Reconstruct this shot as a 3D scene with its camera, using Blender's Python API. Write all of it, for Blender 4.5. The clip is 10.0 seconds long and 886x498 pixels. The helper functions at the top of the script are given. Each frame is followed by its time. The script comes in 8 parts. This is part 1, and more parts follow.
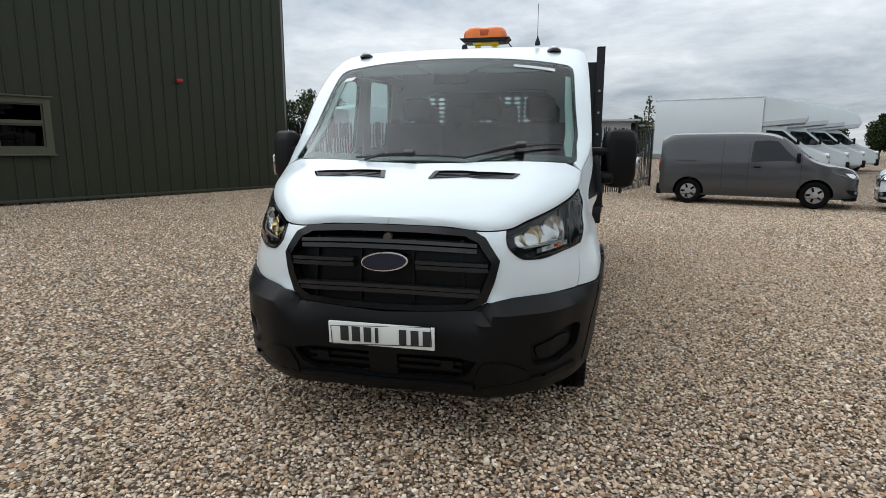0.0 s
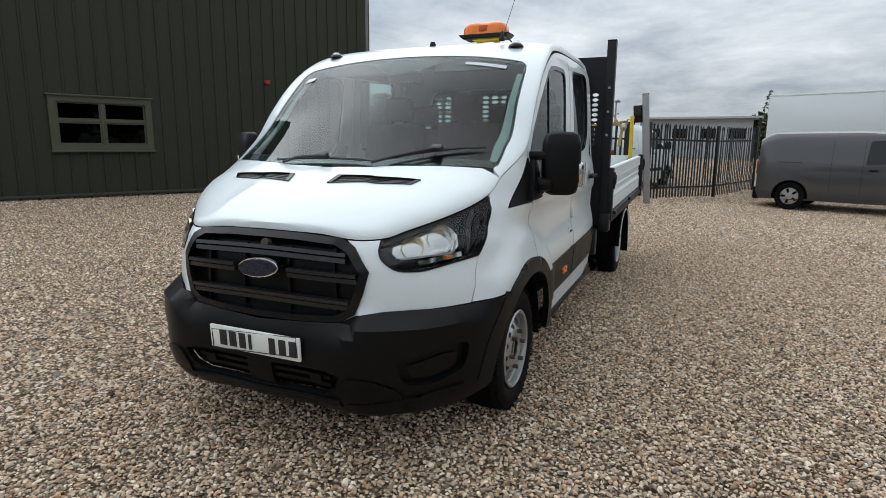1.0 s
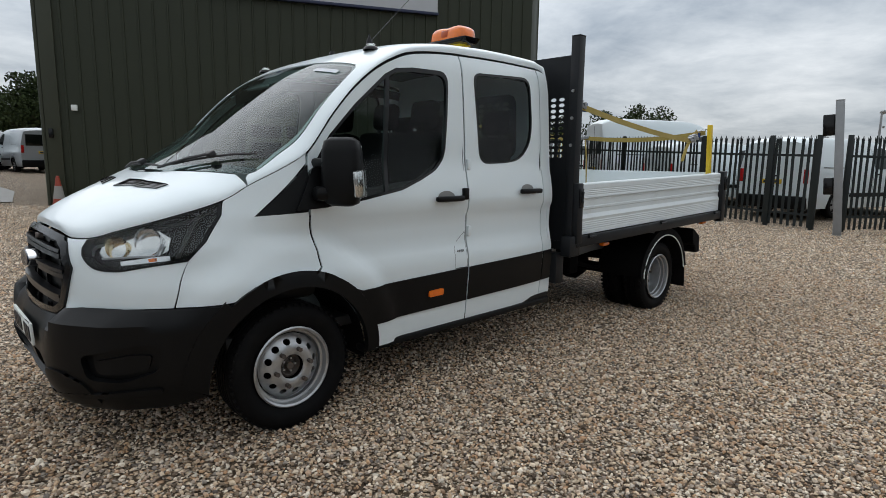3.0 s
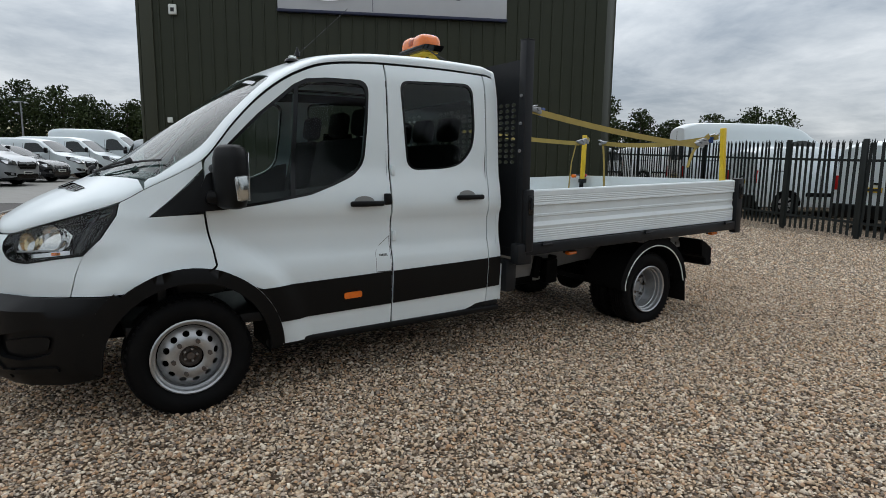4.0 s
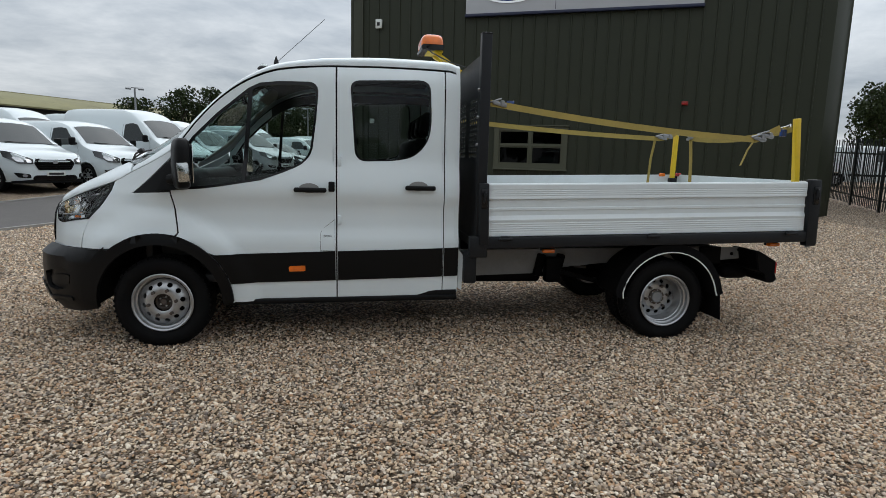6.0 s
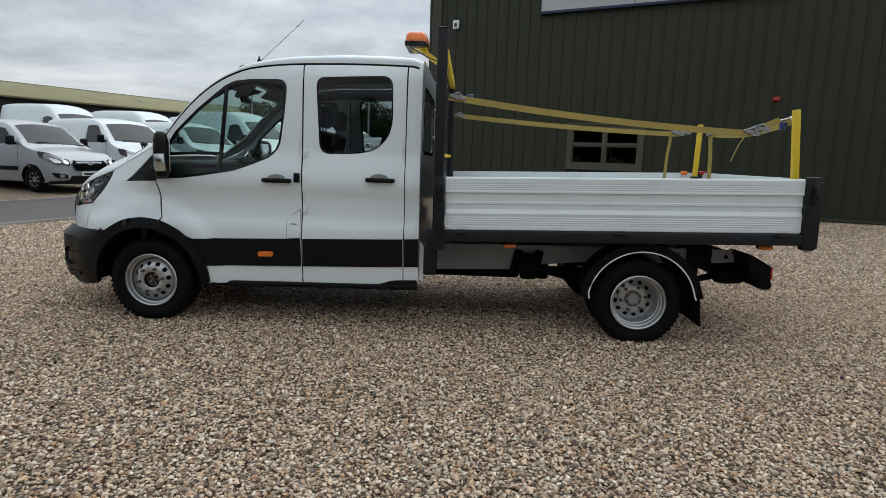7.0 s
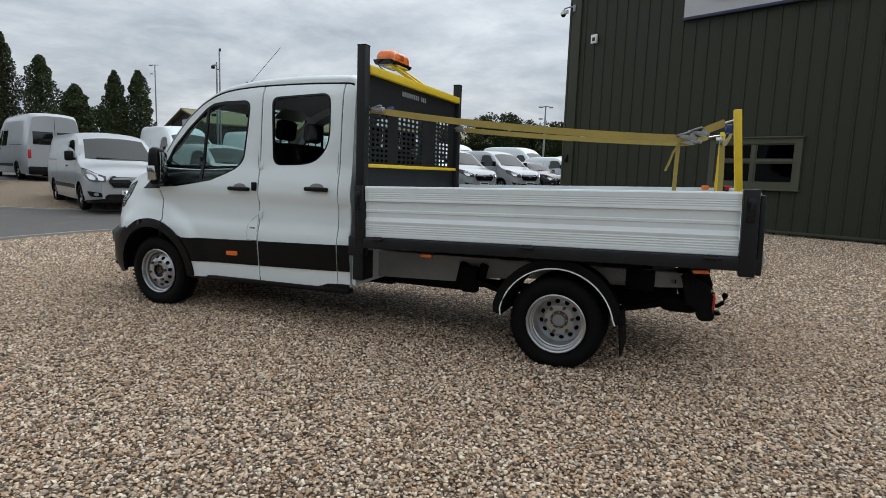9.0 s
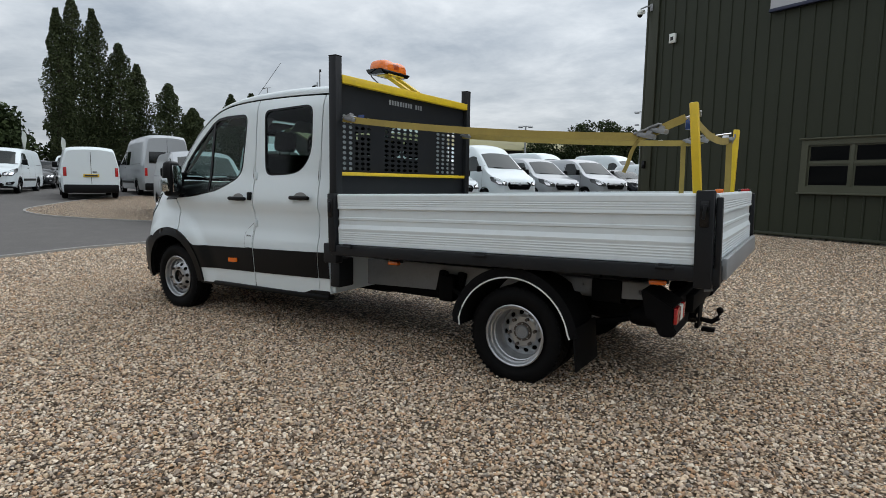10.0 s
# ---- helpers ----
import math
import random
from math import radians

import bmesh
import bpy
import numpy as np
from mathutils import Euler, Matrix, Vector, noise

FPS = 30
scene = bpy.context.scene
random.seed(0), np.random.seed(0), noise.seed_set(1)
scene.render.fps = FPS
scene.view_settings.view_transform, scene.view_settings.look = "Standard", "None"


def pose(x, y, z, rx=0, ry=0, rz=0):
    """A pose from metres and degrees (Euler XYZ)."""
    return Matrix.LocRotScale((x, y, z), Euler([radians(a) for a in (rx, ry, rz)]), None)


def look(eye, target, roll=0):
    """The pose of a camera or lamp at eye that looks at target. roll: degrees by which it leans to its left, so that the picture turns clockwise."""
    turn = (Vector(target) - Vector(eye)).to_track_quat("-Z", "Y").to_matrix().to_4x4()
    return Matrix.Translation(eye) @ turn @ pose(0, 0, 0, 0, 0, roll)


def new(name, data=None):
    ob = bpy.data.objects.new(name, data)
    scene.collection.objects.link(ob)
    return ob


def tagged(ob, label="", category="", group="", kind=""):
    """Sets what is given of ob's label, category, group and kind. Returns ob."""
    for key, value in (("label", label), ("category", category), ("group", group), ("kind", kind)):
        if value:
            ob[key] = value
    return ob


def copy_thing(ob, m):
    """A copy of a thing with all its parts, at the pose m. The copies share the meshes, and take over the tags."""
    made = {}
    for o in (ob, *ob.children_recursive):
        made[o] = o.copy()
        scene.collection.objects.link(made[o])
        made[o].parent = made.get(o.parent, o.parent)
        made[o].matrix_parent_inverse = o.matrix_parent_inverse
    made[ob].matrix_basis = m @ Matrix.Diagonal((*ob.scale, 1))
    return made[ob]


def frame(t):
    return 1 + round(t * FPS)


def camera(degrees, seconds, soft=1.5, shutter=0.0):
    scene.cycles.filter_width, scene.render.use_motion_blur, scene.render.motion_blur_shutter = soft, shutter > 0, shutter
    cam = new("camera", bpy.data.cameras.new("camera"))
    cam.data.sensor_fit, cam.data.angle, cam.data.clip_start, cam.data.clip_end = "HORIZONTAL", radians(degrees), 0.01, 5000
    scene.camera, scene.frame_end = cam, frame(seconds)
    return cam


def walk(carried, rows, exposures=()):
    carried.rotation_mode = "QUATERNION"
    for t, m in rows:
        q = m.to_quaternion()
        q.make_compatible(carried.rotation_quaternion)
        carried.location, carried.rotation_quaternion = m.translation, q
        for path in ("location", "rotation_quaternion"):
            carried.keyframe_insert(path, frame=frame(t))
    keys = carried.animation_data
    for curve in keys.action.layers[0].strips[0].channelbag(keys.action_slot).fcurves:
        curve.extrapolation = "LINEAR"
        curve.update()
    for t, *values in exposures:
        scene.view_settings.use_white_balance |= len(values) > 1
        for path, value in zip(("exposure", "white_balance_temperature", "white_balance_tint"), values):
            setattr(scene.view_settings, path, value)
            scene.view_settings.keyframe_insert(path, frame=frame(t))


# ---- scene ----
cam = camera(75.1, 10.0, soft=0.5)
PATH = [
    (0, (-3.481, -0.852, 1.421), (-1.562, -0.412, 1.074), 0.2),
    (0.5, (-3.224, -1.314, 1.426), (-1.354, -0.703, 1.065), 0.4),
    (1, (-2.99, -1.805, 1.456), (-1.19, -1.011, 1.099), 0.5),
    (1.5, (-2.627, -2.294, 1.444), (-0.914, -1.317, 1.109), 0.7),
    (2, (-2.296, -2.791, 1.435), (-0.69, -1.641, 1.122), 0.8),
    (2.5, (-1.878, -3.175, 1.422), (-0.392, -1.871, 1.121), 0.9),
    (3, (-1.429, -3.594, 1.419), (-0.072, -2.156, 1.117), 0.8),
    (3.2, (-1.262, -3.77, 1.435), (0.04, -2.282, 1.136), 0.7),
    (4.3, (-0.24, -4.577, 1.429), (0.73, -2.851, 1.149), 0.8),
    (4.5, (-0.064, -4.707, 1.457), (0.831, -2.94, 1.179), 0.8),
    (5, (0.426, -4.927, 1.444), (1.129, -3.075, 1.166), 1.2),
    (5.5, (0.905, -5.176, 1.43), (1.405, -3.261, 1.137), 1.6),
    (5.7, (1.096, -5.247, 1.431), (1.511, -3.313, 1.133), 1.6),
    (6.8, (2.35, -5.464, 1.401), (2.348, -3.489, 1.089), 1.7),
    (7, (2.566, -5.473, 1.4), (2.49, -3.498, 1.089), 1.9),
    (7.5, (3.133, -5.428, 1.414), (2.882, -3.466, 1.122), 1.9),
    (8, (3.662, -5.424, 1.419), (3.243, -3.488, 1.141), 1.9),
    (8.5, (4.188, -5.256, 1.401), (3.606, -3.362, 1.128), 1.9),
    (9, (4.7, -5.086, 1.391), (3.958, -3.247, 1.127), 1.9),
    (9.5, (5.156, -4.82, 1.366), (4.249, -3.055, 1.115), 1.4),
    (10, (5.599, -4.533, 1.378), (4.537, -2.855, 1.144), 0.9),
]
walk(cam, [(t, look(eye, target, roll)) for t, eye, target, roll in PATH], [(0.0, 0.23), (1.0, 0.19), (2.5, 0.06), (4.5, -0.01), (5.5, -0.02), (7.0, 0.02), (8.5, 0.06), (10.0, 0.04)])

# ---------------------------------------------------------------- world, sun, exposure
SUN_EL, SUN_AZ = 52.0, 28.0      # height above the ground; turn from +y towards +x
world = bpy.data.worlds.new("overcast_sky")
scene.world = world
world.use_nodes = True
wn, wl = world.node_tree.nodes, world.node_tree.links
wn.clear()


def wnode(kind, **values):
    n = wn.new(kind)
    for k, v in values.items():
        n.inputs[k].default_value = v
    return n


tc = wn.new("ShaderNodeTexCoord")
sep = wn.new("ShaderNodeSeparateXYZ")
wl.new(tc.outputs["Generated"], sep.inputs[0])


def wmath(op, a, b=None, clamp=False):
    n = wn.new("ShaderNodeMath")
    n.operation, n.use_clamp = op, clamp
    for i, v in enumerate((a, b)):
        if v is None:
            continue
        if isinstance(v, (int, float)):
            n.inputs[i].default_value = v
        else:
            wl.new(v, n.inputs[i])
    return n.outputs[0]


up = wmath("MAXIMUM", sep.outputs[2], 0.0)
depth = wmath("ADD", up, 0.16)
flat = wn.new("ShaderNodeCombineXYZ")
wl.new(wmath("DIVIDE", sep.outputs[0], depth), flat.inputs[0])
wl.new(wmath("DIVIDE", sep.outputs[1], depth), flat.inputs[1])
flat.inputs[2].default_value = 3.7
big = wnode("ShaderNodeTexNoise", Scale=0.62, Detail=7.0, Roughness=0.6, Distortion=0.35)
wl.new(flat.outputs[0], big.inputs["Vector"])
small = wnode("ShaderNodeTexNoise", Scale=2.3, Detail=5.0, Roughness=0.62, Distortion=0.3)
wl.new(flat.outputs[0], small.inputs["Vector"])
cloud = wmath("ADD", wmath("MULTIPLY", big.outputs[0], 0.72), wmath("MULTIPLY", small.outputs[0], 0.28))
ramp = wn.new("ShaderNodeValToRGB")
e = ramp.color_ramp.elements
e[0].position, e[0].color = 0.37, (0.37, 0.425, 0.49, 1)
e[1].position, e[1].color = 0.65, (0.91, 0.95, 0.985, 1)
m = ramp.color_ramp.elements.new(0.5)
m.color = (0.615, 0.665, 0.715, 1)
wl.new(cloud, ramp.inputs[0])
# an overcast sky is brighter overhead than at the horizon, and brightest where the sun stands behind the cloud
sun_way = Vector((math.sin(radians(SUN_AZ)) * math.cos(radians(SUN_EL)), math.cos(radians(SUN_AZ)) * math.cos(radians(SUN_EL)), math.sin(radians(SUN_EL))))
toward = wn.new("ShaderNodeVectorMath")
toward.operation = "DOT_PRODUCT"
wl.new(tc.outputs["Generated"], toward.inputs[0])
toward.inputs[1].default_value = sun_way
glow = wmath("POWER", wmath("MAXIMUM", toward.outputs["Value"], 0.0), 9.0)
haze = wmath("ADD", wmath("MINIMUM", wmath("MULTIPLY", up, 1.3), 0.30), 0.70)
lum = wmath("ADD", wmath("ADD", wmath("MULTIPLY", up, 0.33), haze), wmath("MULTIPLY", glow, 1.5))
bright = wn.new("ShaderNodeMix")
bright.data_type, bright.blend_type = "RGBA", "MULTIPLY"
bright.inputs[0].default_value = 1.0
wl.new(ramp.outputs[0], bright.inputs[6])
wl.new(lum, bright.inputs[7])
sky = wn.new("ShaderNodeTexSky")
sky.sky_type, sky.sun_disc = "NISHITA", False
sky.sun_elevation, sky.sun_rotation = radians(SUN_EL), radians(SUN_AZ)
skys = wn.new("ShaderNodeMix")
skys.data_type, skys.blend_type = "RGBA", "MULTIPLY"
skys.inputs[0].default_value = 1.0
skys.inputs[7].default_value = (0.1, 0.1, 0.1, 1)
wl.new(sky.outputs[0], skys.inputs[6])
both = wn.new("ShaderNodeMix")
both.data_type = "RGBA"
both.inputs[0].default_value = 0.93
wl.new(skys.outputs[2], both.inputs[6])
wl.new(bright.outputs[2], both.inputs[7])
bg = wnode("ShaderNodeBackground", Strength=1.0)
wl.new(both.outputs[2], bg.inputs[0])
out = wn.new("ShaderNodeOutputWorld")
wl.new(bg.outputs[0], out.inputs[0])

sun = new("sun", bpy.data.lights.new("sun", "SUN"))
sun.data.energy, sun.data.angle, sun.data.color = 1.15, radians(95), (0.98, 0.99, 1.0)
sun.matrix_world = look((math.sin(radians(SUN_AZ)) * 60 * math.cos(radians(SUN_EL)), math.cos(radians(SUN_AZ)) * 60 * math.cos(radians(SUN_EL)), 60 * math.sin(radians(SUN_EL))), (0, 0, 0))
scene.view_settings.exposure = 0.0

# ---------------------------------------------------------------- materials


def nodes_of(mat):
    mat.use_nodes = True
    nt = mat.node_tree
    return nt, nt.nodes["Principled BSDF"]


def socket(nt, node, name, value):
    """Set an input by a number, a colour or another node's output."""
    if isinstance(value, bpy.types.NodeSocket):
        nt.links.new(value, node.inputs[name])
    elif isinstance(value, tuple) and len(value) == 3 and node.inputs[name].type == "RGBA":
        node.inputs[name].default_value = (*value, 1)
    else:
        node.inputs[name].default_value = value


def noise_tex(nt, scale, detail=4.0, rough=0.6, stretch=None, coord="Object"):
    c = nt.nodes.new("ShaderNodeTexCoord")
    n = nt.nodes.new("ShaderNodeTexNoise")
    n.inputs["Scale"].default_value, n.inputs["Detail"].default_value, n.inputs["Roughness"].default_value = scale, detail, rough
    src = c.outputs[coord]
    if stretch:
        mp = nt.nodes.new("ShaderNodeMapping")
        mp.inputs["Scale"].default_value = stretch
        nt.links.new(src, mp.inputs[0])
        src = mp.outputs[0]
    nt.links.new(src, n.inputs["Vector"])
    return n.outputs["Fac"]


def ramp_of(nt, fac, stops):
    r = nt.nodes.new("ShaderNodeValToRGB")
    r.color_ramp.elements[0].position, r.color_ramp.elements[0].color = stops[0][0], (*stops[0][1], 1)
    r.color_ramp.elements[1].position, r.color_ramp.elements[1].color = stops[-1][0], (*stops[-1][1], 1)
    for p, c in stops[1:-1]:
        r.color_ramp.elements.new(p).color = (*c, 1)
    nt.links.new(fac, r.inputs[0])
    return r.outputs[0]


def mixed(nt, fac, a, b, mode="MIX"):
    n = nt.nodes.new("ShaderNodeMix")
    n.data_type, n.blend_type = "RGBA", mode
    for i, v in ((0, fac), (6, a), (7, b)):
        if isinstance(v, bpy.types.NodeSocket):
            nt.links.new(v, n.inputs[i])
        elif isinstance(v, tuple):
            n.inputs[i].default_value = (*v, 1)
        else:
            n.inputs[i].default_value = v
    return n.outputs[2]


def maths(nt, op, a, b=0.0, clamp=False):
    n = nt.nodes.new("ShaderNodeMath")
    n.operation, n.use_clamp = op, clamp
    for i, v in enumerate((a, b)):
        if isinstance(v, bpy.types.NodeSocket):
            nt.links.new(v, n.inputs[i])
        else:
            n.inputs[i].default_value = v
    return n.outputs[0]


def bumped(nt, bsdf, height, strength, distance):
    b = nt.nodes.new("ShaderNodeBump")
    b.inputs["Strength"].default_value, b.inputs["Distance"].default_value = strength, distance
    nt.links.new(height, b.inputs["Height"])
    nt.links.new(b.outputs[0], bsdf.inputs["Normal"])


def surface(name, colour, rough=0.5, metal=0.0, vary=0.12, scale=3.0, fine=60.0, grain=0.15, dirt=None, dirt_amount=0.0, coat=0.0, bump=0.0005, random=0.0, spec=0.5, rough_vary=0.16):
    """A plain surface with large stains, fine grain and a little relief."""
    mat = bpy.data.materials.new(name)
    nt, b = nodes_of(mat)
    large, tiny = noise_tex(nt, scale, 5), noise_tex(nt, fine, 3)
    dark = tuple(c * (1 - vary) for c in colour)
    light = tuple(min(1.0, c * (1 + vary)) for c in colour)
    col = ramp_of(nt, large, [(0.3, dark), (0.7, light)])
    col = mixed(nt, tiny, col, tuple(min(1.0, c * (1 - grain)) for c in colour))if grain else col
    if dirt:
        patches = maths(nt, "MULTIPLY", ramp_of(nt, noise_tex(nt, scale * 1.7, 8, 0.7), [(0.52, (0, 0, 0)), (0.75, (1, 1, 1))]), dirt_amount)
        col = mixed(nt, patches, col, dirt)
    if random:
        info = nt.nodes.new("ShaderNodeObjectInfo")
        hsv = nt.nodes.new("ShaderNodeHueSaturation")
        nt.links.new(maths(nt, "ADD", maths(nt, "MULTIPLY", info.outputs["Random"], random), 1 - random / 2), hsv.inputs["Value"])
        nt.links.new(col, hsv.inputs["Color"])
        col = hsv.outputs[0]
    socket(nt, b, "Base Color", col)
    socket(nt, b, "Roughness", maths(nt, "ADD", maths(nt, "MULTIPLY", large, rough_vary), max(0.0, rough - rough_vary / 2)))
    b.inputs["Metallic"].default_value = metal
    b.inputs["Coat Weight"].default_value = coat
    b.inputs["Specular IOR Level"].default_value = spec
    b.inputs["Coat Roughness"].default_value = 0.05
    if bump:
        bumped(nt, b, tiny, 0.4, bump)
    return mat


def glass_mat(name, tint, rough=0.0, gloss=0.04, haze=0.0, rim=0.93, power_of=5.0):
    """Thin pane: what is behind shows through a tint, with a mirror's gloss on top."""
    mat = bpy.data.materials.new(name)
    mat.use_nodes = True
    nt = mat.node_tree
    nt.nodes.clear()
    tr, gl, mx = (nt.nodes.new("ShaderNodeBsdf" + k) for k in ("Transparent", "Glossy", "Diffuse"))
    tr.inputs[0].default_value = (*tint, 1)
    gl.inputs["Roughness"].default_value = rough
    lw = nt.nodes.new("ShaderNodeLayerWeight")
    lw.inputs[0].default_value = 0.5
    mx = nt.nodes.new("ShaderNodeMixShader")
    o = nt.nodes.new("ShaderNodeOutputMaterial")
    nt.links.new(maths(nt, "ADD", maths(nt, "MULTIPLY", maths(nt, "POWER", lw.outputs["Facing"], power_of), rim), gloss), mx.inputs[0])
    through_it = tr.outputs[0]
    if haze:
        # a film of dust on the outside
        dust, blend = nt.nodes.new("ShaderNodeBsdfDiffuse"), nt.nodes.new("ShaderNodeMixShader")
        dust.inputs[0].default_value = (0.6, 0.6, 0.57, 1)
        nt.links.new(maths(nt, "MULTIPLY", noise_tex(nt, 3.0, 5), 2 * haze), blend.inputs[0])
        nt.links.new(tr.outputs[0], blend.inputs[1])
        nt.links.new(dust.outputs[0], blend.inputs[2])
        through_it = blend.outputs[0]
    nt.links.new(through_it, mx.inputs[1])
    nt.links.new(gl.outputs[0], mx.inputs[2])
    nt.links.new(mx.outputs[0], o.inputs[0])
    return mat


WHITE = surface("white_vehicle_paint", (0.69, 0.755, 0.775), 0.30, vary=0.02, grain=0.01, coat=0.5, bump=0, rough_vary=0.04, dirt=(0.52, 0.53, 0.51), dirt_amount=0.06, scale=1.6)
BLACK_PLASTIC = surface("black_textured_plastic", (0.0045, 0.0048, 0.0053), 0.40, vary=0.2, fine=400, grain=0.3, bump=0.0004, spec=0.17)
GLOSS_BLACK = surface("gloss_black_plastic", (0.005, 0.005, 0.0055), 0.16, vary=0.15, grain=0.1, bump=0, spec=0.3)
RUBBER = surface("black_rubber", (0.006, 0.006, 0.0065), 0.75, vary=0.3, fine=120, grain=0.3, dirt=(0.03, 0.027, 0.023), dirt_amount=0.08, spec=0.08)
TREAD = surface("tyre_rubber", (0.005, 0.005, 0.0054), 0.65, vary=0.3, fine=150, grain=0.3, dirt=(0.022, 0.020, 0.018), dirt_amount=0.2, scale=6, spec=0.10)
STEEL = surface("silver_painted_steel", (0.46, 0.47, 0.48), 0.33, metal=0.75, vary=0.16, scale=14, grain=0.15, dirt=(0.15, 0.14, 0.13), dirt_amount=0.35)
CHROME = surface("chrome", (0.75, 0.75, 0.76), 0.1, metal=1.0, vary=0.04, grain=0.02, bump=0)
RUST = surface("rusty_hub_metal", (0.10, 0.085, 0.075), 0.6, metal=0.4, vary=0.4, scale=25, dirt=(0.22, 0.09, 0.035), dirt_amount=0.5)
GREY_STEEL = surface("dark_grey_powder_coat", (0.0105, 0.0118, 0.014), 0.46, vary=0.14, scale=4, grain=0.12, dirt=(0.05, 0.048, 0.044), dirt_amount=0.15, spec=0.24)
ALU = surface("white_aluminium_planks", (0.69, 0.745, 0.76), 0.4, vary=0.05, grain=0.04, scale=2.2, dirt=(0.42, 0.40, 0.37), dirt_amount=0.22, bump=0)
YELLOW = surface("yellow_paint", (0.72, 0.50, 0.02), 0.42, vary=0.1, scale=6, grain=0.08, dirt=(0.3, 0.22, 0.06), dirt_amount=0.3)
STRAP = surface("yellow_webbing", (0.36, 0.27, 0.065), 0.85, vary=0.2, scale=8, fine=300, grain=0.35, dirt=(0.2, 0.15, 0.06), dirt_amount=0.4)
AMBER = surface("amber_lens", (0.80, 0.17, 0.012), 0.16, vary=0.2, scale=18, grain=0.1, bump=0, coat=0.4)
RED = surface("red_lens", (0.42, 0.012, 0.012), 0.2, vary=0.15, scale=18, grain=0.1, bump=0, coat=0.4)
CHASSIS = surface("chassis_black", (0.004, 0.004, 0.0045), 0.65, vary=0.3, scale=6, dirt=(0.014, 0.012, 0.010), dirt_amount=0.25, spec=0.08)
CHASSIS_GREY = surface("chassis_primer_grey", (0.26, 0.27, 0.28), 0.5, vary=0.12, scale=4, dirt=(0.14, 0.12, 0.10), dirt_amount=0.4)
CLOTH = surface("dark_seat_cloth", (0.0045, 0.0045, 0.005), 0.9, vary=0.2, fine=250, grain=0.4, spec=0.1)
DASH = surface("dark_dashboard", (0.011, 0.0115, 0.0125), 0.6, vary=0.1, fine=300)
HEADLINER = surface("dark_headlining", (0.05, 0.05, 0.048), 0.85, vary=0.08, fine=200)
TRIM_GREY = surface("light_grey_trim", (0.24, 0.24, 0.23), 0.7, vary=0.06, fine=200)
PAPER = surface("white_label", (0.75, 0.78, 0.74), 0.5, vary=0.06, grain=0.05, bump=0)
INK = surface("black_print", (0.02, 0.02, 0.022), 0.5, vary=0.1, bump=0)
BLUE = surface("blue_enamel", (0.012, 0.045, 0.18), 0.25, vary=0.1, scale=9, bump=0, coat=0.3)
NAVY = surface("navy_sign_trim", (0.012, 0.018, 0.055), 0.4, vary=0.1, bump=0)
SIGN_GREY = surface("pale_grey_sign_face", (0.52, 0.54, 0.57), 0.42, vary=0.04, grain=0.03, bump=0)
GLASS = glass_mat("clear_glass", (0.80, 0.86, 0.84))
SCREEN_GLASS = glass_mat("dusty_windscreen", (0.50, 0.65, 0.63), gloss=0.016, haze=0.005, rim=0.78, power_of=4.0)
TINT = glass_mat("tinted_side_glass", (0.74, 0.82, 0.80), gloss=0.016)
REAR_TINT = glass_mat("tinted_rear_glass", (0.55, 0.62, 0.61), gloss=0.022)
PANE = glass_mat("office_pane", (0.05, 0.055, 0.05), gloss=0.010, rim=0.3)
PRIVACY = glass_mat("dark_privacy_glass", (0.10, 0.12, 0.115), gloss=0.065)
LENS = glass_mat("clear_lamp_lens", (0.9, 0.92, 0.92))
CLADDING = surface("olive_green_cladding", (0.0295, 0.0345, 0.0205), 0.5, vary=0.12, scale=0.7, fine=30, grain=0.10, dirt=(0.034, 0.034, 0.02), dirt_amount=0.25, bump=0.0004, spec=0.28)
FRAME = surface("olive_window_frame", (0.082, 0.086, 0.058), 0.5, vary=0.1, scale=3, spec=0.3)
FLASHING = surface("olive_flashing", (0.046, 0.050, 0.033), 0.5, vary=0.1, scale=2, spec=0.3)
FENCE = surface("dark_green_palisade", (0.018, 0.023, 0.023), 0.5, vary=0.2, scale=5, random=0.3, spec=0.3)
GALV = surface("galvanised_steel", (0.30, 0.31, 0.32), 0.5, metal=0.4, vary=0.15, scale=5)
CONCRETE = surface("pale_concrete", (0.34, 0.33, 0.31), 0.85, vary=0.15, scale=3, fine=80, grain=0.2, bump=0.002)


def asphalt_mat():
    mat = bpy.data.materials.new("asphalt")
    nt, b = nodes_of(mat)
    grain, stain, dust = noise_tex(nt, 160, 2), noise_tex(nt, 0.5, 6), noise_tex(nt, 2.4, 6)
    col = ramp_of(nt, grain, [(0.3, (0.052, 0.048, 0.045)), (0.7, (0.112, 0.104, 0.098))])
    col = mixed(nt, maths(nt, "MULTIPLY", stain, 0.5), col, (0.125, 0.115, 0.108))
    col = mixed(nt, maths(nt, "MULTIPLY", ramp_of(nt, dust, [(0.5, (0, 0, 0)), (0.8, (1, 1, 1))]), 0.35), col, (0.16, 0.15, 0.135))
    socket(nt, b, "Base Color", col)
    b.inputs["Roughness"].default_value = 0.85
    bumped(nt, b, grain, 0.5, 0.004)
    return mat


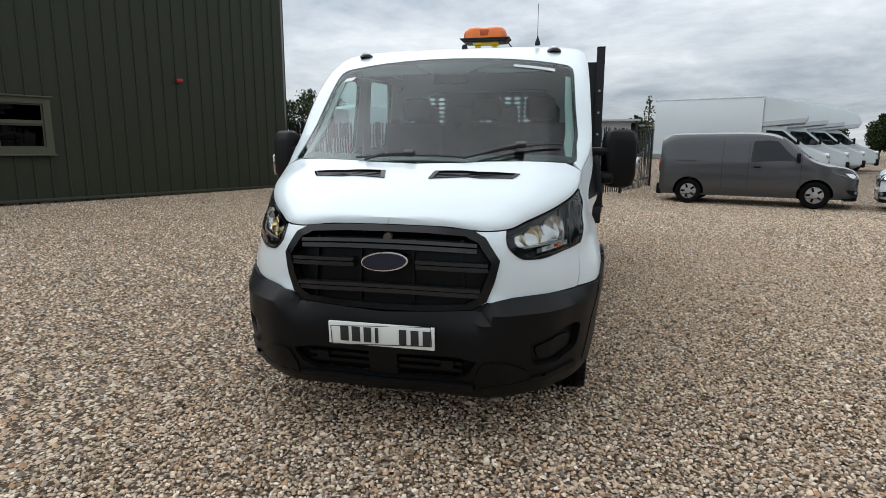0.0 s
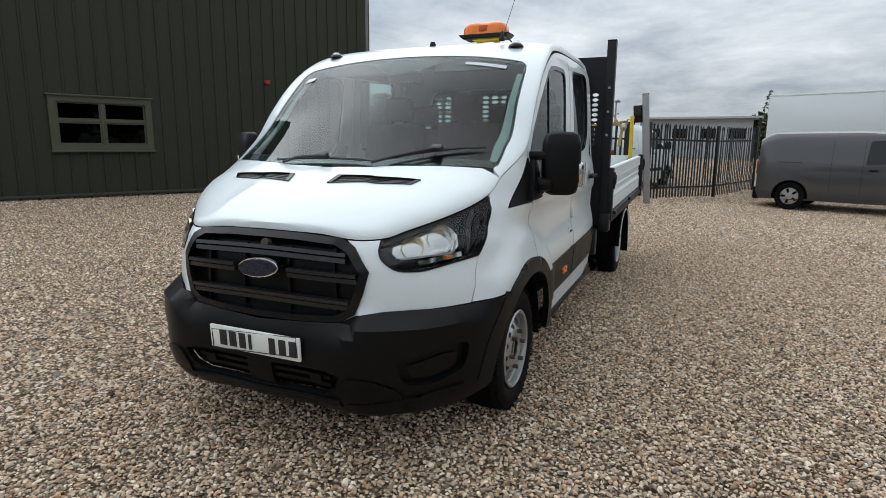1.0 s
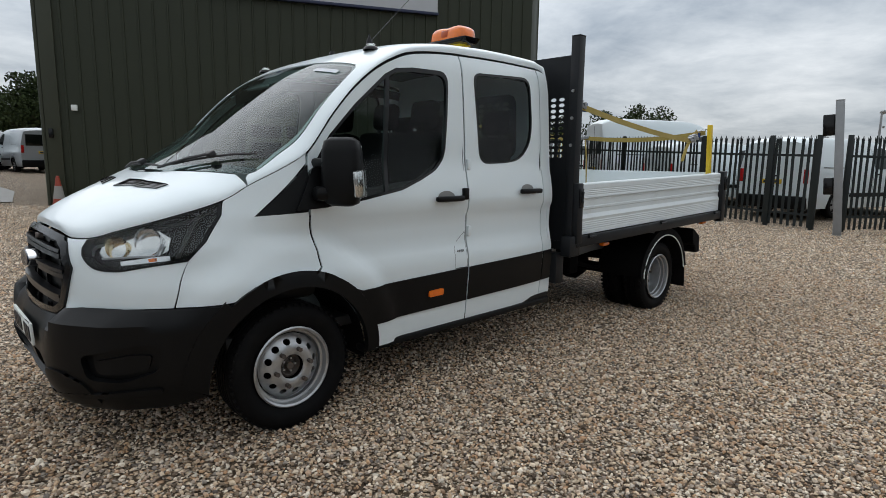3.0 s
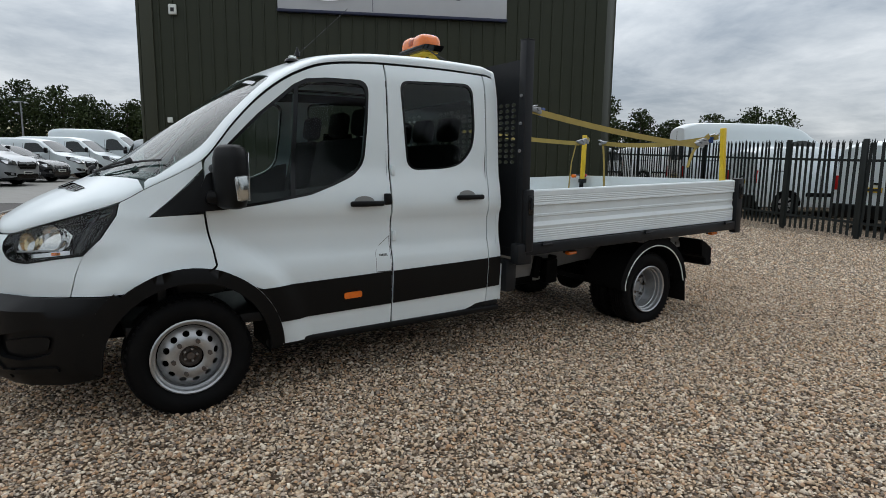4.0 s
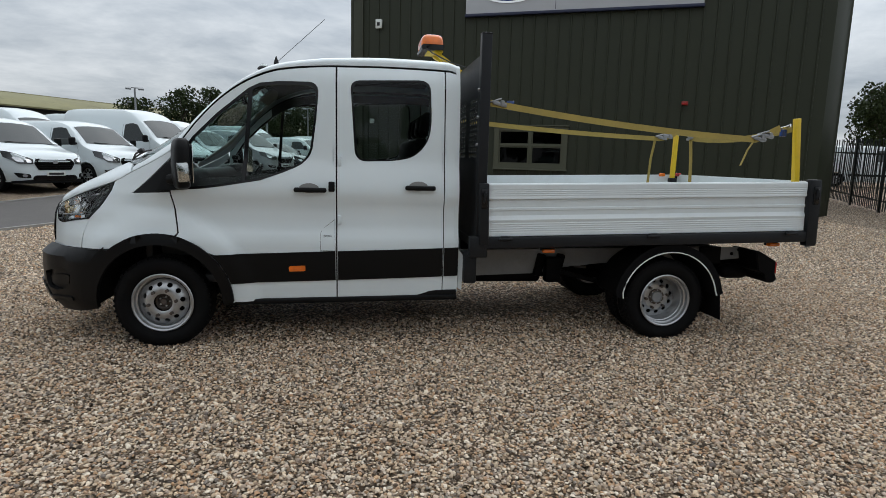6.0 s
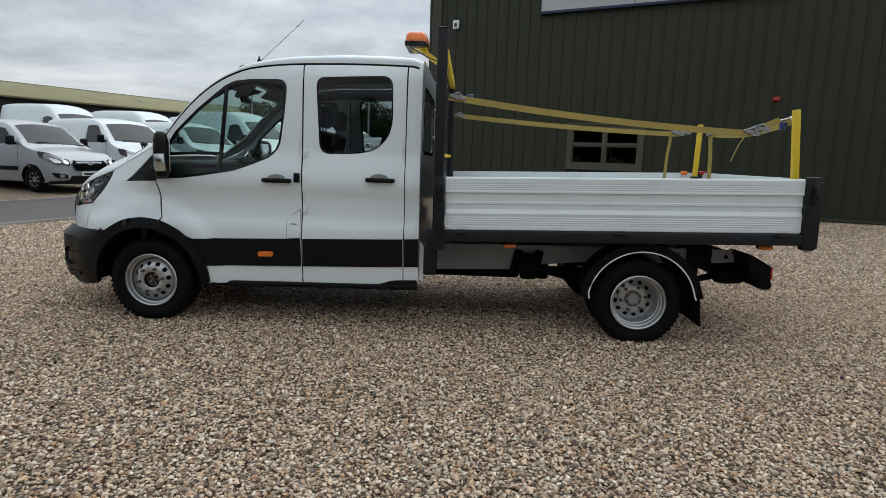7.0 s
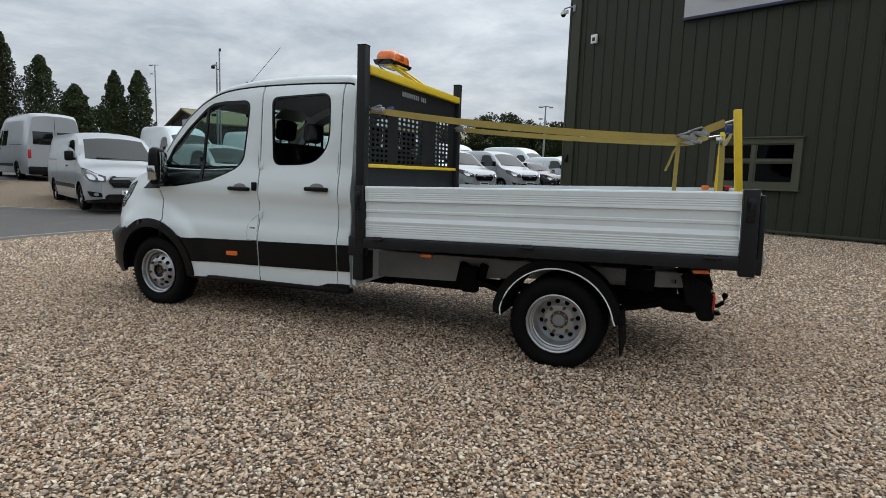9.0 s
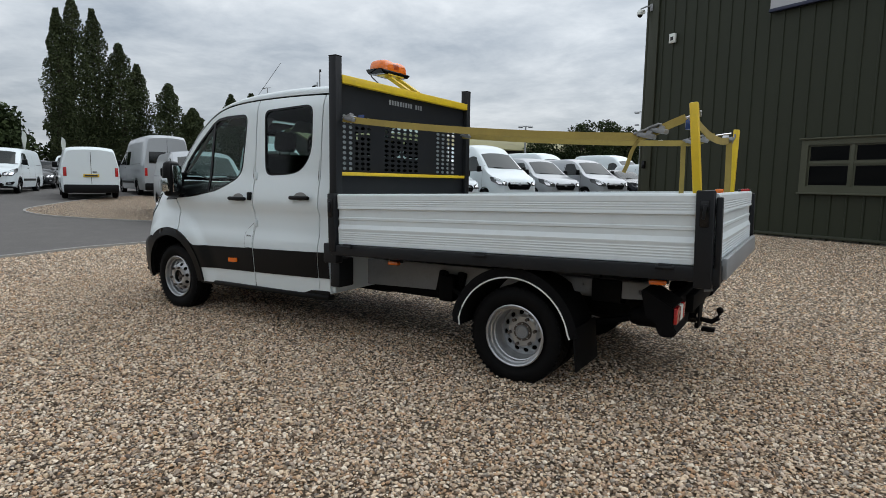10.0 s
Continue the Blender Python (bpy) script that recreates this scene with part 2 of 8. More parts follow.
PEBBLE = [(0.0, (0.048, 0.036, 0.03)), (0.1, (0.333, 0.242, 0.164)), (0.21, (0.775, 0.608, 0.425)), (0.33, (0.27, 0.215, 0.176)), (0.45, (0.861, 0.71, 0.538)),
          (0.56, (0.538, 0.339, 0.193)), (0.66, (0.123, 0.105, 0.097)), (0.77, (0.95, 0.839, 0.681)), (0.88, (0.603, 0.485, 0.386)), (1.0, (0.506, 0.296, 0.159))]


def gravel_mat():
    """Loose pebbles of two to four centimetres, each with its own colour, in relief."""
    mat = bpy.data.materials.new("pea_gravel")
    nt, b = nodes_of(mat)
    c = nt.nodes.new("ShaderNodeTexCoord")
    warp = nt.nodes.new("ShaderNodeTexNoise")
    warp.inputs["Scale"].default_value = 18
    nt.links.new(c.outputs["Object"], warp.inputs["Vector"])
    add = nt.nodes.new("ShaderNodeVectorMath")
    add.operation = "MULTIPLY_ADD"
    nt.links.new(warp.outputs["Color"], add.inputs[0])
    add.inputs[1].default_value = (0.03, 0.03, 0.0)
    nt.links.new(c.outputs["Object"], add.inputs[2])
    cells = []
    for scale in (36.0, 62.0):
        v = nt.nodes.new("ShaderNodeTexVoronoi")
        v.inputs["Scale"].default_value = scale
        v.inputs["Randomness"].default_value = 1.0
        nt.links.new(add.outputs[0], v.inputs["Vector"])
        s = nt.nodes.new("ShaderNodeSeparateColor")
        nt.links.new(v.outputs["Color"], s.inputs[0])
        cells.append((v.outputs["Distance"], s.outputs[0], s.outputs[1]))
    pick = maths(nt, "GREATER_THAN", cells[0][2], 0.55)
    shade = mixed(nt, pick, ramp_of(nt, cells[0][1], PEBBLE), ramp_of(nt, cells[1][1], PEBBLE))
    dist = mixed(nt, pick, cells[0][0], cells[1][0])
    # shade between the stones is painted in: colour darkens away from each stone's middle
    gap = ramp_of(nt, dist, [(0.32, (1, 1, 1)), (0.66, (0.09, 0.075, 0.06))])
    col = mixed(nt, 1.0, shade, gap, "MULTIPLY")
    patch_n = noise_tex(nt, 0.35, 5)
    col = mixed(nt, maths(nt, "MULTIPLY", patch_n, 0.12), col, (0.36, 0.285, 0.19))
    socket(nt, b, "Base Color", col)
    b.inputs["Roughness"].default_value = 0.8
    b.inputs["Specular IOR Level"].default_value = 0.2
    height = maths(nt, "SUBTRACT", 1.0, dist)
    bumped(nt, b, height, 1.0, 0.022)
    return mat


def stone_mat():
    mat = bpy.data.materials.new("loose_pebbles")
    nt, b = nodes_of(mat)
    g = nt.nodes.new("ShaderNodeNewGeometry")
    col = ramp_of(nt, g.outputs["Random Per Island"], PEBBLE)
    col = mixed(nt, maths(nt, "MULTIPLY", noise_tex(nt, 130, 4), 0.14), col, (0.22, 0.165, 0.11))
    socket(nt, b, "Base Color", col)
    b.inputs["Roughness"].default_value = 0.72
    b.inputs["Specular IOR Level"].default_value = 0.2
    bumped(nt, b, noise_tex(nt, 260, 3), 0.35, 0.002)
    return mat


ASPHALT, GRAVEL, PEBBLES = asphalt_mat(), gravel_mat(), stone_mat()

# ---------------------------------------------------------------- mesh helpers


def part(name, bm, material, parent=None, label="", angle=35, smooth=True):
    """One mesh object from a bmesh, under a thing or a part."""
    me = bpy.data.meshes.new(name)
    bm.to_mesh(me)
    bm.free()
    me.materials.append(material)
    if smooth:
        me.shade_smooth()
        me.set_sharp_from_angle(angle=radians(angle))
    ob = new(name, me)
    if parent is not None:
        ob.parent = parent
    if label:
        ob["label"] = label
    return ob


def thing(name, label, category, place=None, group="", kind=""):
    ob = new(name)
    ob.empty_display_size = 0.1
    if place is not None:
        ob.matrix_world = place
    return tagged(ob, label, category, group, kind)


def box(size, at=(0, 0, 0), bevel=0.0, rot=(0, 0, 0), bm=None, segments=2):
    """A box with rounded edges; size and centre in metres, turned by degrees."""
    b = bmesh.new()
    bmesh.ops.create_cube(b, size=1)
    bmesh.ops.scale(b, vec=size, verts=b.verts)
    if bevel:
        bmesh.ops.bevel(b, geom=b.edges[:], offset=min(bevel, min(size) * 0.45), segments=segments, affect="EDGES", profile=0.5)
    bmesh.ops.transform(b, matrix=pose(*at, *rot), verts=b.verts)
    return joined(bm, b)


def joined(bm, b):
    """Add the bmesh b to bm."""
    if bm is None:
        return b
    me = bpy.data.meshes.new("scratch")
    b.to_mesh(me)
    b.free()
    bm.from_mesh(me)
    bpy.data.meshes.remove(me)
    return bm


def cyl(r, h, at=(0, 0, 0), axis="z", segs=20, r2=None, bm=None, bevel=0.0):
    b = bmesh.new()
    bmesh.ops.create_cone(b, cap_ends=True, segments=segs, radius1=r, radius2=r if r2 is None else r2, depth=h)
    if bevel:
        bmesh.ops.bevel(b, geom=[e for e in b.edges if e.is_boundary or len({f.normal.to_tuple(2) for f in e.link_faces}) == 2 and any(len(f.verts) > 4 for f in e.link_faces)], offset=bevel, segments=2, affect="EDGES")
    turn = {"z": (0, 0, 0), "y": (90, 0, 0), "x": (0, 90, 0)}[axis]
    bmesh.ops.transform(b, matrix=pose(*at, *turn), verts=b.verts)
    return joined(bm, b)


def tube(points, r, segs=8, bm=None, flat=None):
    """A round bar through points, or a flat band when flat=(width, thickness, side vector)."""
    b = bmesh.new()
    pts = [Vector(p) for p in points]
    rings = []
    for i, p in enumerate(pts):
        d = (pts[min(i + 1, len(pts) - 1)] - pts[max(i - 1, 0)]).normalized()
        if flat:
            w, t, sv = flat
            s = Vector(sv)
            s = (s - d * s.dot(d)).normalized()
            n = d.cross(s)
            rings.append([b.verts.new(p + s * a * w / 2 + n * c * t / 2) for a, c in ((-1, -1), (1, -1), (1, 1), (-1, 1))])
        else:
            s = d.cross(Vector((0, 0, 1))) if abs(d.z) < 0.95 else d.cross(Vector((1, 0, 0)))
            s.normalize()
            n = d.cross(s)
            rings.append([b.verts.new(p + (s * math.cos(a) + n * math.sin(a)) * r) for a in (2 * math.pi * k / segs for k in range(segs))])
    for a, c in zip(rings, rings[1:]):
        for k in range(len(a)):
            b.faces.new((a[k], a[(k + 1) % len(a)], c[(k + 1) % len(a)], c[k]))
    b.faces.new(rings[0][::-1])
    b.faces.new(rings[-1])
    bmesh.ops.recalc_face_normals(b, faces=b.faces[:])
    return joined(bm, b)


def lathe(profile, at=(0, 0, 0), axis="y", segs=40, bm=None, sign=1):
    """Turn a profile of (radius, distance along the axis) into a round body."""
    b = bmesh.new()
    rings = []
    for r, d in profile:
        rings.append([b.verts.new((r * math.cos(a), sign * d, r * math.sin(a))) for a in (2 * math.pi * k / segs for k in range(segs))])
    for a, c in zip(rings, rings[1:]):
        for k in range(segs):
            b.faces.new((a[k], a[(k + 1) % segs], c[(k + 1) % segs], c[k]))
    bmesh.ops.recalc_face_normals(b, faces=b.faces[:])
    turn = {"y": (0, 0, 0), "z": (90, 0, 0), "x": (0, 0, -90)}[axis]
    bmesh.ops.transform(b, matrix=pose(*at, *turn), verts=b.verts)
    return joined(bm, b)


def prism(outline, depth, matrix=None, bevel=0.0, bm=None, holes=()):
    """An outline in x, z, pushed back along y by depth."""
    b = patch(lambda u, v: Vector((u, 0, v)), outline, holes, step=9, thick=depth, inside=Vector((0, 1e6, 0)))
    if bevel:
        bmesh.ops.remove_doubles(b, verts=b.verts, dist=1e-5)
        rim = [e for e in b.edges if len(e.link_faces) == 2 and e.calc_face_angle(0) > 0.6]
        bmesh.ops.bevel(b, geom=rim, offset=bevel, segments=2, affect="EDGES")
    if matrix is not None:
        bmesh.ops.transform(b, matrix=matrix, verts=b.verts)
    return joined(bm, b)


def rounded(points, r, n=4):
    """A polygon with its corners rounded by about r."""
    res = []
    k = len(points)
    for i in range(k):
        p, a, c = (np.array(points[j % k], float) for j in (i, i - 1, i + 1))
        rr = r if not isinstance(r, (list, tuple)) else r[i]
        da, dc = np.linalg.norm(a - p), np.linalg.norm(c - p)
        if rr <= 0:
            res.append(tuple(p))
            continue
        q = p + (a - p) / da * min(rr, da * 0.48)
        s = p + (c - p) / dc * min(rr, dc * 0.48)
        for j in range(n + 1):
            t = j / n
            res.append(tuple((1 - t) ** 2 * q + 2 * t * (1 - t) * p + t * t * s))
    return res


def divided(points, step, closed=True):
    res = []
    k = len(points)
    for i in range(k if closed else k - 1):
        a, c = np.array(points[i], float), np.array(points[(i + 1) % k], float)
        n = max(1, int(math.ceil(np.linalg.norm(c - a) / step)))
        res += [tuple(a + (c - a) * j / n) for j in range(n)]
    if not closed:
        res.append(tuple(points[-1]))
    return res


def inside_of(x, y, poly):
    hit = np.zeros(len(x), bool)
    k = len(poly)
    for i in range(k):
        (x0, y0), (x1, y1) = poly[i], poly[(i + 1) % k]
        if y0 == y1:
            continue
        hit ^= ((y0 > y) != (y1 > y)) & (x < (x1 - x0) * (y - y0) / (y1 - y0) + x0)
    return hit


def patch(surf, outline, holes=(), step=0.06, thick=0.0, off=0.0, inside=Vector((0.7, 0, 1.1)), grid=None, warp=None):
    """A sheet on the surface surf(u, v) within an outline, with holes cut out, and with thickness towards the inside."""
    from mathutils.geometry import delaunay_2d_cdt
    su, sv = grid or (step, step)
    scale = np.array((1.0, su / sv))
    loops = [[(p[0], p[1] * su / sv) for p in loop] for loop in (outline, *holes)]
    loops = [divided(loop, su) for loop in loops]
    verts, edges = [], []
    for loop in loops:
        k = len(verts)
        verts += loop
        edges += [(k + i, k + (i + 1) % len(loop)) for i in range(len(loop))]
    o = np.array(loops[0])
    lo, hi = o.min(0), o.max(0)
    gx, gy = (np.arange(lo[i] + su * 0.5, hi[i], su) for i in (0, 1))
    if len(gx) and len(gy):
        X, Y = (q.ravel() for q in np.meshgrid(gx, gy))
        keep = inside_of(X, Y, loops[0])
        for loop in loops[1:]:
            keep &= ~inside_of(X, Y, loop)
        border = np.array(verts)
        X, Y = X[keep], Y[keep]
        if len(X):
            far = np.array([((border[:, 0] - x) ** 2 + (border[:, 1] - y) ** 2).min() for x, y in zip(X, Y)]) > (0.35 * su) ** 2
            verts += list(zip(X[far], Y[far]))
    res = delaunay_2d_cdt([Vector(v) for v in verts], edges, [], 0, 1e-6)
    V, F = res[0], res[2]
    P = np.array([(v.x, v.y) for v in V])
    tri = np.array([f for f in F if len(f) == 3])
    mid = P[tri].mean(1)
    keep = inside_of(mid[:, 0], mid[:, 1], loops[0])
    for loop in loops[1:]:
        keep &= ~inside_of(mid[:, 0], mid[:, 1], loop)
    tri = tri[keep]
    used = sorted(set(tri.ravel().tolist()))
    b = bmesh.new()
    top, bottom = {}, {}
    d = 1e-3
    for i in used:
        u, v = P[i][0], P[i][1] / (su / sv)
        p = surf(u, v)
        n = (surf(u + d, v) - surf(u - d, v)).cross(surf(u, v + d) - surf(u, v - d))
        n = n.normalized() if n.length > 1e-12 else (p - inside).normalized()
        if n.dot(p - inside) < 0:
            n = -n
        top[i] = b.verts.new(p + n * off)
        if thick:
            bottom[i] = b.verts.new(p + n * (off - thick))
    count = {}
    for t in tri.tolist():
        f = b.faces.new([top[i] for i in t])
        f.normal_update()
        c = f.calc_center_median()
        if f.normal.dot(c - inside) < 0:
            f.normal_flip()
            t = t[::-1]
        if thick:
            b.faces.new([bottom[i] for i in t[::-1]])
            for i, j in ((t[0], t[1]), (t[1], t[2]), (t[2], t[0])):
                count[(i, j)] = 1
    if thick:
        for i, j in count:
            if (j, i) not in count:
                b.faces.new((top[j], top[i], bottom[i], bottom[j]))
    return b


def smooth_curve(xs, ys):
    """A smooth line through given points (cubic, no overshoot at flat spots)."""
    xs, ys = list(map(float, xs)), list(map(float, ys))
    n = len(xs)
    d = [(ys[i + 1] - ys[i]) / (xs[i + 1] - xs[i]) for i in range(n - 1)]
    m = [d[0]] + [0.0 if d[i - 1] * d[i] <= 0 else 2 * d[i - 1] * d[i] / (d[i - 1] + d[i]) for i in range(1, n - 1)] + [d[-1]]

    def f(x):
        if x <= xs[0]:
            return ys[0] + m[0] * (x - xs[0]) * 0
        if x >= xs[-1]:
            return ys[-1]
        lo, hi = 0, n - 1
        while hi - lo > 1:
            k = (lo + hi) // 2
            if xs[k] <= x:
                lo = k
            else:
                hi = k
        h = xs[lo + 1] - xs[lo]
        t = (x - xs[lo]) / h
        return (ys[lo] * (1 + 2 * t) * (1 - t) ** 2 + h * m[lo] * t * (1 - t) ** 2 + ys[lo + 1] * t * t * (3 - 2 * t) + h * m[lo + 1] * t * t * (t - 1))
    return f


# ---------------------------------------------------------------- ground
rise = smooth_curve([0, 6, 10, 15, 22, 40, 70, 3000], [0, 0, 0.06, 0.2, 0.47, 0.75, 0.9, 0.9])


def gh(x, y):
    """Height of the yard, which rises gently away from the truck."""
    r = math.hypot(x - 1.0, y + 2.0)
    toward = 0.45 if x > 6 and y < 4 else 1.0
    dip = min(1.0, max(0.0, (-1 - y) / 3)) * min(1.0, max(0.0, (x - 8) / 3)) * min(1.0, max(0.0, (19 - r) / 4))
    return rise(r) * (toward if x <= 6 or y >= 4 else 0.45 + 0.55 * min(1.0, max(0.0, (y + 1) / 5, (8 - x) / 2))) - 0.14 * dip


def sheet(name, xs, ys, material, lift=0.0, kind="structure", label="", category=""):
    verts = [(x, y, gh(x, y) + lift) for y in ys for x in xs]
    nx = len(xs)
    faces = [(j * nx + i, j * nx + i + 1, (j + 1) * nx + i + 1, (j + 1) * nx + i) for j in range(len(ys) - 1) for i in range(nx - 1)]
    me = bpy.data.meshes.new(name)
    me.from_pydata(verts, [], faces)
    me.materials.append(material)
    me.shade_smooth()
    return tagged(new(name, me), label, category, kind=kind)


steps = [0.5 * i for i in range(49)] + [26, 29, 33, 38, 45, 55, 70, 100, 160, 300, 700, 1500, 3000]
axis = sorted({-s for s in steps} | set(steps))
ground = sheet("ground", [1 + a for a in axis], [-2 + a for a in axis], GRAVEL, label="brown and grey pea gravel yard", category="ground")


def laid(name, outline, material, lift, label, category, step=1.2):
    bm = patch(lambda u, v: Vector((u, v, gh(u, v) + lift)), outline, step=step, inside=Vector((0, 0, -1e5)))
    return tagged(part(name, bm, material, label=label), category=category, kind="structure")


NEAR_EDGE = [(-3.6, -12), (-4.6, -7), (-5.2, -3), (-5.6, -0.5), (-5.85, 1.0), (-5.75, 2.3), (-5.45, 3.4), (-5.0, 4.5), (-4.1, 6.4), (-3.4, 8.0), (-2.2, 11.5), (-0.8, 16.5)]
ISLAND = [(-6.0, 13.0), (-6.9, 9.2), (-7.5, 7.0), (-8.5, 5.6), (-10.0, 4.45), (-11.8, 3.6), (-13.3, 3.25), (-14.8, 3.45), (-15.7, 4.2), (-17.2, 6.0), (-19.5, 9.2), (-18.0, 15.0), (-14.0, 24.0), (-7.0, 21.0)]
road = laid("road", NEAR_EDGE + [(-2.0, 17.5), (-4.0, 40.0), (-12.0, 60.0), (-60.0, 60.0), (-60.0, -40.0), (-8.0, -40.0)], ASPHALT, 0.012, "dark grey asphalt road through the yard", "road", 2.0)
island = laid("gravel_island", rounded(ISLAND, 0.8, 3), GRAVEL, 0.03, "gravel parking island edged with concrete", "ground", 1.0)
apron = laid("pavement", [(-2.4, 15.0), (0.6, 14.2), (1.0, 17.0), (-1.5, 40.0), (-3.6, 38.0)], CONCRETE, 0.02, "pale concrete apron beside the building", "pavement", 1.5)


def edging(name, line, label):
    pts = divided(line, 0.9, closed=False)
    pts = [(x, y, gh(x, y) + 0.012) for x, y in pts]
    bm = tube(pts, 0, flat=(0.06, 0.07, (0, 0, 1)))
    return tagged(part(name, bm, CONCRETE, label=label), category="kerb", kind="structure")


edging("trim", NEAR_EDGE, "thin pale concrete edging beside the road")
edging("trim", rounded(ISLAND, 0.8, 3)[:44], "thin pale concrete edging round the gravel island")

# ---------------------------------------------------------------- the green clad building
FA = radians(-25.0)
FACE = Matrix.Translation((12.6 * math.sin(-FA), 12.6 * math.cos(FA), 0)) @ Matrix.Rotation(FA, 4, "Z")   # x along the wall, y into it
S0, S1, TOP, BASE = -4.42, 8.40, 8.2, 0.02
S2, CHAMFER = 8.90, 0.57          # the wall turns the corner over a chamfer


def building():
    b = thing("building", "large shed clad in dark olive green ribbed steel", "building", FACE @ Matrix.Translation((S0, 0, 0)))
    L = S1 - S0
    wx0, wx1, wz0, wz1 = 0.09 - S0, 2.11 - S0, 1.29, 2.42
    for x0, x1, z0, z1 in ((0, L, wz1, TOP), (0, L, BASE, wz0), (0, wx0, wz0, wz1), (wx1, L, wz0, wz1)):
        # the ribs keep in step across the pieces
        bm = bmesh.new()
        xs, k = [(x0, 0.0)], 0
        while k * 0.335 < L:
            c = k * 0.335 + 0.12
            xs += [q for q in ((c - 0.027, 0.0), (c - 0.015, -0.026), (c + 0.015, -0.026), (c + 0.027, 0.0)) if x0 < q[0] < x1]
            k += 1
        xs.append((x1, 0.0))
        low = [bm.verts.new((x, y, z0)) for x, y in xs]
        high = [bm.verts.new((x, y, z1)) for x, y in xs]
        for i in range(len(xs) - 1):
            bm.faces.new((low[i], low[i + 1], high[i + 1], high[i]))
        part("wall_panel", bm, CLADDING, b, smooth=False)
    # core walls, roof and trims
    core = bmesh.new()
    for x0, x1, z0, z1 in ((0.02, L - 0.02, wz1, TOP - 0.02), (0.02, L - 0.02, BASE, wz0), (0.02, wx0, wz0, wz1), (wx1, L - 0.02, wz0, wz1)):
        box((x1 - x0, 0.2, z1 - z0), ((x0 + x1) / 2, 0.105, (z0 + z1) / 2), bm=core)
    part("wall_core", core, CLADDING, b)
    W = S2 - S0
    part("side_wall", box((0.2, 18, TOP), (0.1, 9.2, TOP / 2)), CLADDING, b)
    part("side_wall", box((0.2, 17.6, TOP), (W - 0.1, CHAMFER + 8.8, TOP / 2)), CLADDING, b)
    part("chamfer_panel", box((math.hypot(W - L, CHAMFER), 0.08, TOP), ((L + W) / 2 - 0.03, CHAMFER / 2 + 0.03, TOP / 2), 0.004, (0, 0, math.degrees(math.atan2(CHAMFER, W - L)))), CLADDING, b)
    part("back_wall", box((W, 0.2, TOP), (W / 2, 18.1, TOP / 2)), CLADDING, b)
    part("roof", box((W + 0.3, 18.6, 0.18), (W / 2, 9.1, TOP + 0.08), rot=(1.5, 0, 0)), FLASHING, b)
    part("corner_flashing", box((0.10, 0.12, TOP), (W - 0.045, CHAMFER + 0.03, TOP / 2), 0.006), FLASHING, b)
    part("corner_flashing", box((0.32, 0.06, TOP), (0.14, -0.03, TOP / 2), 0.006), FLASHING, b)
    part("drip_trim", box((L, 0.05, 0.07), (L / 2, -0.045, 0.24), 0.008), FLASHING, b)
    part("plinth", box((L - 0.01, 0.12, 0.24), (L / 2, 0.06, 0.1), 0.01), CONCRETE, b)
    part("downpipe", cyl(0.045, TOP - 0.3, (-0.07, -0.02, TOP / 2), segs=14), FLASHING, b)
    for z in (0.9, 2.6, 4.3, 6.0):
        part("pipe_bracket", box((0.16, 0.05, 0.04), (-0.04, -0.01, z), 0.006), FLASHING, b)
    part("cable_box", box((0.09, 0.09, 0.22), (0.1, -0.1, 1.95), 0.012), GLOSS_BLACK, b)
    # the office window
    win = part("window", prism([(wx0 - 0.04, wz0 - 0.05), (wx1 + 0.04, wz0 - 0.05), (wx1 + 0.04, wz1 + 0.04), (wx0 - 0.04, wz1 + 0.04)], 0.09,
               Matrix.Translation((0, -0.075, 0)), 0.006, holes=[[(wx0 + 0.11, wz0 + 0.1), (wx1 - 0.11, wz0 + 0.1), (wx1 - 0.11, wz1 - 0.1), (wx0 + 0.11, wz1 - 0.1)]]), FRAME, b, "olive window surround", smooth=False)
    part("head_flashing", box((wx1 - wx0 + 0.16, 0.13, 0.035), ((wx0 + wx1) / 2, -0.06, wz1 + 0.05), 0.006), FRAME, win)
    part("sill", box((wx1 - wx0 + 0.12, 0.14, 0.04), ((wx0 + wx1) / 2, -0.06, wz0 - 0.06), 0.008), FRAME, win)
    a0, a1, c0, c1 = wx0 + 0.11, wx1 - 0.11, wz0 + 0.1, wz1 - 0.1
    zm, xm = c0 + (c1 - c0) * 0.56, (a0 + a1) / 2
    part("mullion", box((0.075, 0.06, c1 - c0), (xm, -0.02, (c0 + c1) / 2), 0.006), FRAME, win)
    for x0, x1 in ((a0, xm - 0.0375), (xm + 0.0375, a1)):
        part("transom", box((x1 - x0, 0.05, 0.06), ((x0 + x1) / 2, -0.02, zm), 0.006), FRAME, win)
        for z0, z1 in ((c0, zm - 0.03), (zm + 0.03, c1)):
            part("sash", prism([(x0, z0), (x1, z0), (x1, z1), (x0, z1)], 0.03, Matrix.Translation((0, -0.03, 0)), 0.003,
                 holes=[[(x0 + 0.035, z0 + 0.03), (x1 - 0.035, z0 + 0.03), (x1 - 0.035, z1 - 0.03), (x0 + 0.035, z1 - 0.03)]]), FRAME, win, smooth=False)
            part("pane", box((x1 - x0 - 0.06, 0.006, z1 - z0 - 0.05), ((x0 + x1) / 2, -0.012, (z0 + z1) / 2)), PANE, win, "dark reflecting pane")
    part("reveal", box((wx1 - wx0, 1.4, 0.05), ((wx0 + wx1) / 2, 0.9, wz0 - 0.3)), DASH, win)
    return b


shed = building()
# things fixed to the wall


def on_wall(s, z, out=0.0):
    return FACE @ Matrix.Translation((s, -0.03 - out, z))


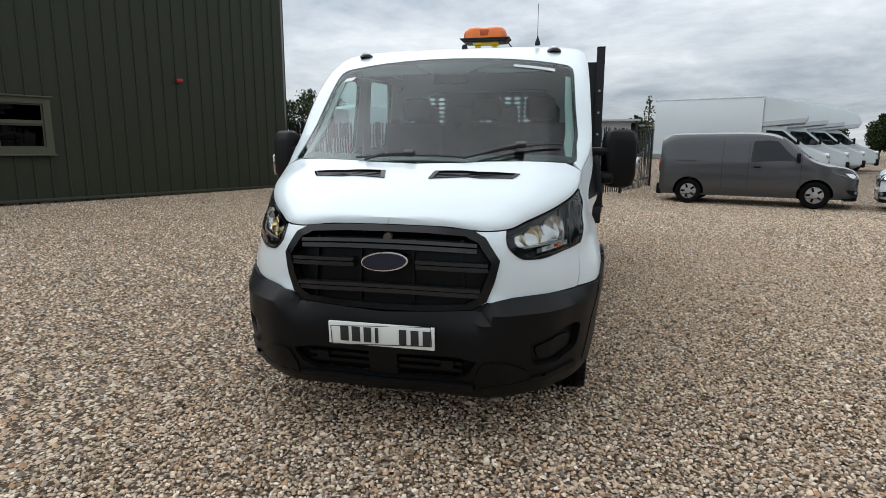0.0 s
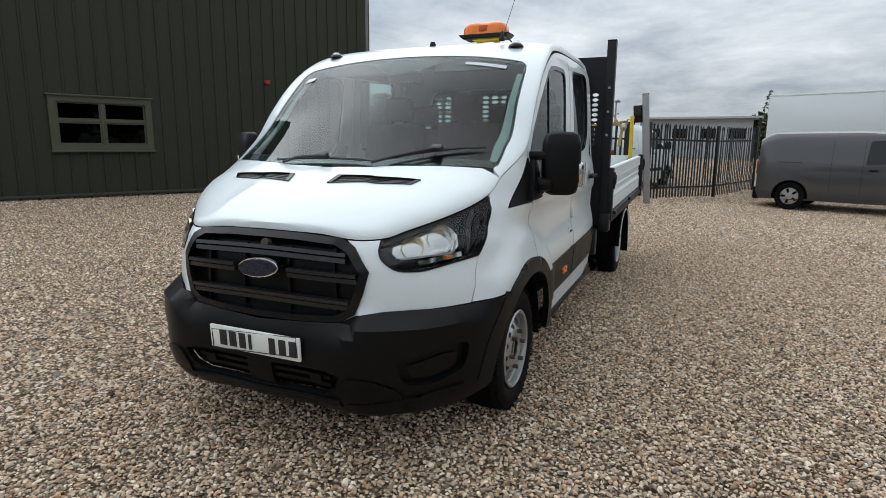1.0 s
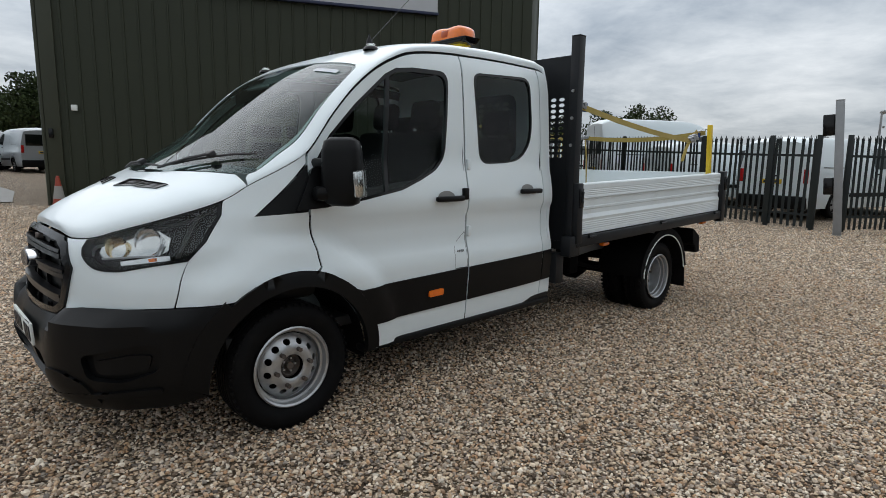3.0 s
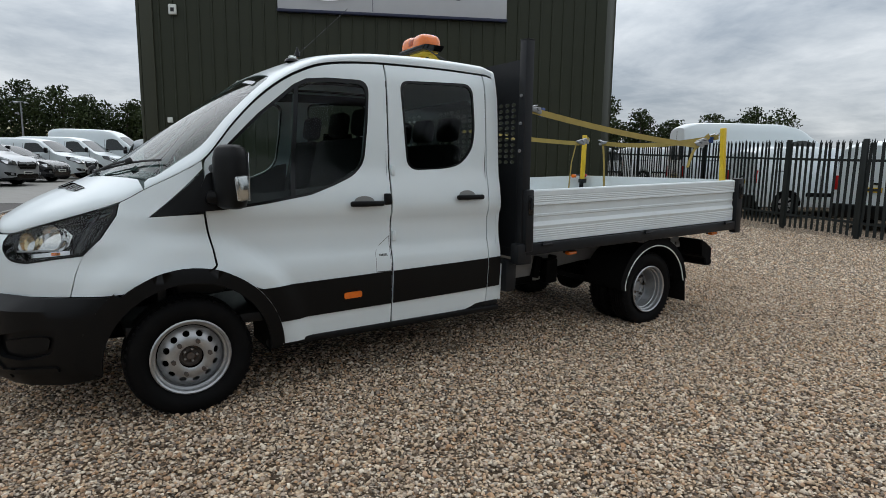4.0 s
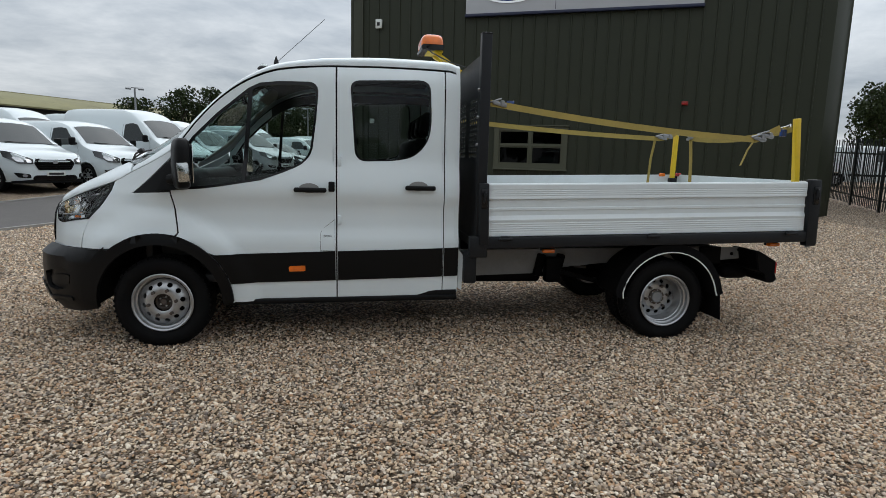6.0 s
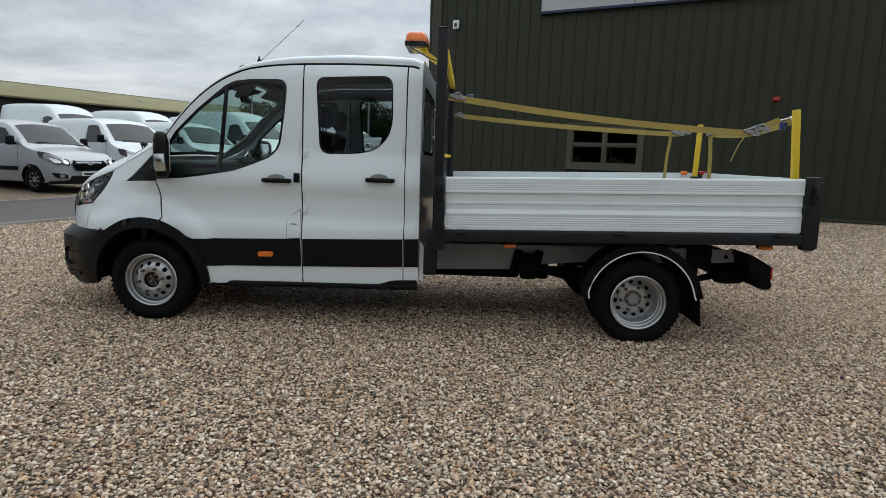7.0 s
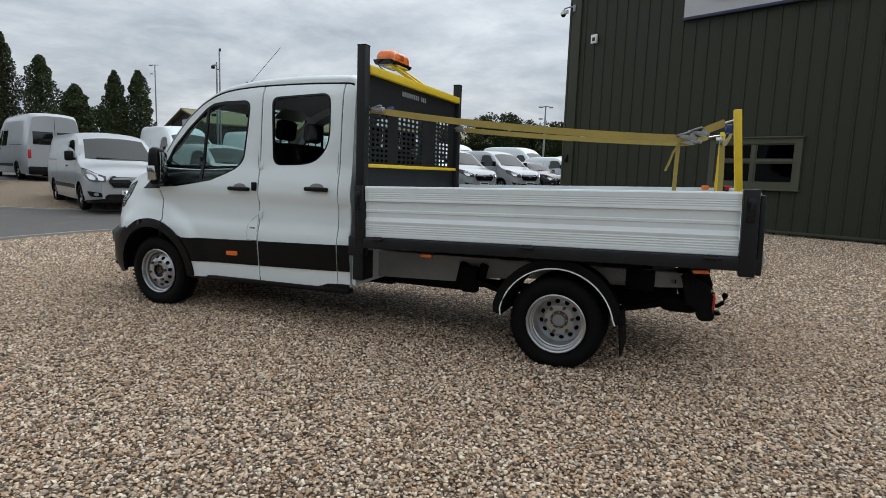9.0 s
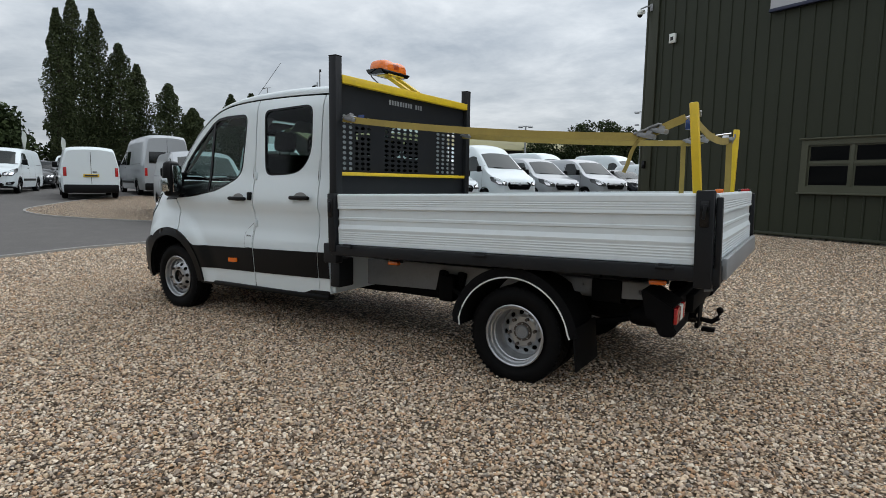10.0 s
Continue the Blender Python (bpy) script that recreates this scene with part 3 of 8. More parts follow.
sign = thing("sign_board", "pale grey dealer sign with a blue oval and dark lettering", "sign", on_wall(-0.9, 5.5))
part("panel", box((6.28, 0.10, 1.25), (3.14, -0.06, 0.68), 0.008), SIGN_GREY, sign)
part("bottom_trim", box((6.32, 0.13, 0.075), (3.14, -0.062, 0.025), 0.008), NAVY, sign, "navy blue edge trim")
part("top_trim", box((6.32, 0.13, 0.075), (3.14, -0.062, 1.34), 0.008), NAVY, sign, "navy blue edge trim")
part("joint", box((0.014, 0.012, 1.2), (2.53, -0.112, 0.68)), NAVY, sign)
part("oval_rim", prism([(1.27 + 0.90 * math.cos(a), 0.70 + 0.40 * math.sin(a)) for a in (2 * math.pi * k / 48 for k in range(48))], 0.03, Matrix.Translation((0, -0.14, 0))), CHROME, sign, "bright oval rim")
part("oval", prism([(1.27 + 0.84 * math.cos(a), 0.70 + 0.345 * math.sin(a)) for a in (2 * math.pi * k / 48 for k in range(48))], 0.03, Matrix.Translation((0, -0.15, 0))), BLUE, sign, "deep blue oval badge")


def lettering(text, size, matrix, material, name="lettering", parent=None, depth=0.004):
    c = bpy.data.curves.new(name, "FONT")
    c.body, c.size, c.extrude, c.align_x = text, size, depth, "LEFT"
    ob = bpy.data.objects.new(name, c)
    scene.collection.objects.link(ob)
    deps = bpy.context.evaluated_depsgraph_get()
    me = bpy.data.meshes.new_from_object(ob.evaluated_get(deps))
    bpy.data.objects.remove(ob)
    bpy.data.curves.remove(c)
    me.transform(matrix)
    me.materials.clear()
    me.materials.append(material)
    o = new(name, me)
    if parent is not None:
        o.parent = parent
    return o


lettering("Service", 0.78, pose(2.78, -0.118, 0.5, 90), NAVY, parent=sign)
alarm = thing("alarm_box", "small white burglar alarm box on the wall", "alarm", on_wall(-3.6, 5.42))
part("case", box((0.2, 0.08, 0.26), (0, -0.04, 0), 0.02), PAPER, alarm)
part("emblem", box((0.09, 0.01, 0.1), (0, -0.082, -0.01), 0.003), INK, alarm, "small dark printed emblem")
fire = thing("fire_alarm", "small red fire alarm sounder on the wall", "alarm", on_wall(5.13, 3.08))
part("case", box((0.17, 0.07, 0.11), (0, -0.035, 0), 0.015), surface("faded_red_plastic", (0.23, 0.025, 0.015), 0.5, vary=0.2), fire)
part("front_plate", box((0.13, 0.012, 0.05), (0, -0.073, -0.01), 0.004), RED, fire)
wbox = thing("junction_box", "small white junction box on the wall", "box", on_wall(-3.8, 2.57))
part("case", box((0.13, 0.07, 0.14), (0, -0.035, 0), 0.012), PAPER, wbox)
part("lid", box((0.10, 0.012, 0.11), (0, -0.073, 0), 0.004), PAPER, wbox)
cctv = thing("security_camera", "white dome security camera on a wall arm", "camera", FACE @ Matrix.Translation((S0, -0.02, 6.3)))
part("wall_plate", box((0.10, 0.03, 0.2), (0.06, -0.06, 0.12), 0.008), GALV, cctv)
part("arm", tube([(0.06, -0.06, 0.16), (-0.1, -0.08, 0.18), (-0.28, -0.1, 0.15), (-0.3, -0.1, 0.08)], 0.022), GALV, cctv)
part("housing", lathe([(0.0, 0.1), (0.055, 0.095), (0.085, 0.03), (0.09, -0.02), (0.08, -0.04)], (-0.3, -0.1, 0.02), "z", 20), PAPER, cctv)
part("dome", lathe([(0.075, -0.04), (0.06, -0.08), (0.03, -0.105), (0.0, -0.112)], (-0.3, -0.1, 0.02), "z", 20), GLOSS_BLACK, cctv, "smoked glass dome")
part("bullet_case", box((0.09, 0.24, 0.1), (-0.12, -0.2, 0.02), 0.02, (10, 0, 25)), PAPER, cctv)
stub = thing("vent_pipe", "short white pipe standing at the wall's foot", "pipe", FACE @ Matrix.Translation((-3.59, -0.12, 0.2)))
part("pipe", cyl(0.05, 0.36, (0, 0, 0.17), segs=16), PAPER, stub)
part("cap", cyl(0.06, 0.04, (0, 0, 0.36), segs=16, bevel=0.006), PAPER, stub)
cx, cy, _ = (FACE @ Vector((-4.2, -0.35, 0)))
cone = thing("traffic_cone", "orange and white traffic cone beside the wall", "cone", pose(cx, cy, gh(cx, cy)))
ORANGE = surface("orange_plastic", (0.32, 0.045, 0.02), 0.5, vary=0.15, scale=8, dirt=(0.2, 0.08, 0.05), dirt_amount=0.4)
part("base", box((0.36, 0.36, 0.04), (0, 0, 0.02), 0.01), BLACK_PLASTIC, cone, "black rubber base")
part("body", lathe([(0.15, 0.04), (0.12, 0.2), (0.085, 0.42), (0.05, 0.66), (0.03, 0.74), (0.0, 0.745)], axis="z", segs=24), ORANGE, cone)
part("sleeve", lathe([(0.122, 0.2), (0.124, 0.2), (0.078, 0.5), (0.074, 0.5)], axis="z", segs=24), CONCRETE, cone, "dirty white reflective sleeve")

# ---------------------------------------------------------------- the tipper truck
# x runs from the front axle to the tail, y to its right-hand side, z up; the near side is -y
truck = thing("tipper_truck", "white crew cab tipper truck with a dropside bed", "truck")

PLAN = [(-0.957, 0), (-0.951, 0.2), (-0.934, 0.36), (-0.915, 0.45), (-0.893, 0.515), (-0.852, 0.585), (-0.80, 0.655), (-0.73, 0.74), (-0.65, 0.81), (-0.559, 0.875), (-0.45, 0.925), (-0.326, 0.955), (-0.1, 0.975), (0.1, 0.98)]
plan_u = [0.0]
for p, q in zip(PLAN, PLAN[1:]):
    plan_u.append(plan_u[-1] + math.dist(p, q))
plan_x = smooth_curve(plan_u + [plan_u[-1] + 2.4], [p[0] for p in PLAN] + [2.5])
plan_y = smooth_curve(plan_u + [plan_u[-1] + 2.4], [p[1] for p in PLAN] + [0.98])
half_w = smooth_curve([0.2, 0.25, 0.33, 0.45, 0.6, 0.72, 0.80, 0.85, 0.91, 1.05, 1.09, 1.14, 1.2, 1.3, 1.41, 1.55, 1.9, 2.0, 2.07, 2.12, 2.2],
                      [0.90, 0.925, 0.95, 0.965, 0.977, 0.986, 0.986, 0.974, 0.958, 0.953, 0.961, 0.981, 0.977, 0.961, 0.938, 0.930, 0.905, 0.893, 0.868, 0.83, 0.75])
setback = smooth_curve([0.2, 0.26, 0.32, 0.38, 0.45, 0.55, 0.65, 0.73, 0.9, 1.0, 1.07, 1.15, 1.25, 1.5], [0.16, 0.08, 0.03, 0.0, -0.015, -0.015, -0.008, 0, 0.004, 0.03, 0.085, 0.16, 0.25, 0.4])


CENTRE = 0.0125      # the cab's middle line


def side(u, z):
    """The cab's wrapped side and nose: u runs from the middle of the nose round the near-side corner and back; u < 0 is the far side."""
    s = -1.0 if u >= 0 else 1.0
    a = abs(u)
    x0, y0 = plan_x(a), plan_y(a)
    w = min(1.0, max(0.0, (0.12 - x0) / 1.1)) ** 1.2
    y = y0 * half_w(z) / 0.98
    if x0 > 1.7:
        y *= 1 - 0.02 * ((x0 - 1.7) / 0.5) ** 2
    if x0 > -0.7 and z < 1.2:
        # the flare round the wheel arch
        r = math.hypot(x0, z - 0.337)
        k = min(1.0, max(0.0, (0.685 - r) / 0.10))
        y += 0.032 * k * (2 - k) * min(1.0, max(0.0, (x0 + 0.7) / 0.3))
    # the bumper's corners stand proud of the wings
    lip = 0.652 + 0.076 * min(1.0, max(0.0, (y0 - 0.44) / 0.07))
    kb, kx, kc = min(1.0, max(0.0, (lip - z) / 0.045)), min(1.0, max(0.0, (-0.34 - x0) / 0.25)), min(1.0, max(0.0, (y0 - 0.2) / 0.4))
    kb, kx, kc = (k * k * (3 - 2 * k) for k in (kb, kx, kc))
    y += 0.03 * kb * kx * min(1.0, y0 / 0.75) ** 2
    x0 -= (0.02 + 0.06 * kc) * kb * min(1.0, max(0.0, (-0.50 - x0) / 0.25))
    # the shoulder of the wing leans in towards the bonnet
    kz, kx = min(1.0, max(0.0, (z - 0.98) / 0.24)), min(1.0, max(0.0, (0.12 - x0) / 0.42))
    y -= 0.068 * kz * kz * (3 - 2 * kz) * kx * kx * (3 - 2 * kx) * min(1.0, y0 / 0.8)
    return Vector((x0 + setback(z) * w, CENTRE + s * y * (0.98 + CENTRE) / 0.98, z))


def ux(x, z=0.8):
    """The u at which the near side has this x."""
    lo, hi = 0.0, plan_u[-1] + 2.4
    for _ in range(40):
        m = (lo + hi) / 2
        if side(m, z).x < x:
            lo = m
        else:
            hi = m
    return lo


def uy(y, z=0.8):
    lo, hi = 0.0, plan_u[8]
    for _ in range(40):
        m = (lo + hi) / 2
        if -side(m, z).y < y:
            lo = m
        else:
            hi = m
    return lo


def on_side(points):
    """Points (x, z) of the near side as (u, z)."""
    return [(ux(x, z), z) for x, z in points]


U = plan_u[-1]
EDGE = [(0.0, 1.062), (uy(0.25, 1.05), 1.058), (uy(0.46, 1.04), 1.04), (ux(-0.80, 1.045), 1.045), (ux(-0.72, 1.075), 1.075), (ux(-0.55, 1.135), 1.135), (ux(-0.3, 1.222), 1.222), (ux(-0.19, 1.285), 1.285),
        (ux(0.0, 1.385), 1.385), (ux(0.11, 1.455), 1.455), (ux(0.21, 1.575), 1.575), (ux(0.263, 1.645), 1.645), (ux(0.464, 1.852), 1.852), (ux(0.65, 1.978), 1.978), (ux(0.84, 2.053), 2.053), (ux(1.05, 2.085), 2.085),
        (ux(1.26, 2.10), 2.10), (ux(1.7, 2.11), 2.11), (ux(2.1, 2.105), 2.105), (ux(2.2, 2.075), 2.075)]
edge_z = smooth_curve([p[0] for p in EDGE], [p[1] for p in EDGE])
mid_z = smooth_curve([-0.92, -0.85, -0.7, -0.5, -0.4, -0.2, 0.0, 0.2, 0.4, 0.5, 0.6, 0.75, 0.9, 1.1, 1.26, 1.66, 2.1, 2.2],
                     [1.062, 1.115, 1.20, 1.295, 1.35, 1.48, 1.625, 1.772, 1.92, 1.99, 2.045, 2.107, 2.142, 2.17, 2.187, 2.207, 2.2, 2.16])
power = smooth_curve([-0.9, -0.5, -0.25, 0.0, 0.5, 0.9, 1.2, 2.2], [2.35, 2.2, 2.1, 2.05, 2.3, 3.2, 4.0, 4.0])
# how far a cross-section is that of the shallow windscreen between firm pillars
pane_like = smooth_curve([-0.42, -0.2, 0.0, 0.35, 0.6, 0.85], [0.0, 0.8, 1.0, 0.9, 0.45, 0.0])


def crown(u, th):
    """Bonnet, windscreen and roof: th runs from 0 at the near side's edge to pi at the far side's."""
    u = max(u, 0.0)
    e = side(u, edge_z(u))
    p, c, s = power(e.x), math.cos(th), max(0.0, math.sin(th))
    top = max(mid_z(e.x), e.z)
    r, k = abs(c) ** (2 / p), pane_like(e.x)
    arch, pane = s ** (2 / p), 1 - 0.84 * r * r - 0.16 * (1 - math.sqrt(max(0.0, 1 - r ** 9)))
    # the bonnet's raised middle panel
    kx = min(1.0, max(0.0, (-0.44 - e.x) / 0.08)) * min(1.0, max(0.0, (e.x + 0.86) / 0.12))
    ky = min(1.0, max(0.0, (0.435 - 0.22 * (e.x + 0.85) - abs(e.y - CENTRE) * r) / 0.05))
    top += 0.008 * kx * ky * ky * (3 - 2 * ky)
    return Vector((e.x, CENTRE + (e.y - CENTRE) * math.copysign(r, c), e.z + (top - e.z) * (arch * (1 - k) + pane * k)))


def on_crown(x, y):
    """(u, th) of the crown's point at x, y (y < 0 is the near side)."""
    lo, hi = 0.0, U + 2.2
    for _ in range(40):
        m = (lo + hi) / 2
        if side(m, edge_z(m)).x < x:
            lo = m
        else:
            hi = m
    e = side(lo, edge_z(lo))
    y -= CENTRE
    r = min(1.0, abs(y / (e.y - CENTRE))) ** (power(e.x) / 2)
    th = math.acos(r)
    return (lo, th if y <= 0 else math.pi - th)


def flip(points):
    """The same outline on the far side."""
    return [(-u, z) for u, z in points]


def edge_line(u0, u1, drop, n=14):
    return [(u0 + (u1 - u0) * i / n, edge_z(u0 + (u1 - u0) * i / n) - drop) for i in range(n + 1)]


def both_sides(name, outline, material, holes=(), label="", **kw):
    """A panel on the near side and its twin on the far side."""
    return [part(name, patch(side, o, h, **kw), material, truck, label) for o, h in ((outline, holes), (flip(outline), [flip(q) for q in holes]))]


ARCH = (0.0, 0.337)


def arc(r, a0, a1, n=14):
    """Points round the front wheel arch, in degrees from the rear."""
    return [(ARCH[0] + r * math.cos(radians(a0 + (a1 - a0) * i / n)), ARCH[1] + r * math.sin(radians(a0 + (a1 - a0) * i / n))) for i in range(n + 1)]


# outlines on the side
LAMP_TOP = edge_line(uy(0.545, 1.03), ux(-0.315, 1.205), 0.010, 12)
LAMP_LOW = rounded([(ux(-0.488, 0.945), 0.945), (ux(-0.62, 0.925), 0.925), (ux(-0.74, 0.897), 0.897), (uy(0.615, 0.902), 0.902), (uy(0.555, 0.96), 0.96), (uy(0.545, 1.0), 1.0)], [0, 0, 0.04, 0.04, 0.03, 0], 3)
LAMP = LAMP_TOP + [(ux(-0.33, 1.15), 1.15), (ux(-0.41, 1.03), 1.03)] + LAMP_LOW
GRILLE_HALF = [(0.0, 1.052), (0.2, 1.05), (0.39, 1.038), (0.455, 1.008), (0.522, 0.905), (0.50, 0.80), (0.468, 0.715), (0.405, 0.68), (0.2, 0.668), (0.0, 0.664)]
GRILLE_R = [(uy(y, z) if y else 0.0, z) for y, z in GRILLE_HALF]
GRILLE = GRILLE_R + [(-u, z) for u, z in GRILLE_R[-2:0:-1]]
BUMP_TOP = [(uy(0.405, 0.68), 0.676), (uy(0.47, 0.715), 0.706), (ux(-0.86, 0.72), 0.72), (ux(-0.56, 0.73), 0.73), (ux(-0.37, 0.735), 0.735)]

# bonnet
rear_half = [(-0.429 + 0.256 * (y / 0.845) ** 2.1, y) for y in (0.0, 0.25, 0.5, 0.68, 0.79)] + [(-0.19, 0.93)]
rear = [(x, -y) for x, y in rear_half[::-1]] + rear_half[1:]
rear_uv = [on_crown(x, y) for x, y in rear]
rear_uv[0], rear_uv[-1] = (rear_uv[0][0], 0.0), (rear_uv[-1][0], math.pi)
bonnet_outline = [(0.001, 0.0)] + [(rear_uv[0][0] * i / 12, 0.0) for i in range(1, 12)] + rear_uv + [(rear_uv[0][0] * i / 12, math.pi) for i in range(11, 0, -1)] + [(0.001, math.pi)]
VENT = [(-0.585, 0.108), (-0.50, 0.535), (-0.452, 0.566), (-0.508, 0.126)]
vents = [[on_crown(x, s * y + (0.02 if s > 0 else 0.0)) for x, y in VENT] for s in (-1, 1)]
part("bonnet", patch(crown, bonnet_outline, vents, grid=(0.05, 0.09), thick=0.012), WHITE, truck)
for s, v in zip((-1, 1), vents):
    vent = part("bonnet_vent", patch(crown, v, [[(a + (c - a) * 0.08, b2 + (d - b2) * 0.10) for (a, b2), (c, d) in zip(v, [(sum(q[0] for q in v) / 4, sum(q[1] for q in v) / 4)] * 4)]], grid=(0.04, 0.06), off=0.006, thick=0.02), GLOSS_BLACK, truck, "black plastic air vent")
    part("backing", patch(crown, v, grid=(0.04, 0.06), off=-0.016), BLACK_PLASTIC, vent)
    for k in range(1, 5):
        t = k / 5
        a, b2 = (np.array(v[0]) * (1 - t) + np.array(v[3]) * t), (np.array(v[1]) * (1 - t) + np.array(v[2]) * t)
        part("slat", patch(crown, [tuple(a), tuple(b2), tuple(b2 + (0.006, 0)), tuple(a + (0.006, 0))], grid=(0.03, 0.05), thick=0.012), GLOSS_BLACK, vent)

# windscreen, pillars and roof
SCREEN_HALF = [(-0.418 + 0.262 * (y / 0.845) ** 2.1, y) for y in (0.0, 0.2, 0.4, 0.58, 0.72, 0.80, 0.838)] + [(-0.13, 0.852), (0.0, 0.848), (0.25, 0.83), (0.46, 0.812), (0.51, 0.80), (0.535, 0.765), (0.55, 0.5), (0.557, 0.25), (0.56, 0.0)]
SCREEN = [(x, -y) for x, y in SCREEN_HALF[6::-1]] + SCREEN_HALF[1:] + [(x, -y) for x, y in SCREEN_HALF[-2:6:-1]]
screen_uv = [on_crown(x, y) for x, y in SCREEN]
roof_u = ux(2.165, 2.1)
front_u = rear_uv[0][0] + 0.006
roof_outline = ([(front_u, 0.0)] + [(front_u + (roof_u - front_u) * i / 40, 0.0) for i in range(1, 40)] + [(roof_u, 0.0), (roof_u, math.pi)] + [(roof_u + (front_u - roof_u) * i / 40, math.pi) for i in range(1, 40)] + [(front_u, math.pi)]
                + [on_crown(-0.181, 0.85)] + screen_uv[12:] + [screen_uv[0], on_crown(-0.181, -0.85)])
part("roof", patch(crown, roof_outline, grid=(0.05, 0.085), thick=0.014), WHITE, truck)
cen = (sum(p[0] for p in screen_uv) / len(screen_uv), math.pi / 2)
inner = [(a + (cen[0] - a) * 0.03, b2 + (cen[1] - b2) * 0.035) for a, b2 in screen_uv]
inner = [(a + (0.05 if SCREEN[i][0] < -0.15 else 0.0), b2) for i, (a, b2) in enumerate(inner)]
screen = part("windscreen", patch(crown, screen_uv, grid=(0.07, 0.1), off=-0.004), SCREEN_GLASS, truck, "clear laminated windscreen")
screen.visible_shadow = False
part("screen_border", patch(crown, screen_uv, [inner], grid=(0.05, 0.1), off=-0.007), GLOSS_BLACK, screen, "black printed glass border")
visor = [on_crown(x, y) for x, y in ((0.515, -0.29), (0.385, -0.10), (0.375, 0.0), (0.385, 0.10), (0.515, 0.29))]
part("mirror_shade", patch(crown, visor, grid=(0.05, 0.1), off=-0.009), DASH, screen, "dark shade band behind the mirror")
for quad, mt, nm in (([(0.487, -0.42), (0.462, -0.42), (0.452, -0.69), (0.477, -0.69)], SIGN_GREY, "sticker"), ([(0.44, 0.67), (0.41, 0.68), (0.41, 0.75), (0.44, 0.745)], PAPER, "sticker")):
    part(nm, patch(crown, [on_crown(*q) for q in quad], grid=(0.05, 0.1), off=0.001), mt, screen, "small pale printed window sticker")

# nose: fascia, grille, lamps, bumper
top_in = edge_line(uy(0.41, 1.04), uy(0.545, 1.03), 0.006, 4)
fascia = (top_in + [(u, z - 0.002) for u, z in LAMP_LOW[::-1]] + [(ux(-0.53, 0.85), 0.85)] + [(u, z + 0.004) for u, z in BUMP_TOP[3::-1]] + [p for p in GRILLE_R[7:3:-1]] + [GRILLE_R[3]])
both_sides("fascia_panel", fascia, WHITE, step=0.045, thick=0.02)
SATIN = surface("satin_black_bars", (0.013, 0.013, 0.0145), 0.30, vary=0.15, fine=300, grain=0.2, bump=0.0003, spec=0.5)
part("grille_back", patch(side, [(u * 0.97, 0.86 + (z - 0.86) * 0.95) for u, z in GRILLE], step=0.06, off=-0.05), BLACK_PLASTIC, truck)
grille = part("grille", patch(side, GRILLE, [[(u * 0.925, 0.858 + (z - 0.858) * 0.86) for u, z in GRILLE]], step=0.04, off=0.012, thick=0.07), GLOSS_BLACK, truck, "black plastic grille frame")
for z, w, gap in ((0.973, 0.42, 0), (0.885, 0.47, 0.14), (0.765, 0.44, 0)):
    for dz, hgt, o in ((0.012, 0.016, 0.014), (-0.012, 0.02, 0.006)):
        for lo, hi in (((-w, w),) if not gap else ((-w, -gap), (gap, w))):
            line = [lo + (hi - lo) * i / 10 for i in range(11)]
            sg = lambda y: math.copysign(uy(abs(y), z), -y) if y else 0.0
            low = [(sg(y), z + dz - hgt / 2 - 0.012 * (abs(y) / w) ** 2) for y in line]
            high = [(sg(y), z + dz + hgt / 2 - 0.012 * (abs(y) / w) ** 2) for y in line]
            part("grille_bar", patch(side, low + high[::-1], step=0.05, off=o, thick=0.045), SATIN, grille)
for y in (-0.36, -0.12, 0.12, 0.36):
    u = math.copysign(uy(abs(y), 0.85), -y)
    part("grille_rib", patch(side, [(u - 0.008, 0.70), (u + 0.008, 0.70), (u + 0.008, 1.01), (u - 0.008, 1.01)], step=0.05, off=-0.03, thick=0.02), BLACK_PLASTIC, grille)
part("bolt", cyl(0.02, 0.03, (-0.92, 0.0, 1.005), "x", 14), RUST, grille)
EL = [(0.115 * math.cos(a), 0.046 * math.sin(a)) for a in (2 * math.pi * k / 40 for k in range(40))]
nose = Matrix.Translation((-0.988, 0, 0.898)) @ pose(0, 0, 0, 0, -5, -90)
badge = part("badge", prism(EL, 0.05, nose, 0.003), CHROME, truck, "chrome rimmed dark oval badge")
part("badge_face", prism([(x * 0.93, z * 0.86) for x, z in EL], 0.012, Matrix.Translation((-0.006, 0, 0)) @ nose), surface("dark_blue_badge", (0.01, 0.014, 0.03), 0.25, bump=0), badge)

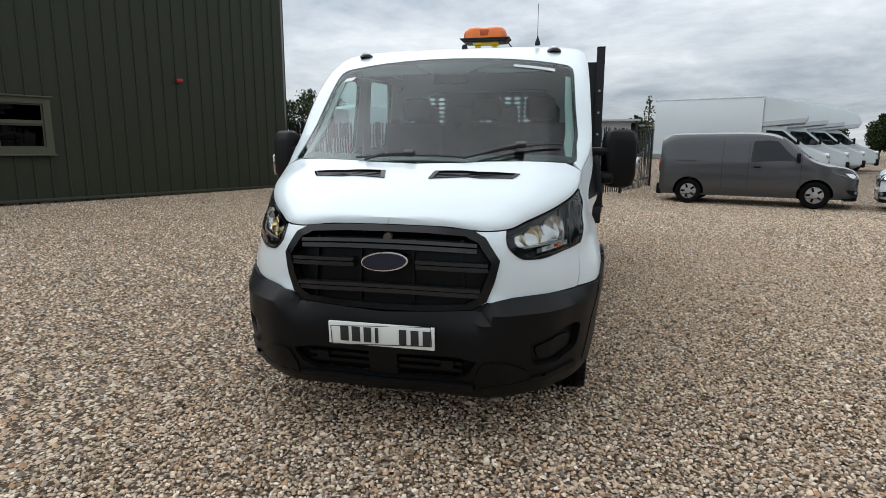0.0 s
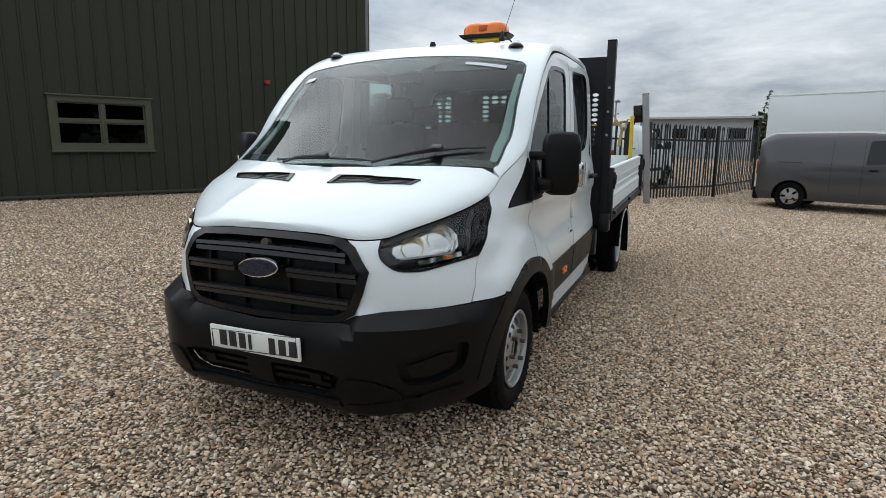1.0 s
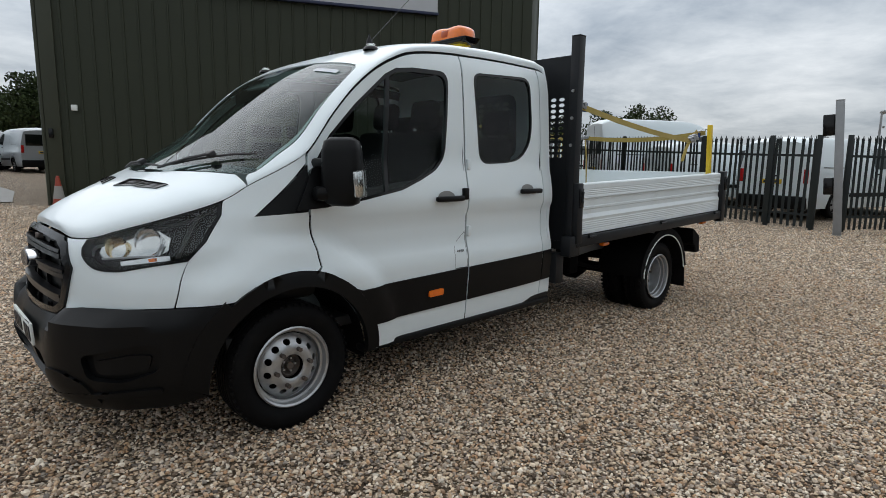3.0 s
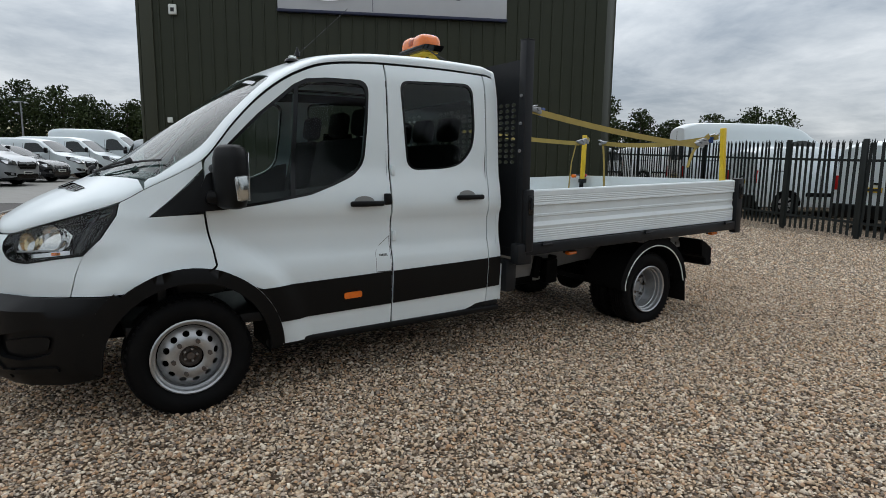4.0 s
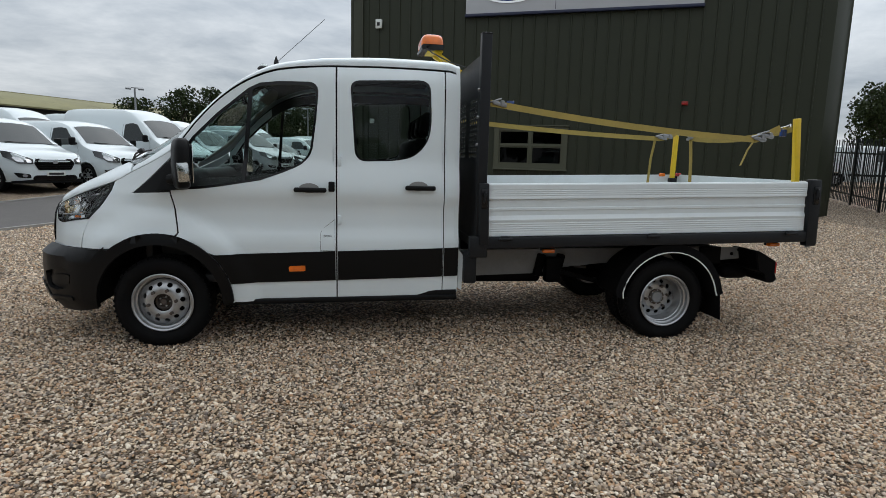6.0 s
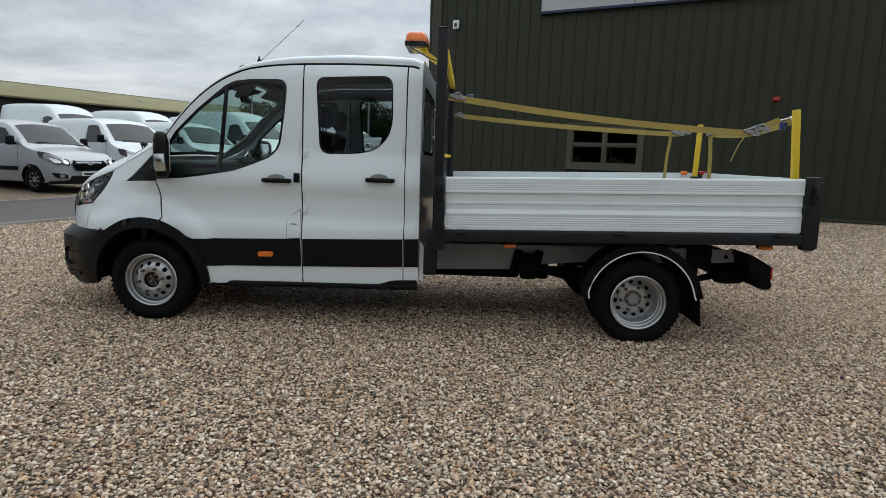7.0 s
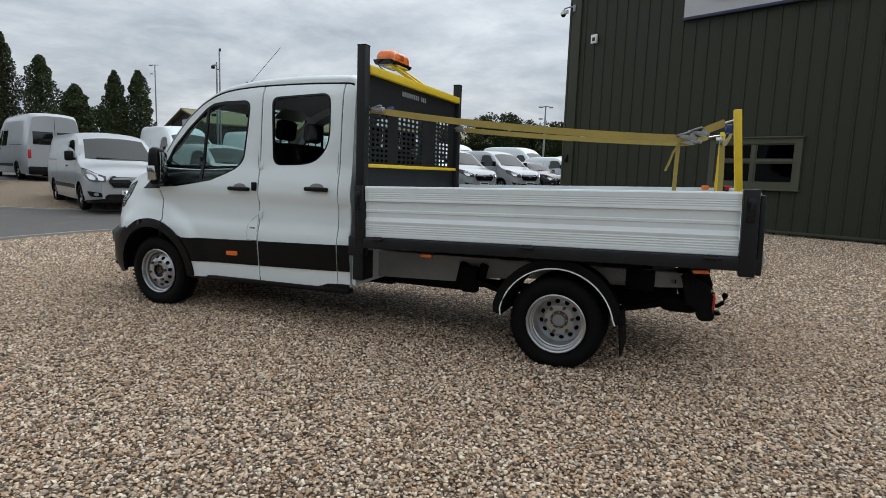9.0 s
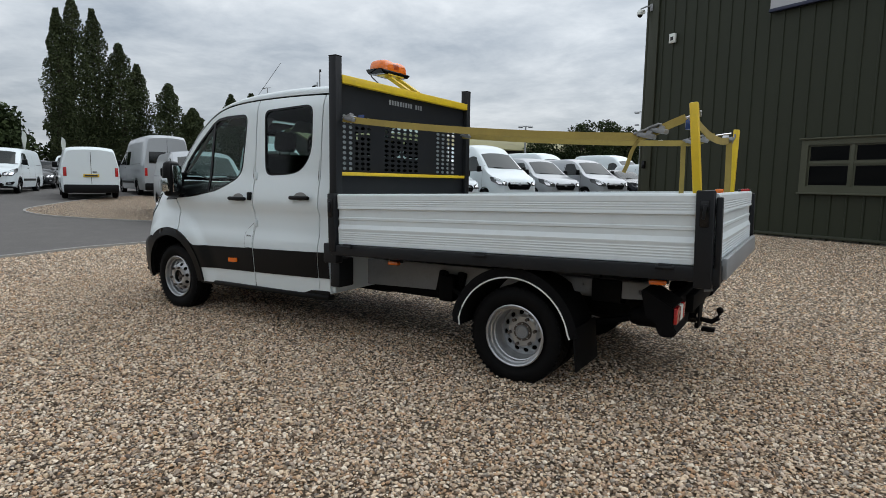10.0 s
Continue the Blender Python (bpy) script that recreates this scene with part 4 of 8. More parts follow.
LAMP_CHROME = surface("faceted_reflector", (0.62, 0.62, 0.61), 0.10, metal=1.0, vary=0.12, scale=30, fine=90, grain=0.05, bump=0.001)
# chrome for the inner bowl, with the lamp's yellow glow put into its colour
GLOW_CHROME = surface("glow_tinted_reflector", (0.80, 0.66, 0.42), 0.10, metal=1.0, vary=0.1, scale=30, fine=90, grain=0.05, bump=0.001)
for s in (1, -1):
    o = LAMP if s == 1 else flip(LAMP)
    lamp = part("headlamp", patch(side, o, [[(sum(q[0] for q in o) / len(o) + (u - sum(q[0] for q in o) / len(o)) * 0.955, 1.03 + (z - 1.03) * 0.94) for u, z in o]], step=0.035, off=0.004, thick=0.05), GLOSS_BLACK, truck, "headlamp with clear lens and dark housing")
    part("housing", patch(side, o, step=0.05, off=-0.075), GLOSS_BLACK, lamp)
    lens = part("lens", patch(side, o, step=0.04, off=0.002), LENS, lamp, "clear plastic lens")
    lens.visible_shadow = False
    # bright reflector bowls and the lower strip
    for (x, z, r) in ((-0.632, 1.034, 0.064), (-0.742, 1.004, 0.052)):
        c = side(s * ux(x, z), z)
        out = Vector((-0.75, -0.66 * s, 0.05)).normalized()
        bm = lathe([(r, 0.0), (r * 0.97, -0.018), (r * 0.8, -0.038), (r * 0.45, -0.052), (r * 0.2, -0.056), (r * 0.15, -0.04), (0.0, -0.036)], axis="z", segs=24)
        bmesh.ops.transform(bm, matrix=Matrix.Translation(c - out * 0.016) @ out.to_track_quat("Z", "Y").to_matrix().to_4x4(), verts=bm.verts)
        part("reflector", bm, CHROME if x > -0.7 else GLOW_CHROME, lamp, "bright reflector bowl")
    def strip(pts, mt, nm, off=-0.02, thick=0.02):
        q = on_side(pts)
        part(nm, patch(side, q if s == 1 else flip(q), step=0.04, off=off, thick=thick), mt, lamp)
    strip([(-0.805, 0.985), (-0.79, 1.02), (-0.70, 1.055), (-0.585, 1.095), (-0.545, 1.06), (-0.565, 1.0), (-0.60, 0.972), (-0.70, 0.966), (-0.795, 0.958)], LAMP_CHROME, "reflector_panel", -0.036, 0.012)
    strip([(-0.74, 0.925), (-0.60, 0.945), (-0.56, 0.95), (-0.56, 0.972), (-0.61, 0.968), (-0.74, 0.945)], CHROME, "lower_reflector", -0.03)
    strip([(-0.636, 0.944), (-0.615, 0.947), (-0.615, 0.962), (-0.636, 0.959)], AMBER, "indicator_bulb", -0.015, 0.01)
    strip([(-0.79, 0.952), (-0.70, 0.962), (-0.62, 0.966), (-0.60, 0.975), (-0.575, 1.03), (-0.58, 1.03), (-0.606, 0.98), (-0.62, 0.974), (-0.70, 0.970), (-0.79, 0.960)], GALV, "light_guide", -0.012, 0.006)
    strip([(-0.43, 1.16), (-0.41, 1.165), (-0.52, 0.96), (-0.54, 0.957)], DASH, "lamp_fin", -0.03, 0.01)

bt = BUMP_TOP
bumper = ([(0.0, 0.655)] + bt[:1] + bt[1:] + on_side(arc(0.552, 131, 178, 7)) + [(ux(-0.44, 0.30), 0.30), (ux(-0.62, 0.26), 0.26), (ux(-0.85, 0.25), 0.25), (uy(0.6, 0.245), 0.245), (0.0, 0.24)])
bumper_full = bumper + [(-u, z) for u, z in bumper[-2:0:-1]]
INTAKE = [(uy(y, z) if y else 0.0, z) for y, z in ((0.0, 0.462), (0.36, 0.468), (0.44, 0.452), (0.40, 0.385), (0.33, 0.345), (0.0, 0.338))]
intake_full = INTAKE + [(-u, z) for u, z in INTAKE[-2:0:-1]]
FOG = rounded([(uy(0.66, 0.52), 0.525), (ux(-0.72, 0.575), 0.578), (ux(-0.62, 0.57), 0.572), (ux(-0.64, 0.45), 0.45), (ux(-0.76, 0.405), 0.405), (uy(0.68, 0.42), 0.42)], 0.03)
bump = part("bumper", patch(side, bumper_full, [intake_full, FOG, flip(FOG)], step=0.045, off=0.014, thick=0.03), BLACK_PLASTIC, truck, "black textured plastic bumper")
duct = [(u * 1.06, 0.40 + (z - 0.40) * 1.35) for u, z in intake_full]
part("lower_intake", patch(side, duct, step=0.06, off=-0.034), CHASSIS, bump)
for z in (0.425, 0.385):
    part("intake_slat", patch(side, [(uy(0.37, z), z - 0.009), (uy(0.37, z), z + 0.009), (0, z + 0.012), (-uy(0.37, z), z + 0.009), (-uy(0.37, z), z - 0.009), (0, z - 0.008)], step=0.06, off=-0.012, thick=0.03), BLACK_PLASTIC, bump)
for y in (-0.3, 0.3):
    u = math.copysign(uy(0.3, 0.42), y)
    part("intake_lug", patch(side, rounded([(u - 0.03, 0.395), (u + 0.03, 0.395), (u + 0.03, 0.44), (u - 0.03, 0.44)], 0.012), step=0.03, off=0.0, thick=0.03), BLACK_PLASTIC, bump)
part("intake_post", patch(side, [(-0.07, 0.34), (0.07, 0.34), (0.07, 0.465), (-0.07, 0.465)], step=0.04, off=0.004, thick=0.04), BLACK_PLASTIC, bump)
for s in (1, -1):
    o = FOG if s == 1 else flip(FOG)
    cu, cz = sum(p[0] for p in o) / len(o), sum(p[1] for p in o) / len(o)
    part("fog_recess", patch(side, [(cu + (u - cu) * 1.08, cz + (z - cz) * 1.1) for u, z in o], step=0.04, off=-0.020), BLACK_PLASTIC, bump)
    part("fog_blank", patch(side, [(cu + (u - cu) * 0.72, cz - 0.012 + (z - cz) * 0.55) for u, z in o], step=0.04, off=-0.008, thick=0.025), BLACK_PLASTIC, bump)
    part("air_lip", patch(side, rounded([(s * uy(0.44, 0.3), 0.315), (s * ux(-0.60, 0.3), 0.345), (s * ux(-0.60, 0.3), 0.375), (s * uy(0.46, 0.3), 0.335)], 0.01), step=0.04, off=0.026, thick=0.02), BLACK_PLASTIC, bump)
for s in (1, -1):
    horn = rounded([(s * uy(0.465, 0.42), 0.452), (s * uy(0.57, 0.42), 0.448), (s * uy(0.655, 0.36), 0.40), (s * uy(0.69, 0.3), 0.30), (s * uy(0.45, 0.28), 0.272), (s * uy(0.425, 0.36), 0.36)], 0.03)
    part("bumper_horn", patch(side, horn, step=0.03, off=0.024, thick=0.03), BLACK_PLASTIC, bump)
part("lower_lip", patch(side, [(uy(0.43, 0.31), 0.315), (0, 0.305), (-uy(0.43, 0.31), 0.315), (-uy(0.42, 0.31), 0.335), (0, 0.325), (uy(0.42, 0.31), 0.335)], step=0.05, off=0.03, thick=0.03), BLACK_PLASTIC, bump)
# number plate: characters as plain bars
plate = part("number_plate", box((0.014, 0.52, 0.111), (-1.020, 0.01, 0.553), 0.004, (0, -3, 0)), PAPER, truck, "white number plate with dark characters")
part("plate_border", prism([(-0.247, -0.047), (0.247, -0.047), (0.247, 0.047), (-0.247, 0.047)], 0.003, Matrix.Translation((-1.0295, 0.01, 0.553)) @ pose(0, 0, 0, 0, -3, -90), holes=[[(-0.244, -0.044), (0.244, -0.044), (0.244, 0.044), (-0.244, 0.044)]]), INK, plate)
for k, w in enumerate((0.05, 0.05, 0.045, 0.02, 0.0, 0.042, 0.046, 0.046)):
    if w:
        part("plate_character", box((0.004, w * 0.82, 0.074), (-1.0298, 0.188 - k * 0.0575 + (0.012 if k == 3 else 0), 0.553), 0.001, (0, -3, 0)), INK, plate)

# wings, doors and cab corner
wing = ([(ux(-0.4855, 0.946), 0.946), (ux(-0.404, 1.03), 1.03), (ux(-0.324, 1.15), 1.15), (ux(-0.309, 1.205), 1.205)] + edge_line(ux(-0.30, 1.22), ux(0.10, 1.44), 0.005, 8)
        + on_side([(0.103, 1.40), (-0.178, 1.137), (0.09, 1.150), (0.106, 1.06), (0.128, 0.95), (0.140, 0.862)]) + on_side(arc(0.518, 77, 128, 8)) + on_side([(-0.37, 0.741), (-0.553, 0.736), (-0.5245, 0.85)]))
both_sides("front_wing", wing, WHITE, step=0.045, thick=0.015)
both_sides("sail_panel", on_side([(-0.165, 1.141), (0.088, 1.153), (0.108, 1.39)]), BLACK_PLASTIC, step=0.05, off=0.003, thick=0.015, label="black plastic corner panel")

FWIN = on_side(rounded([(0.125, 1.20), (0.145, 1.385), (0.247, 1.545), (0.42, 1.72), (0.64, 1.905), (0.72, 1.945), (0.85, 1.962), (1.095, 1.968), (1.135, 1.925), (1.117, 1.70), (1.09, 1.49), (1.07, 1.43), (1.005, 1.362), (0.86, 1.30), (0.716, 1.247), (0.45, 1.20), (0.31, 1.180), (0.16, 1.168)],
                       [0.02, 0, 0, 0, 0, 0, 0, 0.04, 0.05, 0, 0, 0.03, 0.05, 0, 0, 0, 0, 0.02], 3))
RWIN = on_side(rounded([(1.362, 1.99), (1.96, 2.018), (1.975, 1.60), (1.86, 1.452), (1.72, 1.412), (1.40, 1.40)], [0.07, 0.09, 0.16, 0.10, 0.12, 0.09], 5))
door_top = edge_line(ux(0.118, 1.46), ux(1.255, 2.1), 0.017, 22)
fdoor = on_side([(0.152, 0.862), (0.14, 0.95), (0.118, 1.06), (0.103, 1.152), (0.114, 1.40)]) + door_top + on_side([(1.257, 1.4), (1.260, 0.8), (1.262, 0.355), (0.505, 0.345)]) + on_side(arc(0.518, 0, 75, 9))
rdoor = edge_line(ux(1.268, 2.1), ux(2.068, 2.1), 0.017, 12) + on_side([(2.070, 1.4), (2.074, 0.8), (2.074, 0.39), (1.272, 0.362), (1.270, 0.8), (1.269, 1.4)])
quarter = edge_line(ux(2.080, 2.1), ux(2.186, 2.08), 0.017, 3) + on_side([(2.19, 1.4), (2.196, 0.8), (2.196, 0.40), (2.081, 0.393), (2.081, 0.8), (2.078, 1.4)])
for door in both_sides("front_door", fdoor, WHITE, [FWIN], step=0.05, thick=0.03, label="white front door with dark window"):
    s = 1 if door.data.vertices[0].co.y < 0 else -1
    o = FWIN if s == 1 else flip(FWIN)
    cu, cz = sum(p[0] for p in o) / len(o), sum(p[1] for p in o) / len(o)
    small = [(cu + (u - cu) * 0.955, cz + (z - cz) * 0.94) for u, z in o]
    part("window_seal", patch(side, o, [small], step=0.05, off=0.001, thick=0.02), GLOSS_BLACK, door, "black rubber window seal")
    pane = part("pane", patch(side, o, step=0.08, off=-0.006), TINT, door, "lightly tinted side glass")
    pane.visible_shadow = False
    bar = on_side([(0.585, 1.225), (0.612, 1.228), (0.672, 1.915), (0.642, 1.895)])
    part("division_bar", patch(side, bar if s == 1 else flip(bar), step=0.06, off=0.001, thick=0.014), GLOSS_BLACK, door)
    trim = on_side([(0.14, 1.08), (0.14, 1.262), (0.50, 1.272), (0.86, 1.315), (1.06, 1.42), (1.16, 1.44), (1.16, 1.10)])
    part("door_trim", patch(side, trim if s == 1 else flip(trim), step=0.06, off=-0.055), DASH, door, "dark inner door trim")
    hx0, hx1, hz = 0.957, 1.193, 1.186
    cup = on_side([(1.065 + 0.072 * math.cos(a), hz + 0.012 + 0.036 * math.sin(a)) for a in (2 * math.pi * k / 20 for k in range(20))])
    part("handle_cup", patch(side, cup if s == 1 else flip(cup), step=0.03, off=0.002), TRIM_GREY, door, "recessed grey handle cup")
    y = -half_w(hz) * s
    part("handle", box((hx1 - hx0, 0.035, 0.036), ((hx0 + hx1) / 2, y - 0.028 * s, hz), 0.014), BLACK_PLASTIC, door, "black plastic door handle")
    part("lock_plate", box((0.045, 0.03, 0.075), (1.228, -half_w(1.21) * s - 0.008 * s, 1.212), 0.008), BLACK_PLASTIC, door, "black lock housing")
    if s == 1:
        flap = on_side([(1.145, 0.73), (1.143, 0.86), (1.165, 0.90), (1.252, 0.968), (1.256, 0.73)])
        ring = [(sum(q[0] for q in flap) / 5 + (u - sum(q[0] for q in flap) / 5) * 0.955, 0.84 + (z - 0.84) * 0.955) for u, z in flap]
        part("fuel_flap_seam", patch(side, flap, [ring], step=0.05, off=0.0008), DASH, door, "thin dark seam of the fuel flap")
        lettering("DIESEL", 0.022, pose(1.168, -half_w(0.845) - 0.002, 0.836, 90), INK, parent=door, depth=0.001)
for door in both_sides("rear_door", rdoor, WHITE, [RWIN], step=0.05, thick=0.03, label="white rear door with dark window"):
    s = 1 if door.data.vertices[0].co.y < 0 else -1
    o = RWIN if s == 1 else flip(RWIN)
    cu, cz = sum(p[0] for p in o) / len(o), sum(p[1] for p in o) / len(o)
    small = [(cu + (u - cu) * 0.955, cz + (z - cz) * 0.955) for u, z in o]
    part("window_seal", patch(side, o, [small], step=0.05, off=0.001, thick=0.02), GLOSS_BLACK, door, "black rubber window seal")
    pane = part("pane", patch(side, o, step=0.08, off=-0.006), REAR_TINT, door, "dark tinted side glass")
    pane.visible_shadow = False
    hz = 1.214
    cup = on_side([(1.875 + 0.072 * math.cos(a), hz + 0.012 + 0.036 * math.sin(a)) for a in (2 * math.pi * k / 20 for k in range(20))])
    part("handle_cup", patch(side, cup if s == 1 else flip(cup), step=0.03, off=0.002), TRIM_GREY, door, "recessed grey handle cup")
    y = side(ux(1.88, hz), hz).y * s
    part("handle", box((0.232, 0.035, 0.036), (1.887, y - 0.028 * s, hz), 0.014), BLACK_PLASTIC, door, "black plastic door handle")
    for z in (0.965, 1.40):
        y = side(ux(1.27, z), z).y * s
        part("hinge", box((0.028, 0.03, 0.07), (1.285, y - 0.006 * s, z), 0.008), WHITE, door, "white door hinge")
both_sides("door_gap", on_side([(1.245, 0.38), (1.285, 0.38), (1.285, 1.98), (1.24, 1.98)]), RUBBER, step=0.09, off=-0.010)
both_sides("door_gap", on_side([(2.062, 0.41), (2.095, 0.41), (2.092, 1.96), (2.055, 1.96)]), RUBBER, step=0.09, off=-0.010)
both_sides("door_gap", on_side([(0.14, 0.86), (0.122, 0.96), (0.10, 1.06), (0.088, 1.13), (0.125, 1.13), (0.138, 1.06), (0.158, 0.96), (0.172, 0.87)]), RUBBER, step=0.05, off=-0.008)
seam_u = ux(0.112, 1.45), ux(2.18, 2.085)
both_sides("roof_gap", edge_line(*seam_u, -0.001, 44) + edge_line(*seam_u, 0.026, 44)[::-1], RUBBER, step=0.05, off=-0.007)
both_sides("cant_trim", edge_line(ux(0.55, 1.8), ux(2.16, 2.08), 0.012, 30) + edge_line(ux(0.55, 1.8), ux(2.16, 2.08), 0.105, 30)[::-1], HEADLINER, step=0.05, off=-0.05, label="dark trim over the doors")
both_sides("rear_quarter", quarter, WHITE, step=0.05, thick=0.03)
# black side mouldings, with the lamp on them
cut = on_side(arc(0.522, 20, 47, 4))
for nm, o in (("side_moulding", cut + on_side([(0.395, 0.703), (1.255, 0.731), (1.257, 0.507), (0.50, 0.487)])), ("side_moulding", on_side([(1.274, 0.731), (2.070, 0.756), (2.072, 0.532), (1.275, 0.508)])), ("side_moulding", on_side([(2.083, 0.757), (2.194, 0.761), (2.196, 0.536), (2.084, 0.533)]))):
    both_sides(nm, o, BLACK_PLASTIC, step=0.06, off=0.008, thick=0.012, label="black plastic side moulding")
both_sides("side_marker", rounded(on_side([(0.915, 0.578), (1.035, 0.582), (1.035, 0.622), (0.915, 0.618)]), 0.012), AMBER, step=0.03, off=0.02, thick=0.02, label="amber side marker lamp")
# wheel arch trims
band = on_side(arc(0.518, 2, 131, 24)) + on_side(arc(0.552, 132, 178, 8)) + on_side(arc(0.44, 184, 0, 30))
both_sides("wheel_arch_trim", band, BLACK_PLASTIC, step=0.045, off=0.018, thick=0.035, label="black plastic wheel arch trim")
for s in (1, -1):
    bm = bmesh.new()
    ring = arc(0.45, -6, 182, 24)
    for i in range(len(ring) - 1):
        (x0, z0), (x1, z1) = ring[i], ring[i + 1]
        f = [bm.verts.new(q) for q in ((x0, -s * 0.95, z0), (x1, -s * 0.95, z1), (x1, -s * 0.55, z1), (x0, -s * 0.55, z0))]
        bm.faces.new(f)
    part("wheel_liner", bm, CHASSIS, truck)
    part("side_step", box((1.76, 0.09, 0.045), (1.315, -s * 0.925, 0.352), 0.014, (0, -0.9, 0)), BLACK_PLASTIC, truck, "black plastic side step")
    part("sill_skirt", box((1.72, 0.02, 0.07), (1.33, -s * 0.945, 0.375), 0.006, (0, -0.9, 0)), BLACK_PLASTIC, truck)

# back of the cab
wall = []
for i in range(13):
    z = 0.40 + (2.06 - 0.40) * i / 12
    wall.append((side(ux(2.18, z), z).y, z))
top = [crown(roof_u, math.pi * k / 24) for k in range(1, 24)]
outline = [(y, z) for y, z in wall] + [(p.y, p.z - 0.004) for p in top] + [(-y, z) for y, z in wall[::-1]]
rear_hole = rounded([(-0.62, 1.45), (0.62, 1.45), (0.60, 1.95), (-0.60, 1.95)], 0.1)
part("rear_panel", patch(lambda a, b2: Vector((2.19, a, b2)), outline, [rear_hole], step=0.12, thick=0.03), WHITE, truck)
rg = part("rear_window", patch(lambda a, b2: Vector((2.178, a, b2)), rear_hole, step=0.2), GLASS, truck, "clear rear cab window")
rg.visible_shadow = False
part("rear_window_seal", patch(lambda a, b2: Vector((2.194, a, b2)), rounded([(-0.65, 1.42), (0.65, 1.42), (0.63, 1.98), (-0.63, 1.98)], 0.12), [rear_hole], step=0.2, thick=0.012), RUBBER, truck, "black rear window seal")

# cabin
PILLAR = surface("pale_pillar_trim", (0.52, 0.53, 0.50), 0.7, vary=0.05, fine=200)
part("cab_floor", box((2.5, 1.72, 0.06), (0.93, 0, 0.50), 0.01), DASH, truck)
part("bulkhead", box((0.05, 1.6, 0.62), (-0.12, 0, 0.82), 0.01), DASH, truck)
part("under_tray", box((0.8, 0.9, 0.12), (-0.35, 0, 0.42), 0.04), CHASSIS, truck)
part("engine_block", box((0.6, 0.7, 0.4), (-0.45, 0, 0.62), 0.06), CHASSIS, truck)
part("headlining", patch(crown, [on_crown(x, y) for x, y in ((0.60, -0.72), (1.2, -0.74), (2.1, -0.74), (2.1, 0.74), (1.2, 0.74), (0.60, 0.72))], grid=(0.12, 0.15), off=-0.03, thick=0.012), HEADLINER, truck, "dark grey headlining")
dash = part("dashboard", box((0.55, 1.66, 0.26), (0.06, 0, 1.17), 0.08, (0, -6, 0), segments=4), DASH, truck, "dark moulded dashboard")
part("dash_lower", box((0.3, 1.6, 0.42), (0.10, 0, 0.86), 0.05), DASH, dash)
part("centre_stack", box((0.16, 0.34, 0.24), (0.28, 0.0, 1.14), 0.04, (0, -20, 0)), GLOSS_BLACK, dash)
part("binnacle", box((0.22, 0.42, 0.12), (0.22, 0.42, 1.28), 0.05, (0, -12, 0)), DASH, dash)
wheel_m = Matrix.Translation((0.42, 0.42, 1.17)) @ pose(0, 0, 0, 0, -62, 0)
bm = bmesh.new()
tor = [[bm.verts.new(wheel_m @ Vector(((0.19 + 0.016 * math.cos(b2)) * math.cos(a), (0.19 + 0.016 * math.cos(b2)) * math.sin(a), 0.016 * math.sin(b2)))) for b2 in (2 * math.pi * j / 8 for j in range(8))] for a in (2 * math.pi * k / 32 for k in range(32))]
for k in range(32):
    for j in range(8):
        bm.faces.new((tor[k][j], tor[(k + 1) % 32][j], tor[(k + 1) % 32][(j + 1) % 8], tor[k][(j + 1) % 8]))
sw = part("steering_wheel", bm, GLOSS_BLACK, truck, "black steering wheel")
bm = box((0.12, 0.16, 0.05), bevel=0.02)
for a in (0, 120, 240):
    box((0.15, 0.04, 0.02), (0.1 * math.cos(radians(a)), 0.1 * math.sin(radians(a)), 0), 0.006, (0, 0, a), bm=bm)
bmesh.ops.transform(bm, matrix=wheel_m @ Matrix.Translation((0, 0, -0.02)), verts=bm.verts)
part("hub", bm, DASH, sw)
part("rear_view_mirror", box((0.03, 0.24, 0.07), (0.46, 0.0, 1.88), 0.014, (0, -10, 0)), GLOSS_BLACK, truck)
for y in (-0.42, 0.42):
    part("sun_visor", box((0.16, 0.5, 0.02), (0.60, y, 1.97), 0.008, (0, -42, 0)), TRIM_GREY, truck)


def seat(x, y, w, rows=1, z=0.56):
    """A cab seat with cushion, back and a headrest for every place."""
    s = part("seat", box((0.50, w, 0.16), (x + 0.05, y, z + 0.36), 0.05, (0, 4, 0), segments=3), CLOTH, truck, "dark cloth cab seat")
    part("seat_base", box((0.42, w * 0.86, 0.34), (x + 0.06, y, z + 0.14), 0.03), DASH, s)
    part("backrest", box((0.14, w, 0.60), (x + 0.37, y, z + 0.70), 0.05, (0, 12, 0), segments=3), CLOTH, s)
    for k in range(rows):
        hy = y + (k - (rows - 1) / 2) * w / rows
        part("headrest", box((0.10, 0.24, 0.19), (x + 0.47, hy, z + 1.11), 0.045, (0, 8, 0), segments=3), CLOTH, s, "dark cloth headrest")
        for d in (-0.06, 0.06):
            part("headrest_post", cyl(0.007, 0.14, (x + 0.455, hy + d, z + 0.99), segs=8), GREY_STEEL, s)
    return s


seat(0.78, 0.46, 0.50, z=0.62)
seat(0.78, -0.34, 0.86, 2, z=0.62)
seat(1.50, 0.0, 1.5, 4, z=0.60)

for s in (1, -1):
    o = [on_crown(x, -s * y) for x, y in ((-0.12, 0.83), (0.0, 0.835), (0.25, 0.815), (0.46, 0.795), (0.46, 0.76), (0.25, 0.77), (0.0, 0.785), (-0.11, 0.80))]
    part("pillar_trim", patch(crown, o, grid=(0.06, 0.1), off=-0.028, thick=0.012), PILLAR, truck, "pale grey pillar trim")

